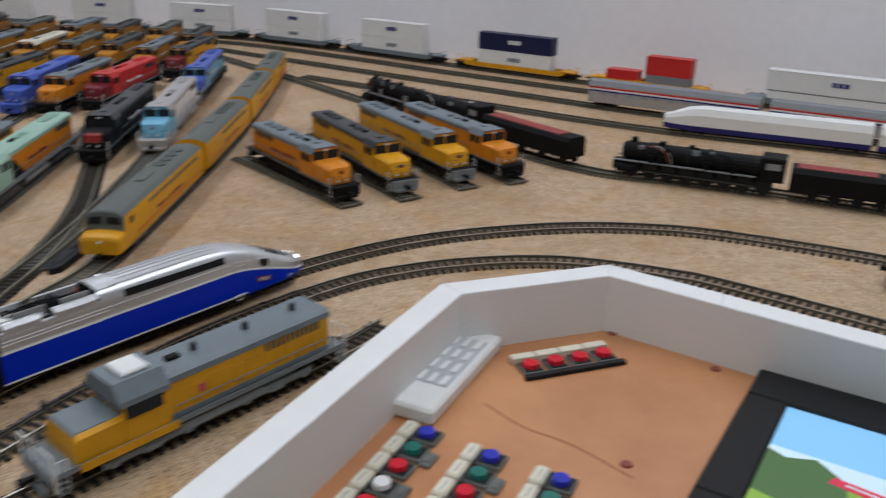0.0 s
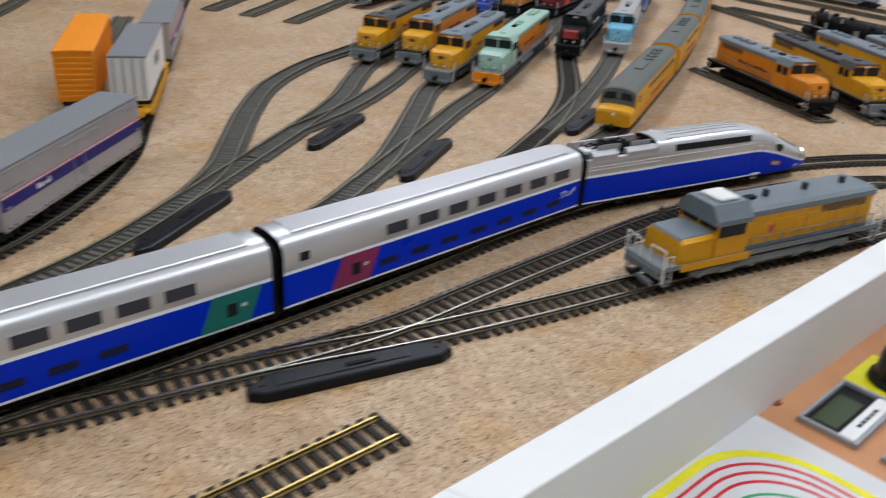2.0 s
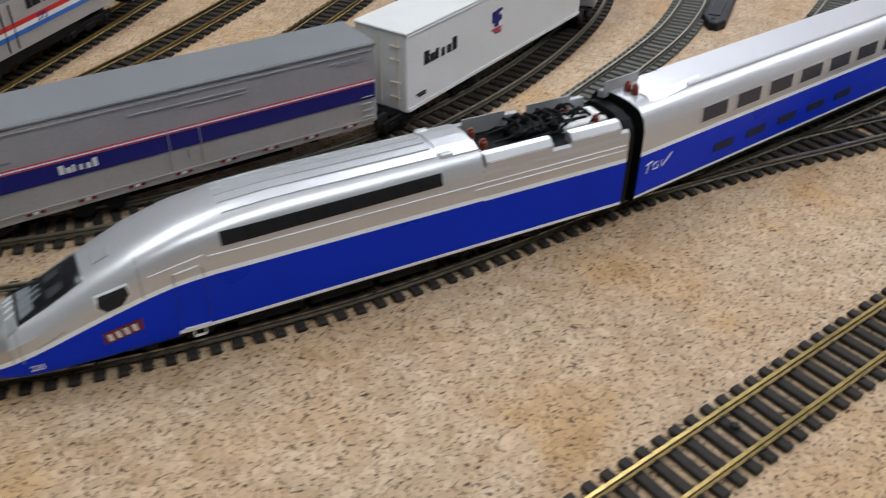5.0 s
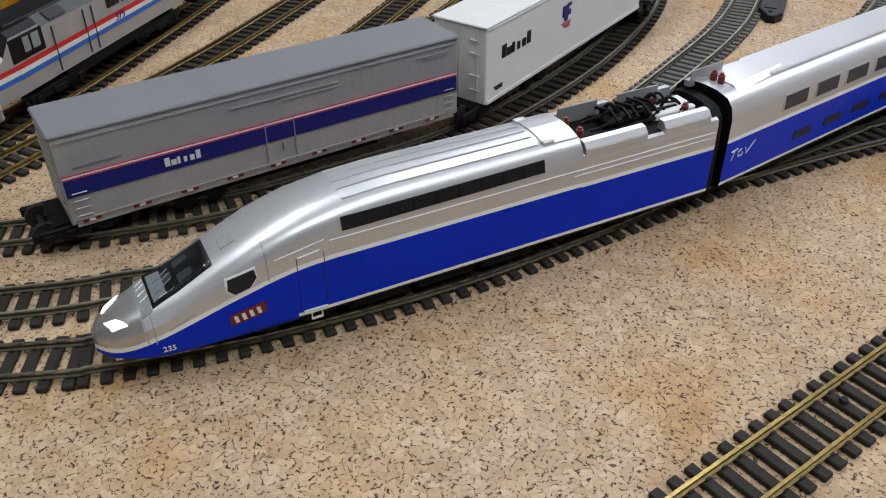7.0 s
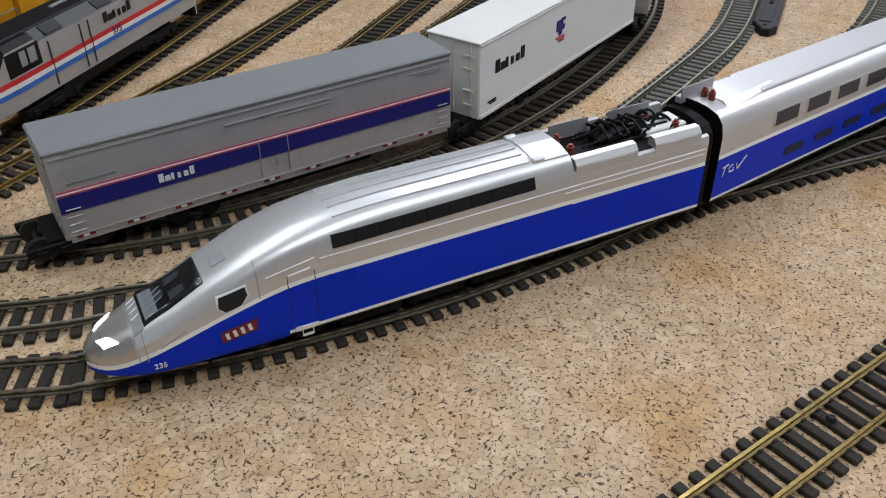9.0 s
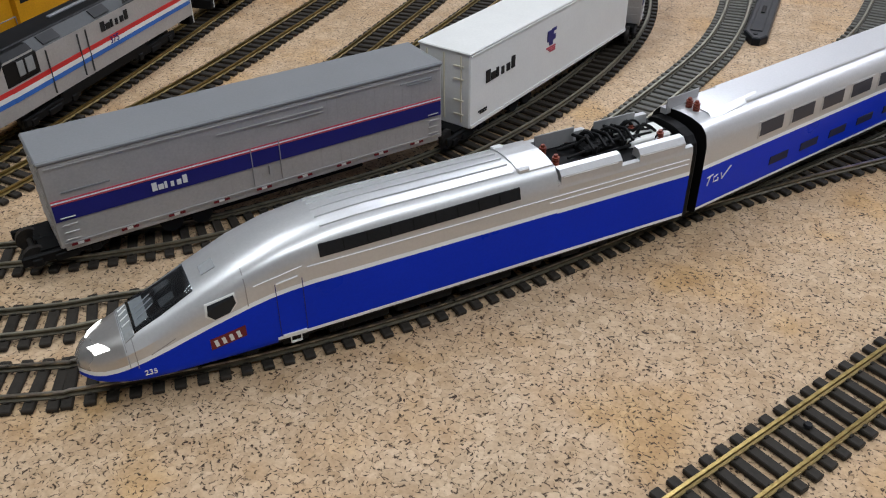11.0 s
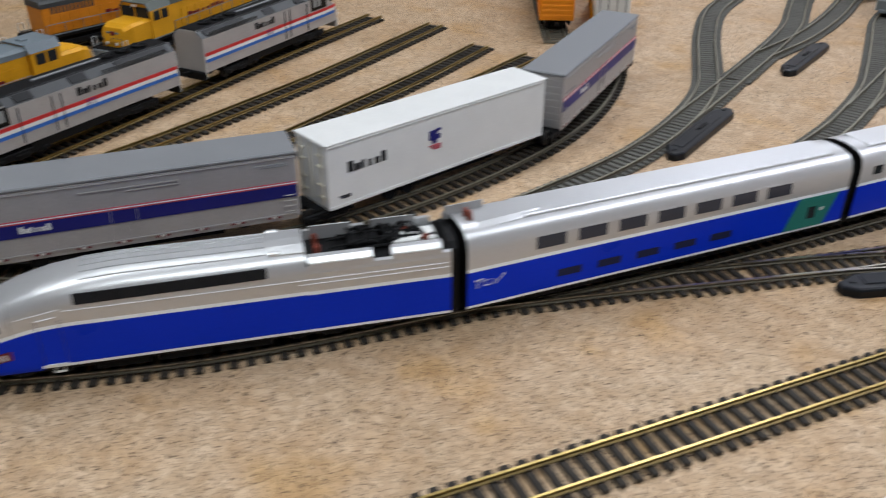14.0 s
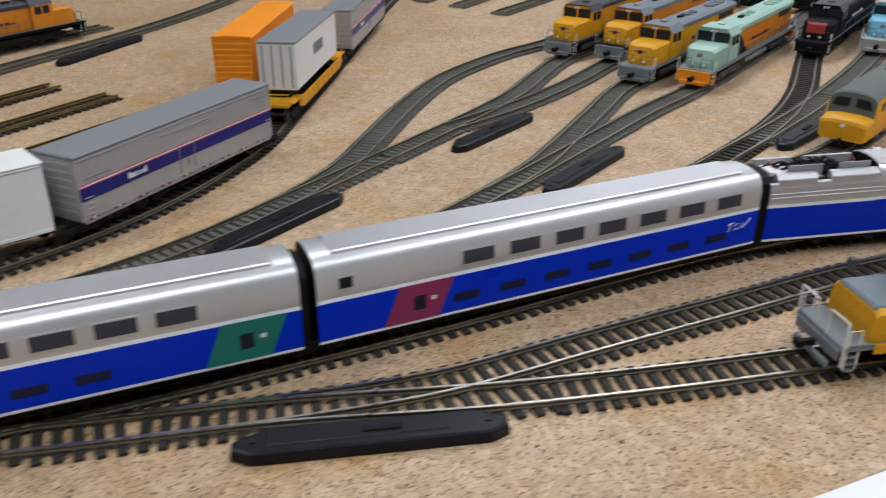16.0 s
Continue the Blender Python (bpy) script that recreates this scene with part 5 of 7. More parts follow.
def hood_diesel(m, L, label, body, roof, nose, sill, wide=True, name="diesel_locomotive", stripe=None, detail=True, cab_roof=None, axles=3, group="diesels", hatch=False, hood=0.0122, deck=False, high=1.0, cab_paint=None, emblem=None):
    """Road switcher: cab, short nose, long narrow hood, walkways, tank and bogies."""
    size = HIGH
    loco = empty(name, m @ Matrix.Scale(size, 4) @ Matrix.Diagonal((1, 1, high, 1)), label, "locomotive", group)
    L = L / size
    h = L / 2
    cab0, cab1 = h - 0.062, h - 0.038
    bm = bmesh.new()
    box(bm, -h + 0.001, h - 0.001, -0.0162, 0.0162, 0.0126, 0.0150, 0.0005)
    box(bm, -h + 0.004, h - 0.004, -0.0110, 0.0110, 0.0095, 0.0126)
    part("walkway", bm, sill, loco)
    hood_z = 0.0405
    bm = bmesh.new()
    box(bm, -h + 0.012, cab0, -hood, hood, 0.0150, hood_z, 0.0008)
    if detail:
        n = int((L - 0.085) / 0.009)
        for s in (-1, 1):
            for k in range(n):
                x = -h + 0.018 + k * 0.009
                box(bm, x, x + 0.0070, s * hood - 0.0003, s * hood + 0.0003, 0.0175, 0.0310)
    part("long_hood", bm, body, loco)
    bm = bmesh.new()
    hr = hood + 0.0004
    ring = [(-hr, hood_z - 0.0035), (-hr, hood_z), (-hr + 0.0024, hood_z + 0.0018), (hr - 0.0024, hood_z + 0.0018), (hr, hood_z), (hr, hood_z - 0.0035)]
    loft(bm, [[(x, y, z) for y, z in ring] for x in (-h + 0.0115, cab0 + 0.0005)])
    bmesh.ops.recalc_face_normals(bm, faces=bm.faces[:])
    part("hood_roof", bm, roof, loco)
    top = hood_z + 0.0016
    for k, x in enumerate((-h + 0.028, -h + 0.041, -h + 0.054, -0.012, 0.002)):
        bm = bmesh.new()
        if deck:
            box(bm, x + 0.02 * k - 0.0014, x + 0.02 * k + 0.0014, -0.0016, 0.0016, top, top + 0.0048, 0.0003)
            part("roof_vent", bm, M_GREYDK, loco)
            continue
        fan(bm, x, 0, top, 0.0056 if k < 3 else 0.0042)
        part("roof_fan", bm, roof, loco)
    bm = bmesh.new()
    box(bm, 0.012, 0.020, -0.0022, 0.0022, top, top + 0.0022, 0.0004)
    part("exhaust_pipe", bm, M_SOOT, loco)
    for x0, x1 in ((-h + 0.020, -h + 0.060),):
        for s in (-1, 1):
            bm = bmesh.new()
            for k in range(12):
                x = x0 + k * (x1 - x0) / 12
                box(bm, x, x + 0.0018, s * hood - 0.0004, s * hood + 0.0005, 0.0315, 0.0368)
            part("radiator_grille", bm, M_GREYDK, loco, "dark radiator grille")
    # cab
    cw = 0.0156
    bm = bmesh.new()
    ring = [(-cw, 0.0150), (-cw, 0.0385), (-cw + 0.0040, 0.0436), (cw - 0.0040, 0.0436), (cw, 0.0385), (cw, 0.0150)]
    loft(bm, [[(x, y, z) for y, z in ring] for x in (cab0, cab1)])
    bmesh.ops.recalc_face_normals(bm, faces=bm.faces[:])
    cab = part("cab", bm, cab_paint or body, loco)
    bm = bmesh.new()
    ring = [(-cw - 0.0004, 0.0382), (-cw + 0.0036, 0.0440), (cw - 0.0036, 0.0440), (cw + 0.0004, 0.0382), (cw - 0.0042, 0.0432), (-cw + 0.0042, 0.0432)]
    loft(bm, [[(x, y, z) for y, z in ring] for x in (cab0 - 0.001, cab1 + 0.001)])
    box(bm, cab0 + 0.004, cab0 + 0.009, -0.003, 0.003, 0.0440, 0.0452, 0.0003)
    bmesh.ops.recalc_face_normals(bm, faces=bm.faces[:])
    part("cab_roof", bm, cab_roof or roof, cab)
    for s in (-1, 1):
        for x in (cab0 + 0.0035, cab0 + 0.0130):
            bm = bmesh.new()
            box(bm, x, x + 0.0075, min(s * cw, s * (cw + 0.0003)), max(s * cw, s * (cw + 0.0003)), 0.0295, 0.0370, 0.0002)
            part("window", bm, M_WINDOW, cab)
        bm = bmesh.new()
        box(bm, cab1 - 0.0001, cab1 + 0.0003, min(s * 0.0008, s * 0.0142), max(s * 0.0008, s * 0.0142), 0.0320, 0.0405, 0.0002)
        part("windshield", bm, M_WINDOW, cab)
    if hatch:
        bm = bmesh.new()
        box(bm, cab0 + 0.004, cab1 - 0.005, -0.0080, 0.0080, 0.0470, 0.0496, 0.0008)
        part("roof_hatch", bm, M_WHITE, cab, "pale hatch on the cab roof")
        bm = bmesh.new()
        ring = [(-cw - 0.0008, 0.0360), (-cw - 0.0008, 0.0392), (-cw + 0.0052, 0.0474), (cw - 0.0052, 0.0474), (cw + 0.0008, 0.0392), (cw + 0.0008, 0.0360)]
        loft(bm, [[(x, y, z) for y, z in ring] for x in (cab0 - 0.001, cab1 + 0.002)])
        bmesh.ops.recalc_face_normals(bm, faces=bm.faces[:])
        part("cab_hood", bm, roof, cab, "grey upper cab")
        for s in (-1, 1):
            bm = bmesh.new()
            box(bm, cab0 + 0.003, cab1 - 0.001, s * (cw + 0.0002) - 0.0004, s * (cw + 0.0002) + 0.0004, 0.0285, 0.0359, 0.0002)
            part("window", bm, M_WINDOW, cab)
    if nose is M_MINT:
        for s in (-1, 1):
            bm = bmesh.new()
            loft(bm, [[(cab0 - 0.034, y, 0.0156), (cab0 - 0.001, y, 0.0156), (cab0 - 0.001, y, 0.0330), (cab0 - 0.012, y, 0.0330)] for y in (s * (hood - 0.0002), s * (hood + 0.0007))])
            bmesh.ops.recalc_face_normals(bm, faces=bm.faces[:])
            part("flash", bm, M_SOOT, loco, "slanted black flash behind the cab")
    # short nose
    nw = 0.0146 if wide else 0.0104
    bm = bmesh.new()
    rings = []
    for x, zt, k in (((cab1, 0.0305, 1.0), (h - 0.0155, 0.0300, 1.0), (h - 0.0138, 0.0285, 0.98), (h - 0.0130, 0.0215, 0.97)) if deck else ((cab1, 0.0322, 1.0), (h - 0.018, 0.0318, 0.97), (h - 0.0110, 0.0296, 0.78), (h - 0.0080, 0.0200, 0.66))):
        rings.append([(x, -nw * k, 0.0150), (x, -nw * k, zt - 0.002), (x, -nw * k * 0.82, zt), (x, nw * k * 0.82, zt), (x, nw * k, zt - 0.002), (x, nw * k, 0.0150)])
    loft(bm, rings)
    bmesh.ops.recalc_face_normals(bm, faces=bm.faces[:])
    snout = part("nose", bm, nose, loco)
    if not deck:
        bm = bmesh.new()
        if nose is M_SOOT:
            loft(bm, [[(x, -0.0085, z - 0.0002), (x, 0.0085, z - 0.0002), (x + 0.0008, 0.0085, z + 0.0004), (x + 0.0008, -0.0085, z + 0.0004)] for x, z in ((h - 0.0086, 0.0210), (h - 0.0104, 0.0285), (h - 0.0125, 0.0304))])
            bmesh.ops.recalc_face_normals(bm, faces=bm.faces[:])
        else:
            box(bm, h - 0.0106, h - 0.0092, -0.0022, 0.0022, 0.0232, 0.0272, 0.0003)
            wing = bmesh.new()
            for s in (-1, 1):
                box(wing, h - 0.0106, h - 0.0094, *sorted((s * 0.0023, s * 0.0062)), 0.0252, 0.0266, 0.0003)
            if nose is M_YELLOW:
                part("nose_wings", wing, M_GREY, snout, "pale wing mark")
            else:
                wing.free()
        part("emblem", bm, emblem or (M_DKRED if nose in (M_YELLOW, M_ORANGE) else M_CARGREY), snout)
        for y in (-0.0050, 0.0050):
            bm = bmesh.new()
            cyl(bm, (h - 0.0098, y, 0.0180), (h - 0.0068, y, 0.0180), 0.0013, n=8)
            part("ditch_light", bm, M_WHITE, snout)
        bm = bmesh.new()
        tube(bm, [(h - 0.004, -0.0140, 0.0140), (h - 0.004, -0.0140, 0.0238), (h - 0.004, -0.0040, 0.0238), (h - 0.004, -0.0040, 0.0140)], 0.0003, 5)
        tube(bm, [(h - 0.004, 0.0140, 0.0140), (h - 0.004, 0.0140, 0.0238), (h - 0.004, 0.0040, 0.0238), (h - 0.004, 0.0040, 0.0140)], 0.0003, 5)
        part("front_railing", bm, M_GREYDK, loco)
    if deck:
        bm = bmesh.new()
        loft(bm, [[(x, -nw * 0.86, z - 0.001), (x, -nw * 0.80, z + 0.0006), (x, nw * 0.80, z + 0.0006), (x, nw * 0.86, z - 0.001)] for x, z in ((cab1, 0.0305), (h - 0.0155, 0.0300), (h - 0.0142, 0.0290))])
        bmesh.ops.recalc_face_normals(bm, faces=bm.faces[:])
        part("nose_deck", bm, roof, loco)
        for s in (-1, 1):
            bm = bmesh.new()
            flank(bm, cab0 - 0.004, h - 0.014, 0.0112, 0.0158, 0.0162, s, 0.0005)
            part("side_skirt", bm, body, loco)
            for x0 in (h - 0.0015, -h + 0.0015):
                bm = bmesh.new()
                tube(bm, [(x0, s * 0.0160, 0.0060), (x0, s * 0.0160, 0.0265)], 0.0005, 6)
                part("stanchion", bm, M_WHITE, loco, "white wire stanchion")
            bm = bmesh.new()
            tube(bm, [(h - 0.0015, s * 0.0160, 0.0265), (h - 0.0015, s * 0.0040, 0.0262), (h - 0.0015, s * 0.0040, 0.0150)], 0.0004, 6)
            part("front_railing", bm, M_WHITE, loco)
            bm = bmesh.new()
            tube(bm, [(-h + 0.0015, s * 0.0160, 0.0265), (-h + 0.0015, s * 0.0040, 0.0262), (-h + 0.0015, s * 0.0040, 0.0150)], 0.0004, 6)
            part("rear_railing", bm, M_WHITE, loco)
            for k in range(3):
                bm = bmesh.new()
                x0 = cab0 - 0.040 - 0.026 * k
                box(bm, x0, x0 + 0.017, *sorted((s * (hood - 0.0004), s * (hood + 0.0004))), 0.0200, 0.0330)
                part("hood_door", bm, body, loco)
    bm = bmesh.new()
    for y in (-0.0016, 0.0016):
        cyl(bm, (cab1 - 0.001, y, 0.0412), (cab1 + 0.0012, y, 0.0412), 0.0011, n=10)
    part("headlight", bm, M_WHITE, loco)
    for s in (-1, 1):
        bm = bmesh.new()
        flank(bm, -h + 0.003, h - 0.003, 0.0152, 0.0160, 0.0158, s, 0.0005)
        part("sill_stripe", bm, stripe or M_TANK, loco)
        if not deck:
            word_bars(loco, -0.010, 0.0235, hood + 0.0004, 0.05, 0.0030, M_DKRED if body in (M_YELLOW, M_ORANGE) else M_WHITE, s, 8)
        else:
            bm = bmesh.new()
            flank(bm, cab0 - 0.022, cab0 - 0.018, 0.0250, 0.0295, hood, s, 0.0006)
            part("shield", bm, M_PINK, loco, "small red and white shield")
            bm = bmesh.new()
            flank(bm, -h + 0.013, cab0 - 0.002, 0.0158, 0.0185, hood, s, 0.0006)
            part("lower_band", bm, roof, loco, "grey band along the hood")
    # tank, steps, pilots
    bm = bmesh.new()
    ring = [(-0.0135, 0.0100), (-0.0145, 0.0060), (-0.0110, 0.0028), (0.0110, 0.0028), (0.0145, 0.0060), (0.0135, 0.0100)]
    loft(bm, [[(x, y, z) for y, z in ring] for x in (-0.030, 0.030)])
    bmesh.ops.recalc_face_normals(bm, faces=bm.faces[:])
    part("fuel_tank", bm, M_TANK if sill is not M_SOOT else M_SOOT, loco)
    for s, x in ((1, h), (-1, -h)):
        bm = bmesh.new()
        box(bm, min(x, x - s * 0.0015), max(x, x - s * 0.0015), -0.0145, 0.0145, *((0.0080, 0.0132) if deck else (0.0045, 0.0142)), 0.0004)
        box(bm, min(x, x + s * 0.002), max(x, x + s * 0.002), -0.0115, 0.0115, 0.0026, 0.0062, 0.0006)
        for t in (-1, 1):
            for k in range(3):
                box(bm, x - s * 0.0055 - 0.002, x - s * 0.0055 + 0.002, t * 0.0150 - 0.0014, t * 0.0150 + 0.0014, 0.0035 + k * 0.0032, 0.0041 + k * 0.0032)
        part("pilot", bm, M_BRIGHTORANGE if nose is M_MINT else M_TANK if nose is M_YELLOW else M_GREYDK if sill is M_TANK else sill, loco)
        bm = bmesh.new()
        for t in (-1, 1):
            tube(bm, [(x - s * 0.008, t * 0.0158, 0.0045), (x - s * 0.008, t * 0.0158, 0.0225), (x - s * 0.003, t * 0.0158, 0.0225), (x - s * 0.003, t * 0.0158, 0.0045)], 0.00035, 5)
            part("grab_iron", bm, M_WHITE, loco, "pale wire grab iron")
            bm = bmesh.new()
        bm.free()
        coupler(loco, x, s)
    handrails(loco, -h + 0.012, cab0 - 0.003, 0.0156, 0.0150, 0.0240, 9, M_GREY)
    gear = M_TANK if deck else M_GREYDK if sill is M_TANK else sill
    truck(loco, h - 0.052, axles, 0.0205 if axles == 3 else 0.030, gear)
    truck(loco, -h + 0.052, axles, 0.0205 if axles == 3 else 0.030, gear)
    return loco


def cab_unit(m, L, label, body, roof, nose, low, name="cab_unit", booster=False, group="diesels", stripe=None):
    """Streamlined full-width unit with a rounded roof and, unless a booster, a sloped nose."""
    size = HIGH
    loco = empty(name, m @ Matrix.Scale(size, 4) @ Matrix.Diagonal((1, 1, 0.80, 1)), label, "locomotive", group)
    L = L / size
    h = L / 2
    prof = [(0.0150, 0.0080), (0.0164, 0.0100), (0.0165, 0.0165), (0.0165, 0.0350), (0.0152, 0.0408), (0.0120, 0.0442), (0.0065, 0.0462), (0.0, 0.0468)]
    xs = [(-h + 0.002, 1, 1), (-h + 0.003, 1, 1)]
    xs += [(h - 0.003, 1, 1)] if booster else [(h - 0.024, 1, 1), (h - 0.0165, 1, 0.985), (h - 0.0150, 1, 0.955), (h - 0.0122, 1, 0.60), (h - 0.0040, 0.985, 0.57), (h - 0.0012, 0.95, 0.53), (h, 0.90, 0.47)]
    secs = []
    for x, kw, kh in xs:
        half = [(y * kw, z if i < 3 else 0.0165 + (z - 0.0165) * (kh - 0.35) / 0.65) for i, (y, z) in enumerate(prof)]
        secs.append([(x, y, z) for y, z in half] + [(x, -y, z) for y, z in reversed(half[:-1])])
    bm = bmesh.new()
    loft(bm, secs, True, True, [2, 1, 1, 1, 0, 0, 0] + [0, 0, 0, 1, 1, 1, 2] + [2])
    bmesh.ops.recalc_face_normals(bm, faces=bm.faces[:])
    for f in bm.faces:
        if len(f.verts) > 4 or (not booster and f.calc_center_median().x > h - 0.0125):
            f.material_index = 1
    ob = part("body", bm, [roof, body, low], loco, smooth=True)
    ob.data.set_sharp_from_angle(angle=radians(24))
    for s in (-1, 1):
        bm = bmesh.new()
        flank(bm, -h + 0.004, h - 0.036, 0.0160, 0.0168, 0.0166, s, 0.0004)
        part("stripe", bm, stripe or M_RED, loco)
        bm = bmesh.new()
        for k in range(int((L - 0.08) / 0.005)):
            x = -h + 0.02 + k * 0.005
            box(bm, x, x + 0.003, s * 0.0161 - 0.0004, s * 0.0161 + 0.0006, 0.0335, 0.0372)
        part("louvre_band", bm, roof, loco)
        word_bars(loco, -0.01, 0.0205, 0.0166, 0.07, 0.0032, M_DKRED, s, 9)
    for k in range(4):
        x = -h + 0.030 + k * 0.016
        bm = bmesh.new()
        fan(bm, x, 0, 0.0462, 0.0055)
        part("roof_fan", bm, roof, loco)
    bm = bmesh.new()
    box(bm, -h + 0.1, -h + 0.13, -0.004, 0.004, 0.0464, 0.0482, 0.0006)
    part("roof_hatch", bm, roof, loco)
    if not booster:
        for s in (-1, 1):
            bm = bmesh.new()
            rows = [[Vector((h - 0.0141, s * 0.0022, 0.0405)), Vector((h - 0.0130, s * 0.0022, 0.0340))], [Vector((h - 0.0141, s * 0.0110, 0.0396)), Vector((h - 0.0130, s * 0.0128, 0.0332))]]
            grid = [[(rows[i][j] + Vector((0.0008, 0, 0.0002)), rows[i][j] - Vector((0.001, 0, 0.001))) for j in (0, 1)] for i in (0, 1)]
            plate(bm, grid)
            part("windshield", bm, M_DARK, loco)
            bm = bmesh.new()
            box(bm, h - 0.030, h - 0.022, s * 0.0162 - 0.0006, s * 0.0162 + 0.0006, 0.0300, 0.0365, 0.0003)
            part("window", bm, M_WINDOW, loco)
        bm = bmesh.new()
        cyl(bm, (h - 0.006, 0, 0.0205), (h + 0.0005, 0, 0.0205), 0.0016, n=12)
        part("headlight", bm, M_WHITE, loco)
    for x in (h, -h):
        coupler(loco, x, 1 if x > 0 else -1)
    bm = bmesh.new()
    box(bm, -0.03, 0.03, -0.0135, 0.0135, 0.0030, 0.0085, 0.0008)
    part("fuel_tank", bm, M_TANK, loco)
    truck(loco, h - 0.055, 3, 0.020, M_TANK)
    truck(loco, -h + 0.055, 3, 0.020, M_TANK)
    return loco


def cowl_diesel(m, L, label):
    """Full-width passenger diesel, silver with red, white and blue stripes."""
    loco = empty("passenger_diesel", m @ Matrix.Scale(1.08, 4), label, "locomotive", "passenger diesels")
    L = L / 1.08
    h, w = L / 2, 0.0148
    bm = bmesh.new()
    ring = [(-w, 0.0095), (-w, 0.0372), (-w + 0.0060, 0.0425), (w - 0.0060, 0.0425), (w, 0.0372), (w, 0.0095)]
    loft(bm, [[(x, y, z) for y, z in ring] for x in (-h + 0.002, h - 0.040)])
    bmesh.ops.recalc_face_normals(bm, faces=bm.faces[:])
    for f in bm.faces:
        if 0.0375 < f.calc_center_median().z < 0.0424:
            f.material_index = 1
    part("body", bm, [M_CARSILVER, M_GREYDK], loco)
    bm = bmesh.new()
    rings = []
    for x, zt, k in ((h - 0.0399, 0.0425, 1.0), (h - 0.0190, 0.0425, 1.0), (h - 0.0130, 0.0345, 0.98), (h - 0.0060, 0.0275, 0.95), (h - 0.001, 0.0250, 0.88), (h, 0.0200, 0.84)):
        rings.append([(x, -w * k, 0.0095), (x, -w * k, zt - 0.003), (x, -w * k * 0.8, zt), (x, w * k * 0.8, zt), (x, w * k, zt - 0.003), (x, w * k, 0.0095)])
    loft(bm, rings)
    bmesh.ops.recalc_face_normals(bm, faces=bm.faces[:])
    for f in bm.faces:
        c = f.calc_center_median()
        if c.z > 0.0330 and c.x < h - 0.0080:
            f.material_index = 1
    cab = part("cab", bm, [M_CARSILVER, M_BLACK], loco)
    bm = bmesh.new()
    box(bm, -h + 0.003, h - 0.0235, -0.0090, 0.0090, 0.0415, 0.0434, 0.0006)
    part("roof", bm, M_BLACK, loco, "black roof deck")
    for x0, x1 in ((-h + 0.008, -h + 0.055), (h - 0.104, h - 0.091), (h - 0.062, h - 0.049)):
        for s in (-1, 1):
            bm = bmesh.new()
            up = Vector((0, s * 0.0004, 0.0005))
            plate(bm, [[(Vector((x, s * y, z)) + up, Vector((x, s * y, z)) - up) for y, z in ((w - 0.0008, 0.0380), (w - 0.0052, 0.0418))] for x in (x0, x1)])
            part("roof_intake", bm, M_BLACK, loco)
    for k in range(3):
        bm = bmesh.new()
        fan(bm, -h + 0.022 + k * 0.015, 0, 0.0434, 0.0058)
        part("roof_fan", bm, M_BLACK, loco)
    bm = bmesh.new()
    box(bm, -0.075 + 0.03, 0.02, -0.0012, 0.0012, 0.0434, 0.0446, 0.0003)
    part("roof_conduit", bm, M_CARGREY, loco)
    for s in (-1, 1):
        for z0, z1, mat in ((0.0226, 0.0252, M_RED), (0.0200, 0.0226, M_WHITE), (0.0174, 0.0200, M_BRBLUE)):
            bm = bmesh.new()
            flank(bm, -h + 0.003, h - 0.020, z0, z1, w, s, 0.0004)
            part("stripe", bm, mat, loco)
            bm = bmesh.new()
            grid = [[(Vector((x, s * (w * k + 0.0004), z)), Vector((x, s * (w * k - 0.0006), z))) for z in (z0, z1)] for x, k in ((h - 0.020, 0.985), (h - 0.006, 0.94), (h - 0.001, 0.84))]
            plate(bm, grid)
            part("nose_stripe", bm, mat, cab)
        bm = bmesh.new()
        box(bm, h - 0.0415, h - 0.0180, s * w - 0.0003, s * w + 0.0003, 0.0262, 0.0384, 0.0001)
        part("cab_band", bm, M_BLACK, cab, "black panel round the cab windows")
        for x0, x1 in ((h - 0.0385, h - 0.0330), (h - 0.0315, h - 0.0270)):
            bm = bmesh.new()
            box(bm, x0 - 0.0006, x1 + 0.0006, s * w - 0.0005, s * w + 0.0005, 0.0285, 0.0378, 0.0002)
            part("window_frame", bm, M_BLACK, cab)
            bm = bmesh.new()
            box(bm, x0, x1, s * w - 0.0007, s * w + 0.0007, 0.0292, 0.0370, 0.0002)
            part("window", bm, M_CABTRIM, cab, "grey cab side window")
        bm = bmesh.new()
        grid = [[(Vector((x, s * y, z)) + Vector((0.0006, 0, 0.0004)), Vector((x, s * y, z)) - Vector((0.0006, 0, 0.0004))) for x, z in ((h - 0.0182, 0.0415), (h - 0.0128, 0.0343), (h - 0.0072, 0.0288))] for y in (0.0002, 0.0138)]
        plate(bm, grid)
        part("windshield", bm, M_WINDOW, cab)
        for x in (0.012, 0.019, 0.062 - 0.018):
            bm = bmesh.new()
            box(bm, x - 0.0002, x + 0.0002, s * w - 0.0008, s * w + 0.0008, 0.0110, 0.0355)
            part("door_post", bm, M_GREYDK, loco)
        bm = bmesh.new()
        for k in range(26):
            x = -h + 0.012 + k * 0.0022
            box(bm, x, x + 0.0012, s * w - 0.0003, s * w + 0.0003, 0.0385, 0.0410)
        part("grille", bm, M_GREYDK, loco)
        k = 1 if s < 0 else -1
        word_bars(loco, -0.014, 0.0292, w, 0.026, 0.0056, M_DARK, s)
        rot = Matrix.Rotation(radians(90), 4, "X") if s < 0 else Matrix.Rotation(radians(180), 4, "Z") @ Matrix.Rotation(radians(90), 4, "X")
        lettering("road_number", "375", 0.0058, Matrix.Translation((-0.010, s * (w + 0.0005), 0.0222)) @ rot, M_NAVY, loco)
    bm = bmesh.new()
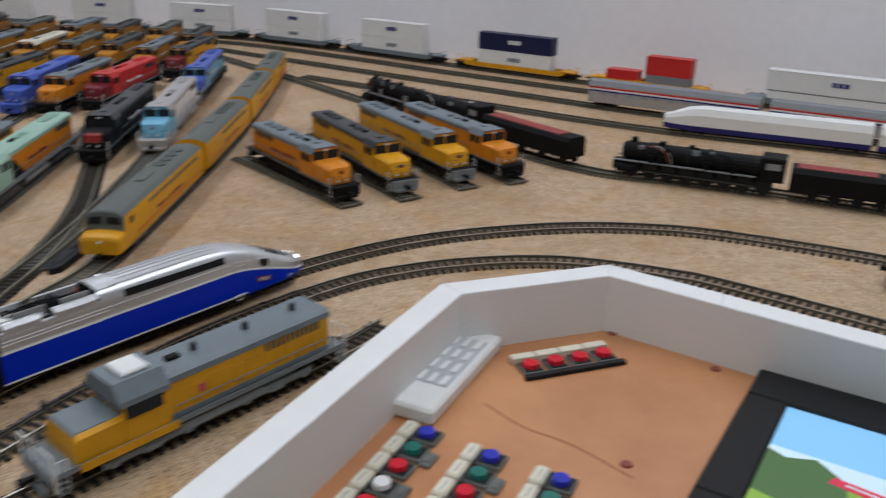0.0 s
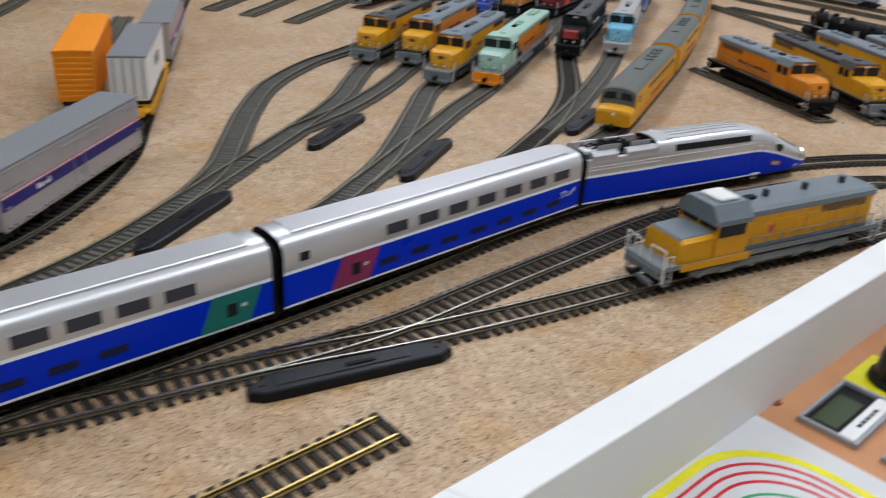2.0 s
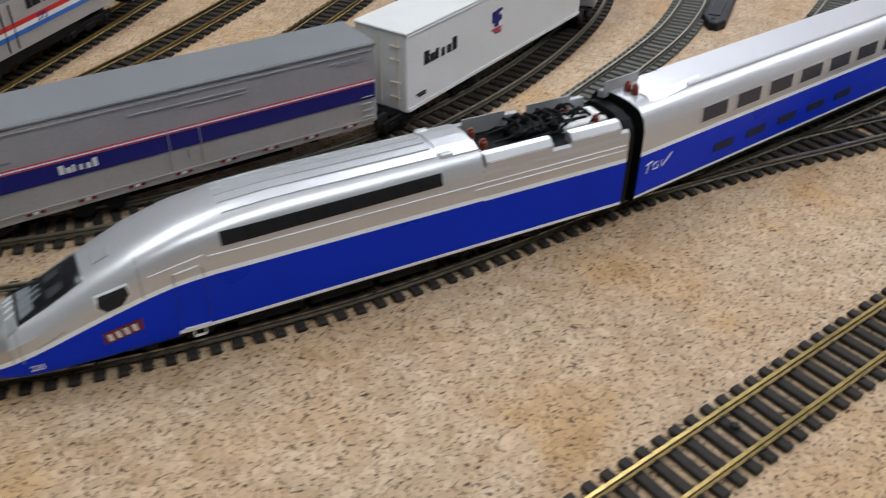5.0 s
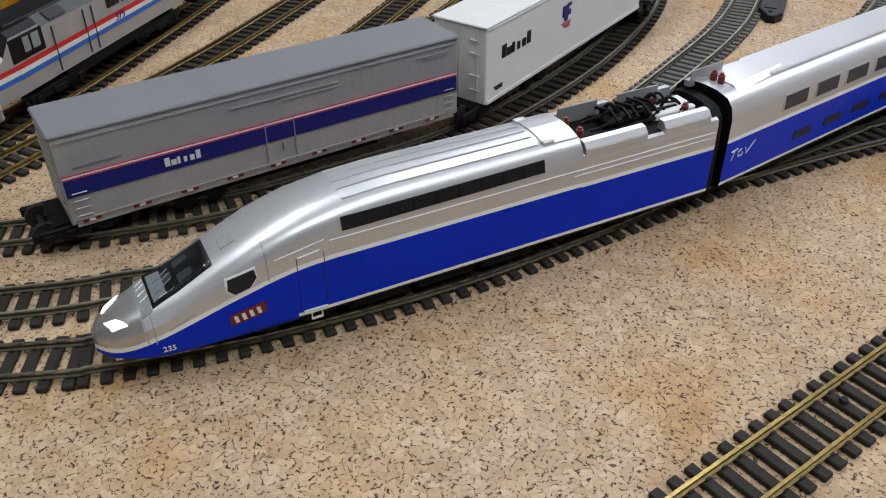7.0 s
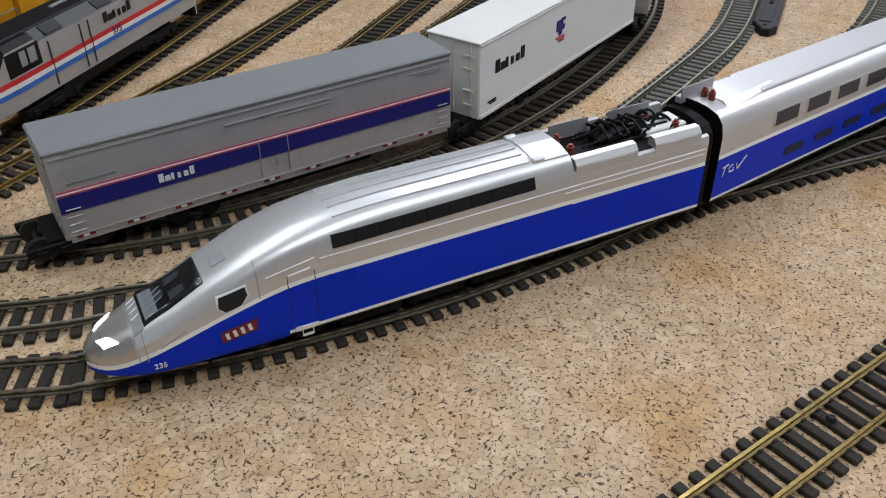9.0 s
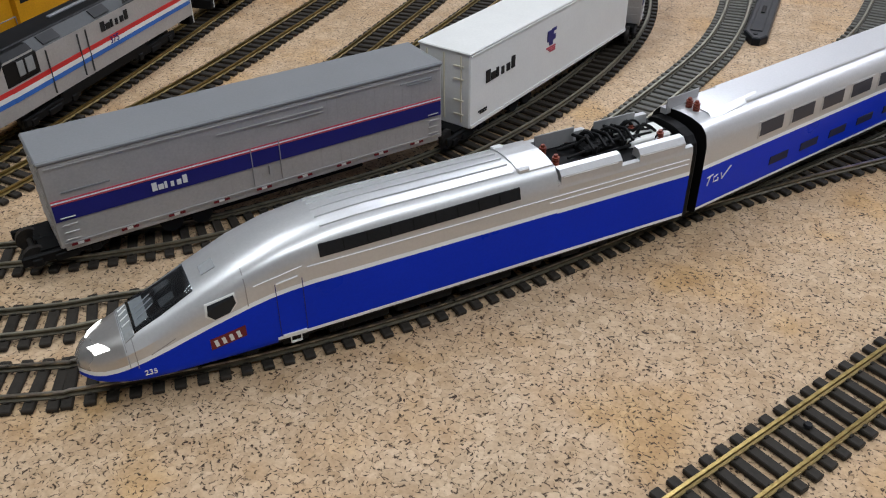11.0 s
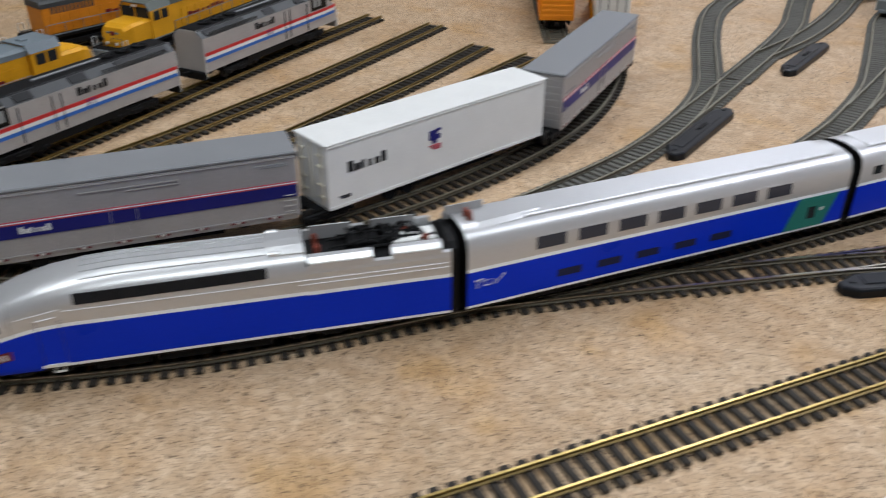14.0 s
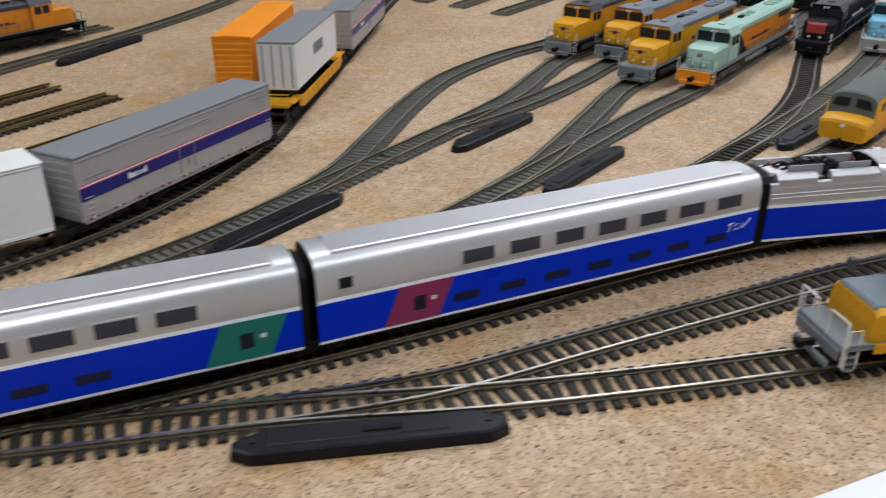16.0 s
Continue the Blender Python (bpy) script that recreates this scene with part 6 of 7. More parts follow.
    box(bm, -0.040, 0.040, -0.0140, 0.0140, 0.0028, 0.0092, 0.0010)
    part("fuel_tank", bm, M_SOOT, loco)
    for s, x in ((1, h), (-1, -h)):
        bm = bmesh.new()
        box(bm, min(x, x - s * 0.004), max(x, x - s * 0.004), -0.0140, 0.0140, 0.0025, 0.0098, 0.0008)
        part("pilot", bm, M_CARSILVER if s > 0 else M_SOOT, loco)
        coupler(loco, x, s)
        for t in (-1, 1):
            bm = bmesh.new()
            tube(bm, [(x - s * 0.002, t * 0.0150, 0.004), (x - s * 0.002, t * 0.0150, 0.020)], 0.0003, 5)
            part("grab_iron", bm, M_WHITE, loco)
    lift = Matrix.Translation((0, 0, 0.0030)) @ Matrix.Diagonal((1, 1, 0.96, 1))
    for piece in list(loco.children) + list(cab.children):
        piece.data.transform(lift)
    truck(loco, h - 0.045, 2, 0.032)
    truck(loco, -h + 0.045, 2, 0.032)
    return loco


m, L = between((-0.9013, -0.0928), (-0.9368, 0.1029))
f_one = cowl_diesel(m, L, "silver passenger diesel with red, white and blue stripes and black roof")
m, L2 = between((-0.9868, 0.3231), (-0.9451, 0.1320))
copy_thing(f_one, m)

# yellow diesel on the spur beside the fascia
m, L = between((-0.2564, 0.3808), (-0.1219, 0.5381))
hood_diesel(m, L, "armour yellow diesel with grey roof and pale hatch", M_YELLOW, M_GREY, M_YELLOW, M_TANK, True, hatch=True, hood=0.0136, deck=True, high=0.95)

YARD = [
    ((-0.675, 0.811), (-0.697, 1.062), M_YELLOW, M_GREYDK, M_YELLOW, M_GREYDK, True, "yellow diesel with charcoal roof on a yard track"),
    ((-0.622, 0.830), (-0.642, 1.095), M_ORANGE, M_GREY, M_YELLOW, M_SOOT, True, "yellow-orange diesel with grey roof on a yard track"),
    ((-0.557, 0.764), (-0.571, 1.012), M_YELLOW, M_GREY, M_YELLOW, M_TANK, True, "yellow diesel with blue-grey roof on a yard track"),
    ((-0.506, 0.788), (-0.525, 1.066), M_ORANGE, M_MINT, M_MINT, M_TANK, True, "orange diesel with pale green cab and roof"),
    ((-0.463, 0.990), (-0.485, 1.265), M_SOOT, M_GREYDK, M_SOOT, M_SOOT, True, "black diesel with a red nose emblem on a yard track"),
    ((-0.410, 1.048), (-0.440, 1.325), M_WHITE, M_CARSILVER, M_LTBLUE, M_CARSILVER, True, "silver diesel with a light blue nose"),
    ((-0.442, 1.342), (-0.466, 1.600), M_LTBLUE, M_MIDBLUE, M_MIDBLUE, M_SOOT, True, "blue diesel coupled behind a silver one"),
    ((-0.862, 1.162), (-0.868, 1.405), M_YELLOW, M_GREYDK, M_YELLOW, M_SOOT, True, "yellow diesel with charcoal roof in the back row"),
    ((-0.812, 1.245), (-0.810, 1.488), M_YELLOW, M_GREYGREEN, M_YELLOW, M_SOOT, True, "yellow diesel with grey-green roof in the back row"),
    ((-0.762, 1.285), (-0.754, 1.528), M_YELLOW, M_GREYDK, M_YELLOW, M_SOOT, True, "yellow diesel with dark roof in the back row"),
    ((-0.674, 1.228), (-0.684, 1.490), M_MIDBLUE, M_MIDBLUE, M_MIDBLUE, M_MIDBLUE, True, "bright blue diesel in the back row"),
    ((-0.628, 1.236), (-0.623, 1.478), M_ORANGE, M_GREY, M_ORANGE, M_SOOT, True, "orange diesel with grey roof in the back row"),
    ((-0.571, 1.262), (-0.555, 1.505), M_RED, M_RED, M_DKRED, M_SOOT, True, "red diesel with maroon nose in the back row"),
    ((-0.533, 1.535), (-0.524, 1.770), M_YELLOW, M_GREYDK, M_DKRED, M_SOOT, True, "yellow diesel with dark roof behind a red one"),
]
for front, rear, body, roof, nose, sill, wide, label in YARD:
    m, L = between(front, rear)
    hood_diesel(m, L, label, body, roof, nose, sill, wide, cab_paint=nose if nose in (M_MINT, M_LTBLUE) else None, emblem=M_REDNOSE if nose is M_SOOT else None)
for k, (x, y, roof) in enumerate(((-1.096, 1.546, M_GREYGREEN), (-1.001, 1.565, M_GREYGREEN), (-0.909, 1.570, M_GREY), (-0.819, 1.560, M_CREAM), (-0.748, 1.566, M_GREYGREEN), (-0.669, 1.572, M_GREYDK), (-1.183, 1.417, M_GREYGREEN), (-1.058, 1.805, M_GREYDK), (-0.949, 1.805, M_GREYGREEN), (-0.843, 1.805, M_GREY), (-0.747, 1.792, M_GREYDK), (-0.653, 1.794, M_GREYGREEN), (-0.562, 1.713, M_GREYDK), (-0.592, 1.534, M_GREY), (-1.104, 1.315, M_GREYDK), (-1.007, 1.322, M_GREY), (-0.908, 1.344, M_GREYGREEN))):
    m, L = between((x, y), (x - 0.006, y + 0.225))
    hood_diesel(m, L, "orange-yellow diesel with %s roof in the far row" % ("cream" if roof is M_CREAM else "grey"), M_AMBER, roof, M_AMBER, M_SOOT, True, detail=False)

# long yellow turbine set, unit behind unit
for k, (front, rear) in enumerate((((-0.3404, 0.6924), (-0.3348, 0.9423)), ((-0.3342, 0.9554), (-0.3348, 1.1880)), ((-0.3352, 1.1999), (-0.3459, 1.4221)), ((-0.3467, 1.4336), (-0.3599, 1.6262)))):
    m, L = between(front, rear)
    cab_unit(m, L, "armour yellow %s with grey-green roof" % ("turbine locomotive" if k == 0 else "booster unit"), M_YELLOW, M_GREYGREEN, M_YELLOW, M_TANK, "turbine_unit", k > 0, "turbine set")

# fan of units on short tracks
for front, rear, body, roof, low, label in (
        ((-0.1463, 0.8789), (-0.2740, 1.0428), M_ORANGE, M_GREY, M_DKRED, "orange diesel with light grey roof on a short track"),
        ((-0.0848, 0.9075), (-0.2095, 1.1125), M_YELLOW, M_GREYDK, M_YELLOW, "yellow diesel with black roof on a short track"),
        ((-0.0191, 0.9551), (-0.1552, 1.1767), M_YELLOW, M_GREY, M_YELLOW, "yellow diesel with grey roof on a short track"),
        ((0.0403, 0.9773), (-0.0936, 1.1824), M_ORANGE, M_GREY, M_YELLOW, "orange-yellow diesel with grey roof on a short track")):
    m, L = between(front, rear)
    hood_diesel(m, L, label, body, roof, body, M_SOOT, True, hood=0.0125)

# yellow diesels on the tracks beyond the passenger diesels
for front, rear, body, roof, label in (
        ((-1.0228, 0.0860), (-0.9813, -0.1329), M_YELLOW, M_GREY, "yellow diesel with grey roof and dark cab"),
        ((-1.0418, 0.1083), (-1.1054, 0.3293), M_YELLOW, M_GREYGREEN, "yellow diesel with grey-green roof on a storage track"),
        ((-1.1377, 0.0565), (-1.1144, -0.1722), M_ORANGE, M_GREYGREEN, "orange diesel with grey roof on a storage track"),
        ((-1.1429, 0.3158), (-1.1367, 0.0804), M_ORANGE, M_GREYDK, "orange diesel with dark roof on a storage track"),
        ((-1.2007, 0.5420), (-1.1659, 0.3305), M_ORANGE, M_GREYDK, "orange diesel with dark running gear at a track end")):
    m, L = between(front, rear)
    hood_diesel(m, L, label, body, roof, body, M_SOOT, True)

# yellow diesel standing between the curves beyond the control panel
m, L = between((0.3536, 0.6987), (0.5269, 0.5861))
hood_diesel(m, L, "amber diesel with grey roof beyond the control panel", M_YELLOW, M_GREYDK, M_YELLOW, M_SOOT, True, hood=0.0125)


# ---------------------------------------------------------------- switch machines beside the turnouts
def switch_machine(a, b, width=0.017, label="long black plastic switch machine beside a turnout"):
    m, L = between(a, b, 0.0)
    sm = empty("switch_machine", m, label, "switch machine", "switch machines")
    h, w = L / 2, width / 2
    poly = [(-h, -w * 0.15), (-h + 0.014, -w), (h - 0.014, -w), (h, -w * 0.15), (h, w * 0.5), (h - 0.008, w), (-h + 0.008, w), (-h, w * 0.5)]
    bm = bmesh.new()
    prism(bm, poly, 0.0, 0.0056)
    bmesh.ops.bevel(bm, geom=[e for e in bm.edges if e.verts[0].co.z > 0.005 and e.verts[1].co.z > 0.005], offset=0.0016, segments=2, affect="EDGES", profile=0.5)
    part("case", bm, M_MOTOR, sm)
    bm = bmesh.new()
    box(bm, -h * 0.55, h * 0.75, -w * 0.55, w * 0.45, 0.0054, 0.0062, 0.0004)
    part("cover", bm, M_MOTOR, sm)
    bm = bmesh.new()
    box(bm, -0.012, 0.004, -w * 0.2, w * 0.15, 0.0060, 0.0070, 0.0003)
    part("lever_slot", bm, M_SOOT, sm)
    for x in (-h + 0.008, h - 0.008):
        bm = bmesh.new()
        cyl(bm, (x, 0, 0.0054), (x, 0, 0.0061), 0.0016, n=10)
        part("screw", bm, M_DARK, sm)


for a, b in (((-0.4112, 0.1690), (-0.3372, 0.2535)), ((-0.5079, 0.1873), (-0.4641, 0.2806)), ((-0.5626, 0.2669), (-0.5713, 0.3816)), ((-0.5725, 0.5050), (-0.5782, 0.6180)), ((-0.4680, 0.4760), (-0.4735, 0.5900)), ((-0.3788, 0.6735), (-0.3723, 0.7725)), ((-1.0744, 0.4456), (-1.1278, 0.5803))):
    switch_machine(a, b)


# ---------------------------------------------------------------- containers and well cars
def container(m, L, label, side, roof, w=0.0140, hgt=0.0333, mark=None, scale=1.0, ribs=True):
    c = empty("container", m @ Matrix.Scale(scale, 4), label, "container", "containers")
    h = L / 2 / scale
    bm = bmesh.new()
    box(bm, -h, h, -w, w, 0.0, hgt, 0.0004)
    part("shell", bm, side, c)
    for x in (-h, h):
        for k in range(6 if ribs else 0):
            bm = bmesh.new()
            z = 0.003 + k * (hgt - 0.006) / 6
            box(bm, x - 0.0006, x + 0.0006, -w + 0.001, w - 0.001, z, z + (hgt - 0.006) / 12)
            part("end_rib", bm, side, c)
        for k in range(0 if ribs else 4):
            bm = bmesh.new()
            y = (-0.75 + 0.5 * k) * w
            box(bm, x - 0.0007, x + 0.0007, y - 0.0004, y + 0.0004, 0.002, hgt - 0.002)
            part("lock_rod", bm, M_CARGREY, c)
    bm = bmesh.new()
    box(bm, -h - 0.0004, h + 0.0004, -w - 0.0004, w + 0.0004, hgt - 0.0010, hgt + 0.0008, 0.0004)
    part("roof", bm, roof, c)
    if mark:
        for s in (-1, 1):
            bm = bmesh.new()
            for k in range(3):
                flank(bm, -0.014 + k * 0.0095, -0.014 + k * 0.0095 + 0.0075, hgt * 0.45, hgt * 0.68, w, s, 0.0007)
            part("mark", bm, mark, c)
    return c


def well_car(m, L, label, paint_mat, scale=1.0):
    c = empty("well_car", m @ Matrix.Scale(scale, 4), label, "freight car", "well cars")
    h = L / 2 / scale
    for s in (-1, 1):
        bm = bmesh.new()
        ring = [(s * 0.0150, 0.0060), (s * 0.0165, 0.0060), (s * 0.0165, 0.0150), (s * 0.0150, 0.0150)]
        loft(bm, [[(x, y, z + lift) for y, z in ring] for x, lift in ((-h + 0.022, 0.003), (-h + 0.034, 0.0), (h - 0.034, 0.0), (h - 0.022, 0.003))])
        for k in range(7):
            x = -h + 0.045 + k * (2 * h - 0.09) / 6
            box(bm, x - 0.0008, x + 0.0008, s * 0.0165 - 0.0006, s * 0.0165 + 0.0006, 0.0065, 0.0145)
        bmesh.ops.recalc_face_normals(bm, faces=bm.faces[:])
        part("side_beam", bm, paint_mat, c)
    bm = bmesh.new()
    box(bm, -h + 0.034, h - 0.034, -0.0150, 0.0150, 0.0060, 0.0072)
    part("well_floor", bm, M_SOOT, c)
    for s in (-1, 1):
        bm = bmesh.new()
        x0, x1 = sorted((s * (h - 0.036), s * (h - 0.002)))
        box(bm, x0, x1, -0.0120, 0.0120, 0.0120, 0.0150, 0.0006)
        box(bm, x0 + 0.004, x1 - 0.004, -0.0160, 0.0160, 0.0150, 0.0158)
        part("end_platform", bm, paint_mat, c)
        bm = bmesh.new()
        tube(bm, [(s * (h - 0.003), -0.012, 0.0150), (s * (h - 0.003), -0.012, 0.0230), (s * (h - 0.003), 0.012, 0.0230), (s * (h - 0.003), 0.012, 0.0150)], 0.0005, 6)
        part("end_rail", bm, paint_mat, c)
        truck(c, s * (h - 0.018), 2, 0.022)
        coupler(c, s * h, s)
    return c


# yellow spine car with a white trailer, and an orange box car, behind the express cars
m, L = between((-0.7253, 0.4550), (-0.8383, 0.6263))
well_car(m, L, "yellow spine car carrying a white container", M_YELLOW, 1.04)
trailer = container(m @ pose(0.010, 0, 0.0235), 0.146, "white trailer body with a grey roof raised over a yellow car", M_WHITE, M_CARGREY, 0.0145, 0.0350, M_GREY, scale=1.14, ribs=False)
bm = bmesh.new()
box(bm, -0.058, -0.040, -0.0100, 0.0100, -0.0140, 0.0002, 0.0006)
for x in (-0.055, -0.043):
    for y in (-0.0115, 0.0115):
        cyl(bm, (x, y - 0.0016, -0.0094), (x, y + 0.0016, -0.0094), 0.0044, n=14)
part("wheel_set", bm, M_SOOT, trailer, "black trailer wheels and axle frame")
bm = bmesh.new()
box(bm, 0.052, 0.062, -0.0080, 0.0080, -0.0063, 0.0002, 0.0005)
part("hitch", bm, M_SOOT, trailer, "black hitch stand")
m, L = between((-0.8573, 0.6552), (-0.9692, 0.8235))
express_car(m, L, "silver grey car coupled behind the spine car", True)
m, L = between((-0.8024, 0.4755), (-0.9100, 0.6188))
car = empty("box_car", m @ Matrix.Scale(1.07, 4), "bright orange box car with ribbed ends", "box car")
L = L / 1.07
h = L / 2
bm = bmesh.new()
box(bm, -h, h, -0.0165, 0.0165, 0.0105, 0.0545, 0.0006)
for s in (-1, 1):
    for k in range(18):
        x = -h + 0.004 + k * (L - 0.008) / 18
        part("side_rib", quick((x, x + 0.0022, s * 0.0165 - 0.0004, s * 0.0165 + 0.0004, 0.012, 0.053)), M_BRIGHTORANGE, car)
part("body", bm, M_BRIGHTORANGE, car)
for x in (-h, h):
    for k in range(8):
        bm = bmesh.new()
        box(bm, x - 0.0004, x + 0.0004, -0.0150, 0.0150, 0.0135 + k * 0.0048, 0.0160 + k * 0.0048, 0.0002)
        part("end_rib", bm, M_BRIGHTORANGE, car)
bm = bmesh.new()
ring = [(-0.0172, 0.0540), (-0.0160, 0.0553), (0.0, 0.0560), (0.0160, 0.0553), (0.0172, 0.0540), (0.0, 0.0535)]
loft(bm, [[(x, y, z) for y, z in ring] for x in (-h - 0.0008, h + 0.0008)])
bmesh.ops.recalc_face_normals(bm, faces=bm.faces[:])
part("roof", bm, M_BRIGHTORANGE, car)
truck(car, h - 0.026, 2, 0.022), truck(car, -h + 0.026, 2, 0.022)
bm = bmesh.new()
box(bm, -h + 0.01, h - 0.01, -0.010, 0.010, 0.0072, 0.0106)
part("underframe", bm, M_SOOT, car)
coupler(car, h, 1), coupler(car, -h, -1)

# double-stack train and strings of stock along the back wall
WALL_SCALE = 0.97
def at_x(pts, x):
    return min(spline(pts, 0.002), key=lambda p: abs(p.x - x))


for x0, x1, paint_mat, lower, upper, label in (
        (-1.295, -1.046, M_GREY, M_WHITE, M_WHITE, "grey well car with stacked white containers"), (-1.011, -0.774, M_GREY, M_WHITE, M_WHITE, "grey well car with stacked white containers"),
        (-0.745, -0.514, M_GREY, M_WHITE, M_WHITE, "grey well car with stacked white containers"), (-0.490, -0.282, M_GREY, M_WHITE, M_WHITE, "grey well car with stacked white containers"),
        (-0.259, -0.044, M_GREY, M_WHITE, M_WHITE, "grey well car with stacked white containers"), (-0.013, 0.213, M_YELLOW, M_WHITE, M_DEEPNAVY, "yellow well car with a navy container on a white one")):
    m, L = between(tuple(at_x(MAIN_OUT, x0)), tuple(at_x(MAIN_OUT, x1)))
    well_car(m, L, label, paint_mat, WALL_SCALE)
    cl = 0.160
    z = 0.0074 * WALL_SCALE
    container(m @ pose(0, 0, z), cl, "white container in a well car", lower, lower, mark=M_GREY, scale=WALL_SCALE)
    container(m @ pose(0, 0, z + 0.0345 * WALL_SCALE), cl, "%s container stacked on another" % ("navy" if upper is M_DEEPNAVY else "white"), upper, upper, mark=M_WHITE if upper is M_DEEPNAVY else M_NAVY, scale=WALL_SCALE)
for x0, x1, high, side, label in ((0.265, 0.317, 1, M_RED, "low red container on the wall track"), (0.328, 0.398, 2, M_RED, "bright red container on the wall track"), (0.511, 0.706, 2, M_WHITE, "white container on the wall track")):
    m, L = between(tuple(at_x(MAIN_OUT, x0)), tuple(at_x(MAIN_OUT, x1)))
    well_car(m, L + 0.07, "yellow well car at the wall", M_YELLOW if side is M_RED else M_GREY, WALL_SCALE)
    container(m @ pose(0, 0, (0.0074 if high == 1 else 0.0300) * WALL_SCALE), L, label, side, side, mark=M_NAVY if side is M_WHITE else None, scale=WALL_SCALE, hgt=0.0333 if high == 2 else 0.0250)
    if high == 2:
        container(m @ pose(0, 0, 0.0074 * WALL_SCALE), L * 0.98, "plain container under another", M_WHITE if side is M_WHITE else M_CARGREY, M_CARGREY, hgt=0.0215, scale=WALL_SCALE)


def passenger_car(m, L, label, scale=WALL_SCALE):
    """Fluted silver coach with a red, white and blue band under a grey roof."""
    c = empty("passenger_car", m @ Matrix.Scale(scale, 4), label, "railway coach", "passenger cars")
    h = L / 2 / scale
    ring = [(0.0160, 0.0080), (0.0165, 0.0370), (0.0130, 0.0435), (0.0, 0.0460), (-0.0130, 0.0435), (-0.0165, 0.0370), (-0.0160, 0.0080)]
    bm = bmesh.new()
    loft(bm, [[(x, y, z) for y, z in ring] for x in (-h, h)], True, True, [0, 1, 1, 1, 1, 0, 0])
    bmesh.ops.recalc_face_normals(bm, faces=bm.faces[:])
    part("body", bm, [M_CARSILVER, M_CARGREY], c)
    for s in (-1, 1):
        for z0, z1, mat in ((0.0318, 0.0345, M_RED), (0.0292, 0.0318, M_WHITE), (0.0268, 0.0292, M_NAVY)):
            bm = bmesh.new()
            flank(bm, -h + 0.001, h - 0.001, z0, z1, 0.0164, s, 0.0004)
            part("stripe", bm, mat, c)
        for k in range(11):
            x = -h + 0.02 + k * (2 * h - 0.04) / 10.5
            bm = bmesh.new()
            flank(bm, x, x + 0.0085, 0.0225, 0.0262, 0.0164, s, 0.0006)
            part("window", bm, M_GREYFRAME, c)
    for x in (-h + 0.03, h - 0.03):
        truck(c, x, 2, 0.026)
    return c


for x0, x1 in ((0.203, 0.442), (0.455, 0.684), (0.699, 0.918)):
    m, L = between(tuple(at_x(MAIN_3, x0)), tuple(at_x(MAIN_3, x1)))
    passenger_car(m, L, "silver passenger car with red, white and blue band")

for k, (x0, x1) in enumerate(((0.284, 0.545), (0.553, 0.782))):
    m, L = between(tuple(at_x(MAIN_4, x0)), tuple(at_x(MAIN_4, x1)))
    c = empty("railcar", m @ Matrix.Scale(WALL_SCALE, 4), "white %s with dark blue skirt" % ("streamlined end car" if k == 0 else "trailer car"), "railway coach", "white trainset")
    h = L / 2 / WALL_SCALE
    prof = [(0.0150, 0.0060), (0.0164, 0.0140), (0.0164, 0.0300), (0.0125, 0.0400), (0.0, 0.0430)]
    bm = bmesh.new()
    secs = []
    for x, kw, kh in ([(h, 0.35, 0.42), (h - 0.012, 0.75, 0.55), (h - 0.035, 0.97, 0.88), (h - 0.055, 1, 1)] if k == 0 else [(h, 1, 1)]) + [(-h, 1, 1)]:
        half = [(y * kw, z if z < 0.015 else 0.0140 + (z - 0.0140) * kh) for y, z in prof]
        secs.append([(x, y, z) for y, z in half] + [(x, -y, z) for y, z in reversed(half[:-1])])
    loft(bm, secs, True, True, [1, 0, 0, 0, 0, 0, 0, 1, 1])
    bmesh.ops.recalc_face_normals(bm, faces=bm.faces[:])
    part("body", bm, [M_WHITE, M_NAVY], c)
    for x in (-h + 0.03, h - 0.045):
        truck(c, x, 2, 0.026)


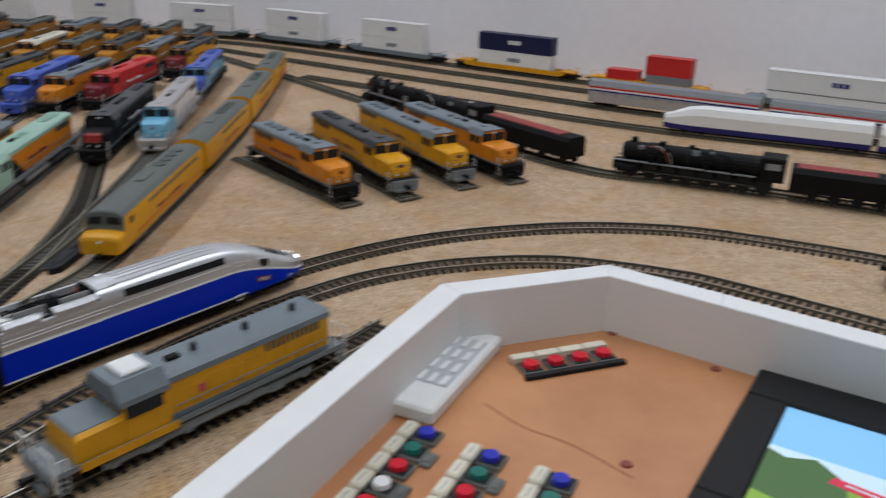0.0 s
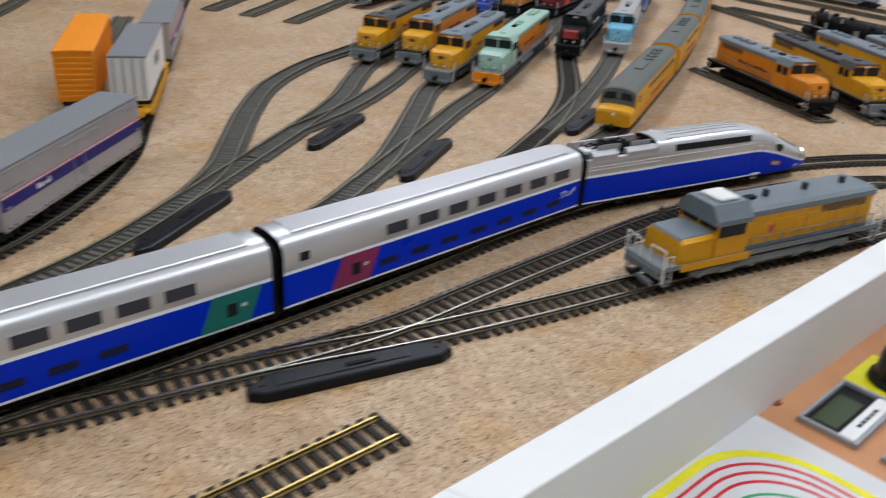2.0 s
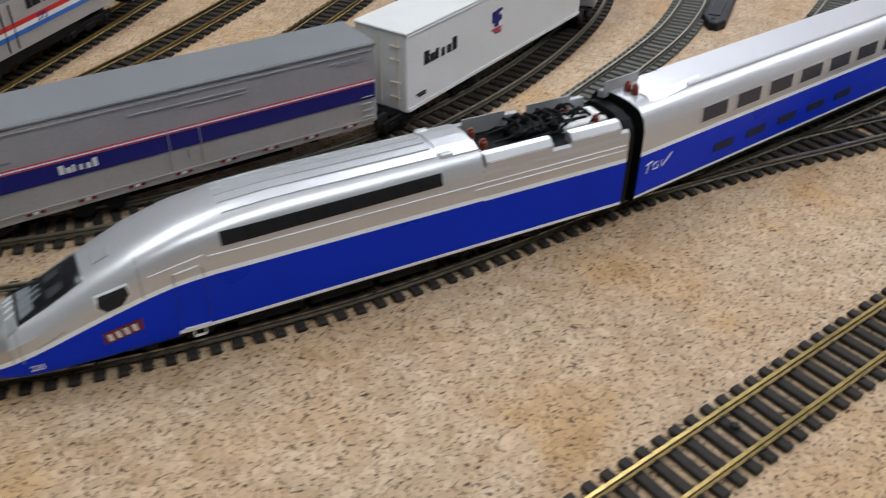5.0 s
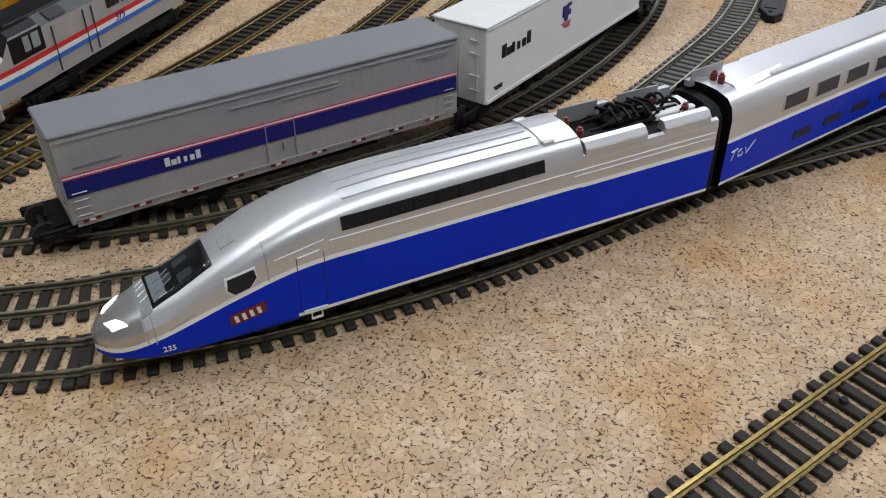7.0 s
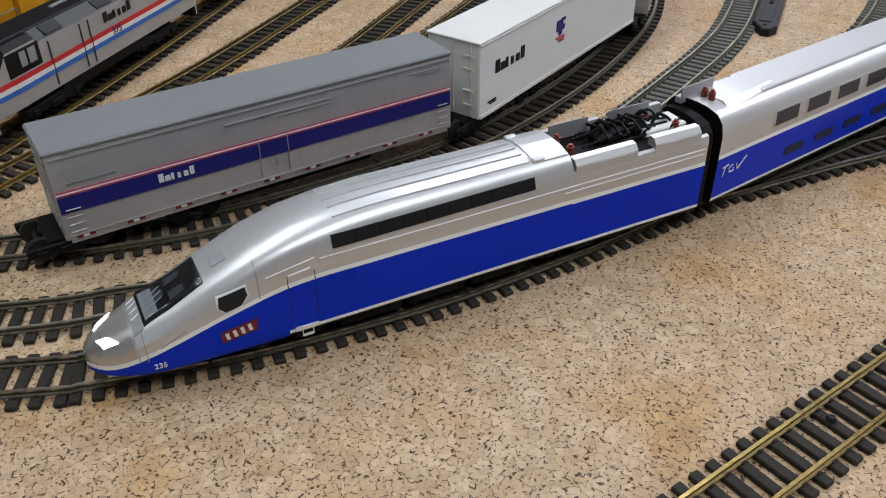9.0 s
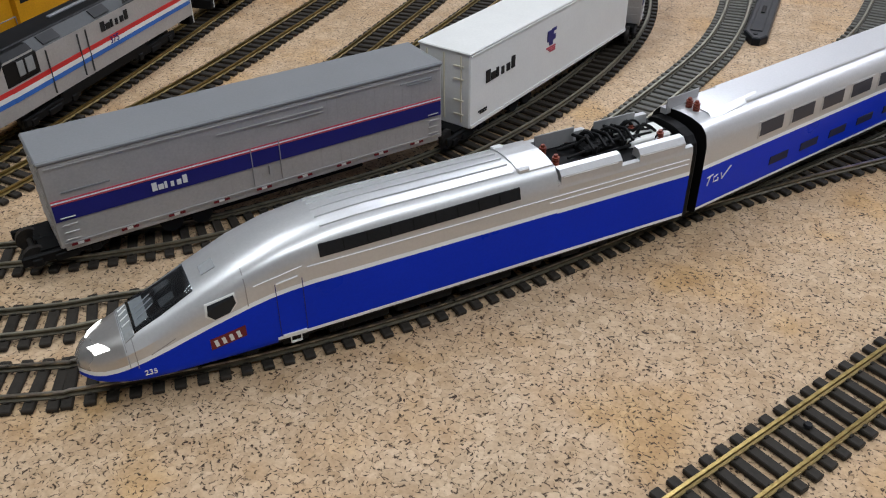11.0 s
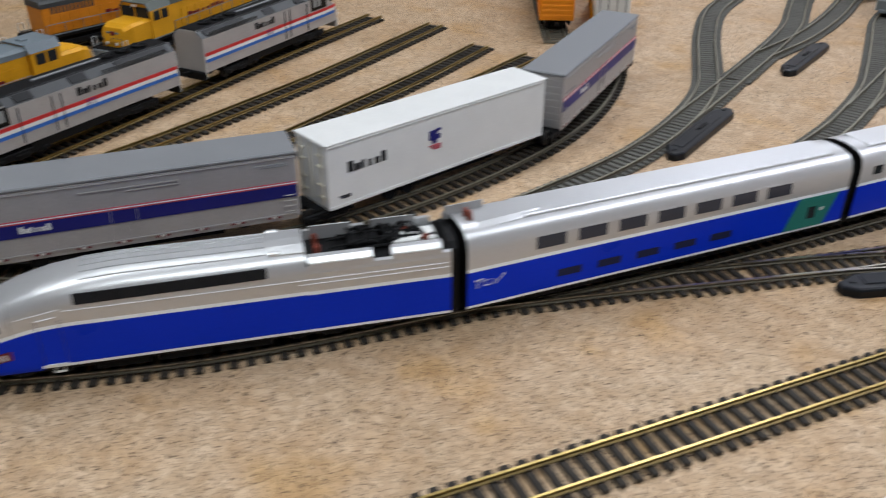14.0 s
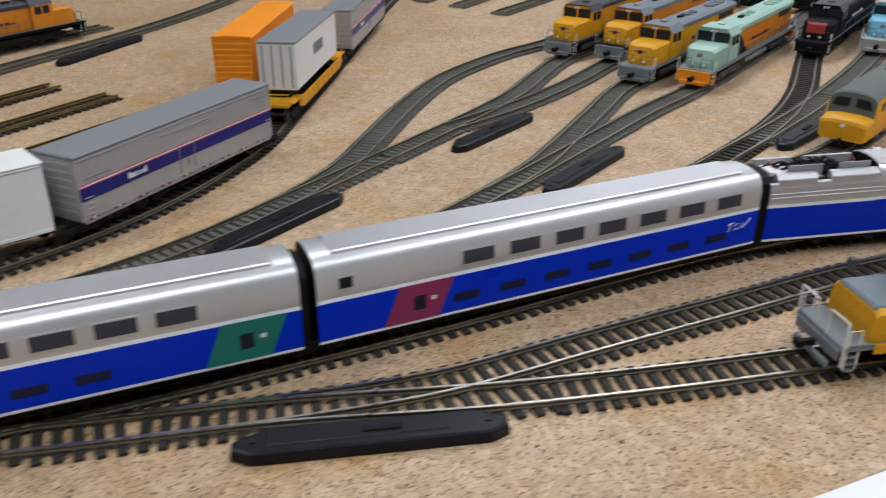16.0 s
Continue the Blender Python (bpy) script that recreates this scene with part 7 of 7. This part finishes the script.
# ---------------------------------------------------------------- steam locomotives
def steam_engine(m, L, label, scale=1.04):
    """Large black engine with its tender."""
    loco = empty("steam_locomotive", m @ Matrix.Scale(scale, 4), label, "locomotive", "steam locomotives")
    L = L / scale
    h = L / 2
    e0 = -h + L * 0.36
    bm = bmesh.new()
    cyl(bm, (e0 + 0.02, 0, 0.0290), (h - 0.022, 0, 0.0290), 0.0115, 0.0108, 18)
    cyl(bm, (h - 0.022, 0, 0.0290), (h - 0.018, 0, 0.0290), 0.0108, 0.0085, 18)
    part("boiler", bm, M_SOOT, loco, "black boiler")
    for x in (0.0, 0.25, 0.5, 0.75):
        bm = bmesh.new()
        xx = e0 + 0.03 + x * (h - 0.05 - e0)
        cyl(bm, (xx, 0, 0.0290), (xx + 0.0012, 0, 0.0290), 0.0119, n=18)
        part("boiler_band", bm, M_DARK, loco)
    for x, hh, r in ((h - 0.030, 0.0450, 0.0040), (h - 0.062, 0.0430, 0.0045), (h - 0.095, 0.0428, 0.0042)):
        bm = bmesh.new()
        cyl(bm, (x, 0, 0.036), (x, 0, hh), r, r * 0.9, 12)
        part("dome", bm, M_SOOT, loco)
    bm = bmesh.new()
    box(bm, e0, e0 + 0.026, -0.0150, 0.0150, 0.0160, 0.0430, 0.0012)
    cab = part("cab", bm, M_SOOT, loco)
    for s in (-1, 1):
        bm = bmesh.new()
        flank(bm, e0 + 0.005, e0 + 0.020, 0.0300, 0.0370, 0.0150, s, 0.0004)
        part("window", bm, M_CABTRIM, cab)
        bm = bmesh.new()
        box(bm, e0 + 0.03, h - 0.01, s * 0.0135 - 0.0020, s * 0.0135 + 0.0020, 0.0190, 0.0202)
        part("running_board", bm, M_CARGREY, loco)
        for k in range(8):
            x = e0 + 0.02 + k * (h - 0.03 - e0) / 8
            bm = bmesh.new()
            cyl(bm, (x, s * 0.0090, 0.0095), (x, s * 0.0112, 0.0095), 0.0092, n=18)
            part("driving_wheel", bm, M_DARK, loco)
        bm = bmesh.new()
        tube(bm, [(e0 + 0.03, s * 0.0124, 0.0085), (h - 0.04, s * 0.0124, 0.0085)], 0.0009, 6)
        part("side_rod", bm, M_STEEL, loco)
        bm = bmesh.new()
        cyl(bm, (h - 0.034, s * 0.0122, 0.0105), (h - 0.014, s * 0.0122, 0.0105), 0.0050, n=12)
        part("cylinder", bm, M_SOOT, loco)
    bm = bmesh.new()
    box(bm, e0 + 0.02, h - 0.008, -0.0065, 0.0065, 0.0060, 0.0180, 0.001)
    part("frame", bm, M_SOOT, loco)
    bm = bmesh.new()
    ring = [(-0.0155, 0.0100), (-0.0155, 0.0300), (-0.0120, 0.0350), (0.0120, 0.0350), (0.0155, 0.0300), (0.0155, 0.0100)]
    loft(bm, [[(x, y, z) for y, z in ring] for x in (-h, e0 - 0.006)])
    bmesh.ops.recalc_face_normals(bm, faces=bm.faces[:])
    tender = part("tender", bm, M_SOOT, loco, "black tender with reddish top")
    bm = bmesh.new()
    box(bm, -h + 0.02, e0 - 0.012, -0.0095, 0.0095, 0.0345, 0.0362, 0.0008)
    part("tender_deck", bm, M_REDNOSE, tender)
    for k in range(4):
        bm = bmesh.new()
        x = -h + 0.012 + k * (e0 - 0.02 + h) / 4
        for s in (-1, 1):
            cyl(bm, (x, s * 0.0085, 0.0062), (x, s * 0.0110, 0.0062), 0.0060, n=14)
        cyl(bm, (x, -0.0085, 0.0062), (x, 0.0085, 0.0062), 0.0012, n=8)
        part("tender_wheel", bm, M_DARK, tender)
    return loco


def boiler_fittings(loco, L, scale, seed):
    """Pumps, pipes, lubricators and rails crowded along the boiler."""
    rnd = random.Random(seed)
    h = L / scale / 2
    e0 = -h + h * 2 * 0.36 + 0.03
    for k in range(26):
        x, s = rnd.uniform(e0, h - 0.03), rnd.choice((-1, 1))
        bm = bmesh.new()
        kind = k % 3
        if kind == 0:
            y = rnd.uniform(0.006, 0.013)
            box(bm, x, x + rnd.uniform(0.003, 0.008), s * y - 0.0015, s * y + 0.0015, 0.034, rnd.uniform(0.038, 0.0435), 0.0004)
            part("fitting", bm, rnd.choice((M_CARGREY, M_SOOT, M_WHITE, M_GREY)), loco)
        elif kind == 1:
            cyl(bm, (x, s * 0.0130, 0.0200), (x, s * 0.0130, 0.0290), 0.0026, n=10)
            part("air_pump", bm, rnd.choice((M_SOOT, M_GREYDK, M_CARGREY)), loco)
        else:
            tube(bm, [(x, s * 0.0125, 0.0215), (x + 0.004, s * 0.0130, 0.0330), (x + 0.018, s * 0.0085, 0.0390), (x + 0.024, s * 0.0070, 0.0370)], 0.0007, 5)
            part("pipe", bm, rnd.choice((M_CARSILVER, M_SOOT, M_COPPER)), loco)


m, L = between((-0.1731, 1.4041), (0.1235, 1.0430))
boiler_fittings(steam_engine(m, L, "black articulated steam locomotive with tender"), L, 1.04, 3)
m, L = between((0.1597, 1.0243), (0.4532, 0.8962))
boiler_fittings(steam_engine(m, L, "black steam locomotive with pale running boards"), L, 1.04, 8)
m, L = between((0.4850, 0.8790), (0.7258, 0.7177))
boiler_fittings(steam_engine(m, L, "black steam locomotive with a long tender"), L, 1.04, 5)


# ---------------------------------------------------------------- control panel
PU = Vector((0.429, 0.903))
PANEL_SIZE = 0.86


def panel_pose(x, y, z=PANEL_Z):
    """Local +x runs along the fascia, +y towards it."""
    return Matrix.Translation((x, y, z)) @ Matrix.Rotation(math.atan2(PU.y, PU.x), 4, "Z") @ Matrix.Scale(PANEL_SIZE, 4)


pad = empty("keypad", panel_pose(-0.0386, 0.5500), "white handheld keypad with grey button field", "keypad")
bm = bmesh.new()
box(bm, -0.071, 0.071, -0.022, 0.022, 0.0, 0.014, 0.0025)
part("case", bm, M_WHITE, pad)
bm = bmesh.new()
box(bm, -0.034, 0.052, -0.016, 0.016, 0.0138, 0.0146, 0.0003)
field = part("button_field", bm, M_KEYFIELD, pad, "grey button field")
for i in range(4):
    for j in range(3):
        bm = bmesh.new()
        x, y = -0.026 + i * 0.0225, -0.0105 + j * 0.0105
        box(bm, x - 0.008, x + 0.008, y - 0.0028, y + 0.0028, 0.0145, 0.0160, 0.0006)
        part("key", bm, M_WHITE, field)


def push_button(parent, x, y, colour, size=0.0062):
    bm = bmesh.new()
    box(bm, x - size - 0.003, x + size + 0.003, y - size - 0.004, y + size + 0.002, 0.0, 0.0035, 0.0004)
    base = part("button_base", bm, M_BASEGREY, parent)
    bm = bmesh.new()
    box(bm, x - size - 0.0015, x + size + 0.0015, y - size - 0.0025, y + size + 0.0012, 0.0034, 0.0042, 0.0003)
    part("collar", bm, M_DARK, base)
    bm = bmesh.new()
    cyl(bm, (x, y, 0.0030), (x, y, 0.0078), size * 1.12, size * 0.98, 14)
    part("cap", bm, colour, base)


COLOURS = [M_BTNBLUE, M_BTNGREEN, M_BTNRED, M_WHITE, M_BTNRED]
for cx, cy in ((-0.0681, 0.4385), (-0.0279, 0.4146), (0.0128, 0.3926)):
    strip = empty("button_strip", panel_pose(cx, cy), "column of coloured push buttons with cream labels", "push buttons", "button strips")
    for k, colour in enumerate(COLOURS):
        push_button(strip, 0.0455 - k * 0.0228, 0.0, colour)
    for k in range(5):
        x = 0.0455 - k * 0.0228
        bm = bmesh.new()
        box(bm, x - 0.0102, x + 0.0102, 0.0105, 0.0215, 0.0, 0.0062, 0.0018)
        lab = part("label_tab", bm, M_CREAM, strip, "cream label tab")
        bm = bmesh.new()
        box(bm, x - 0.006, x + 0.005, 0.0152, 0.0160, 0.0060, 0.0064)
        part("writing", bm, M_GREYFRAME, lab)
    for x in (-0.022, 0.020):
        bm = bmesh.new()
        box(bm, x - 0.0085, x + 0.0085, -0.0185, -0.0100, 0.0, 0.0030, 0.0008)
        box(bm, x - 0.0050, x + 0.0050, -0.0165, -0.0120, 0.0029, 0.0040, 0.0004)
        part("bracket", bm, M_BASEGREY, strip)
    # Not a true rail: a dark strip drawn for the shaded gap here.
    bm = bmesh.new()
    box(bm, -0.055, 0.056, 0.0085, 0.0106, 0.0, 0.0024, 0.0003)
    part("rail", bm, M_DARK, strip)

strip = empty("button_strip", Matrix.Translation((0.0533, 0.5773, PANEL_Z)) @ Matrix.Rotation(math.atan2(0.0229, 0.0615), 4, "Z") @ Matrix.Scale(PANEL_SIZE, 4), "row of four red push buttons with cream labels", "push buttons", "button strips")
for k in range(4):
    push_button(strip, -0.036 + k * 0.024, 0.0, M_BTNRED, 0.0068)
    bm = bmesh.new()
    box(bm, -0.036 + k * 0.024 - 0.0112, -0.036 + k * 0.024 + 0.0112, 0.012, 0.021, 0.0, 0.0060, 0.0006)
    part("label_tab", bm, M_CREAM, strip, "cream label tab")
bm = bmesh.new()
box(bm, -0.048, 0.050, -0.0175, -0.0115, 0.0, 0.0040, 0.0005)
part("rail", bm, M_DARK, strip)

for k, (cx, cy, plate_mat, tone) in enumerate(((-0.0986, 0.3703, M_PLATEYELLOW, "yellow"), (-0.0580, 0.3517, M_PLATERED, "red"), (-0.0177, 0.3314, M_PLATEGREEN, "green"))):
    knob = empty("throttle_knob", panel_pose(cx, cy), "black control knob on a %s plate" % tone, "control knob", "throttle knobs")
    bm = bmesh.new()
    box(bm, -0.025, 0.025, -0.0265, 0.0265, 0.0, 0.0016, 0.0004)
    part("plate", bm, plate_mat, knob, "square %s plate" % tone)
    bm = bmesh.new()
    cyl(bm, (0, 0, 0.0014), (0, 0, 0.0060), 0.0190, 0.0185, 32)
    part("skirt", bm, M_DARK, knob)
    bm = bmesh.new()
    cyl(bm, (0, 0, 0.0058), (0, 0, 0.0250), 0.0158, 0.0140, 32)
    bmesh.ops.bevel(bm, geom=[e for e in bm.edges if e.verts[0].co.z > 0.024 and e.verts[1].co.z > 0.024], offset=0.0015, segments=2, affect="EDGES", profile=0.5)
    part("grip", bm, M_KNOB, knob)
    bm = bmesh.new()
    box(bm, -0.0008, 0.0008, -0.0135, 0.0, 0.0248, 0.0256)
    part("pointer", bm, M_GREYFRAME, knob)
    bm = bmesh.new()
    box(bm, -0.012, 0.012, -0.0240, -0.0218, 0.0014, 0.0019)
    part("scale_mark", bm, M_CREAM, knob)
    lcd = empty("meter", panel_pose(cx - 0.0271, cy - 0.0461), "grey-framed display meter with a white label", "meter", "meters")
    for x0, x1, y0, y1 in ((-0.033, 0.033, -0.019, -0.0165), (-0.033, 0.033, 0.0165, 0.019), (-0.033, -0.0305, -0.0165, 0.0165), (0.0305, 0.033, -0.0165, 0.0165)):
        bm = bmesh.new()
        box(bm, x0, x1, y0, y1, 0.0, 0.0042, 0.0004)
        part("frame", bm, M_GREYFRAME, lcd)
    bm = bmesh.new()
    box(bm, -0.0305, 0.0305, -0.0165, 0.0165, 0.0, 0.0010)
    part("back", bm, M_BLACK, lcd)
    bm = bmesh.new()
    box(bm, -0.024, 0.016, -0.0025, 0.0135, 0.0010, 0.0018)
    part("display", bm, M_LCD, lcd, "dark green display")
    bm = bmesh.new()
    box(bm, -0.0300, 0.0300, -0.0160, -0.0060, 0.0010, 0.0038, 0.0004)
    tab = part("label_tab", bm, M_WHITE, lcd, "white label")
    for j in range(5):
        bm = bmesh.new()
        box(bm, -0.014 + j * 0.006, -0.014 + j * 0.006 + 0.0042, -0.0125, -0.0100, 0.0037, 0.0041)
        part("writing", bm, M_DARK, tab)

# printed track diagram
card = empty("track_diagram", panel_pose(-0.1783, 0.3006, PANEL_Z + 0.0006), "printed track diagram with red, green and yellow lines", "diagram")
bm = bmesh.new()
box(bm, -0.30, 0.0, -0.22, 0.004, 0.0, 0.0012)
part("sheet", bm, M_CARD, card, "pale grey printed sheet")


def ribbon(inset, width, material, z):
    """A flat band round the diagram with one rounded corner."""
    pts = [(-0.30, -inset)]
    r = 0.060 - inset * 0.6
    for k in range(9):
        a = math.pi / 2 * k / 8
        pts.append((-inset - 0.010 - r + r * math.sin(a), -inset - r + r * math.cos(a)))
    pts.append((-inset - 0.010, -0.22))
    bm = bmesh.new()
    left, right = [], []
    for i, p in enumerate(pts):
        a, b = Vector(pts[max(0, i - 1)]), Vector(pts[min(len(pts) - 1, i + 1)])
        d = (b - a).normalized()
        n = Vector((-d.y, d.x)) * width / 2
        left.append((p[0] + n.x, p[1] + n.y))
        right.append((p[0] - n.x, p[1] - n.y))
    prism(bm, left + right[::-1], 0.0011, z)
    part("line", bm, material, card)


ribbon(0.010, 0.0060, M_PLATEYELLOW, 0.0014)
for k in range(3):
    ribbon(0.018 + 0.0065 * k, 0.0020, M_BTNRED, 0.0015)
for k in range(3):
    ribbon(0.040 + 0.0070 * k, 0.0018, M_PLATEGREEN, 0.0015)
bm = bmesh.new()
box(bm, -0.30, -0.090, -0.22, -0.072, 0.0011, 0.0014)
part("tinted_field", bm, M_PALEGREEN, card)

# monitor showing a landscape
mon = empty("monitor", Matrix.Translation((0.1920, 0.5573, PANEL_Z)) @ Matrix.Rotation(math.atan2(-0.4446, 0.7149), 4, "Z") @ Matrix.Scale(0.81, 4), "black-framed monitor lying in the panel, picture lit", "monitor")
W, H = 0.36, 0.235
for x0, x1, y0, y1 in ((0, W, -0.050, 0), (0, W, -H, -H + 0.03), (0, 0.034, -H + 0.03, -0.050), (W - 0.034, W, -H + 0.03, -0.050)):
    bm = bmesh.new()
    box(bm, x0, x1, y0, y1, 0.0, 0.015, 0.002)
    part("bezel", bm, M_BLACK, mon)
x0, x1, y0, y1 = 0.034, W - 0.034, -H + 0.03, -0.050
hh = y1 - y0
picture = part("picture", quick((x0, x1, y0, y1, 0.0, 0.0120)), M_SKYSCREEN, mon, "lit screen with blue sky over green fields")
part("haze_shape", quick((x0, x1, y0 + hh * 0.30, y0 + hh * 0.58, 0.0119, 0.0122)), M_HAZESCREEN, picture)


def slanting(name, pts, z, material):
    bm = bmesh.new()
    prism(bm, [(x0 + u * (x1 - x0), y0 + v * hh) for u, v in pts], 0.0119, z)
    part(name, bm, material, picture)


slanting("field_shape", [(0.0, 0.0), (1.0, 0.0), (1.0, 0.22), (0.6, 0.26), (0.25, 0.38), (0.0, 0.40)], 0.0123, M_GRASSSCREEN)
slanting("hedge_shape", [(0.0, 0.16), (0.10, 0.12), (0.22, 0.24), (0.20, 0.44), (0.12, 0.56), (0.05, 0.50), (0.0, 0.54)], 0.0125, M_DARKGRASS)
slanting("train_shape", [(0.16, 0.40), (1.0, 0.16), (1.0, 0.27), (0.55, 0.38), (0.17, 0.46)], 0.0126, M_REDSCREEN)
slanting("carriage_line", [(0.20, 0.418), (1.0, 0.20), (1.0, 0.215), (0.20, 0.430)], 0.0127, M_HAZESCREEN)
slanting("sign_shape", [(0.40, 0.52), (0.46, 0.52), (0.46, 0.64), (0.43, 0.68), (0.40, 0.64)], 0.0126, M_REDSCREEN)

# pencilled seam across the hardboard
s = empty("seam_line", Matrix.Translation((0, 0, PANEL_Z)), "thin dark seam line across the hardboard", "seam", "", "structure")
bm = bmesh.new()
seam = spline([(-0.0126, 0.5181), (0.0124, 0.4897), (0.0422, 0.4704), (0.0784, 0.4335)], 0.006)
prism(bm, [(p.x, p.y) for p in seam] + [(p.x + 0.0003, p.y + 0.0007) for p in reversed(seam)], -0.0005, 0.0003)
part("line", bm, M_COPPER, s)

# screw heads in the panel
for x, y in ((-0.1647, 0.3185), (0.0735, 0.4513), (0.0978, 0.6299), (-0.0977, 0.4923), (0.1659, 0.5744)):
    s = empty("screw", Matrix.Translation((x, y, PANEL_Z)), "small dark screw head in the hardboard", "screw", "panel screws")
    bm = bmesh.new()
    cyl(bm, (0, 0, 0), (0, 0, 0.0012), 0.0042, 0.0034, 12)
    part("head", bm, M_COPPER, s)
s = empty("screw", Matrix.Translation((-0.4736, -0.0952, TIE_H + 0.001)), "small dark screw holding the stub track", "screw")
bm = bmesh.new()
cyl(bm, (0, 0, 0), (0, 0, 0.0009), 0.0017, 0.0013, 12)
part("head", bm, M_DARK, s)

# ---------------------------------------------------------------- tracks laid on the board
track(T1, "weathered nickel silver main line track curving over cork")
track(T0, "nickel silver passing track curving round the control panel")
track(SPUR, "nickel silver spur holding a yellow diesel")
track(T2, "weathered yard lead with dark sleepers", M_RAILDIRT)
track(T3, "curved outer track carrying silver express cars", M_RAILDIRT)
track(STUB, "loose brass-railed stub of sectional track", M_BRASS)
for pts in (S1, S2, S3, S4):
    track(pts, "brass-railed storage track ending on bare cork", M_BRASS)
for pts in (ALINE, A2A, A2B, BLINE, BB, CTWO):
    track(pts, "weathered yard ladder track with grey sleepers", M_RAILDIRT, grey=True)
for pts in [L7LINE, S0, T3B, SM1, STEAM, MAIN_OUT, MAIN_IN, MAIN_3, MAIN_4] + FAR + R_TRACKS:
    track(pts, "distant weathered track with grey-brown sleepers", M_RAILDIRT, single=False, grey=True)
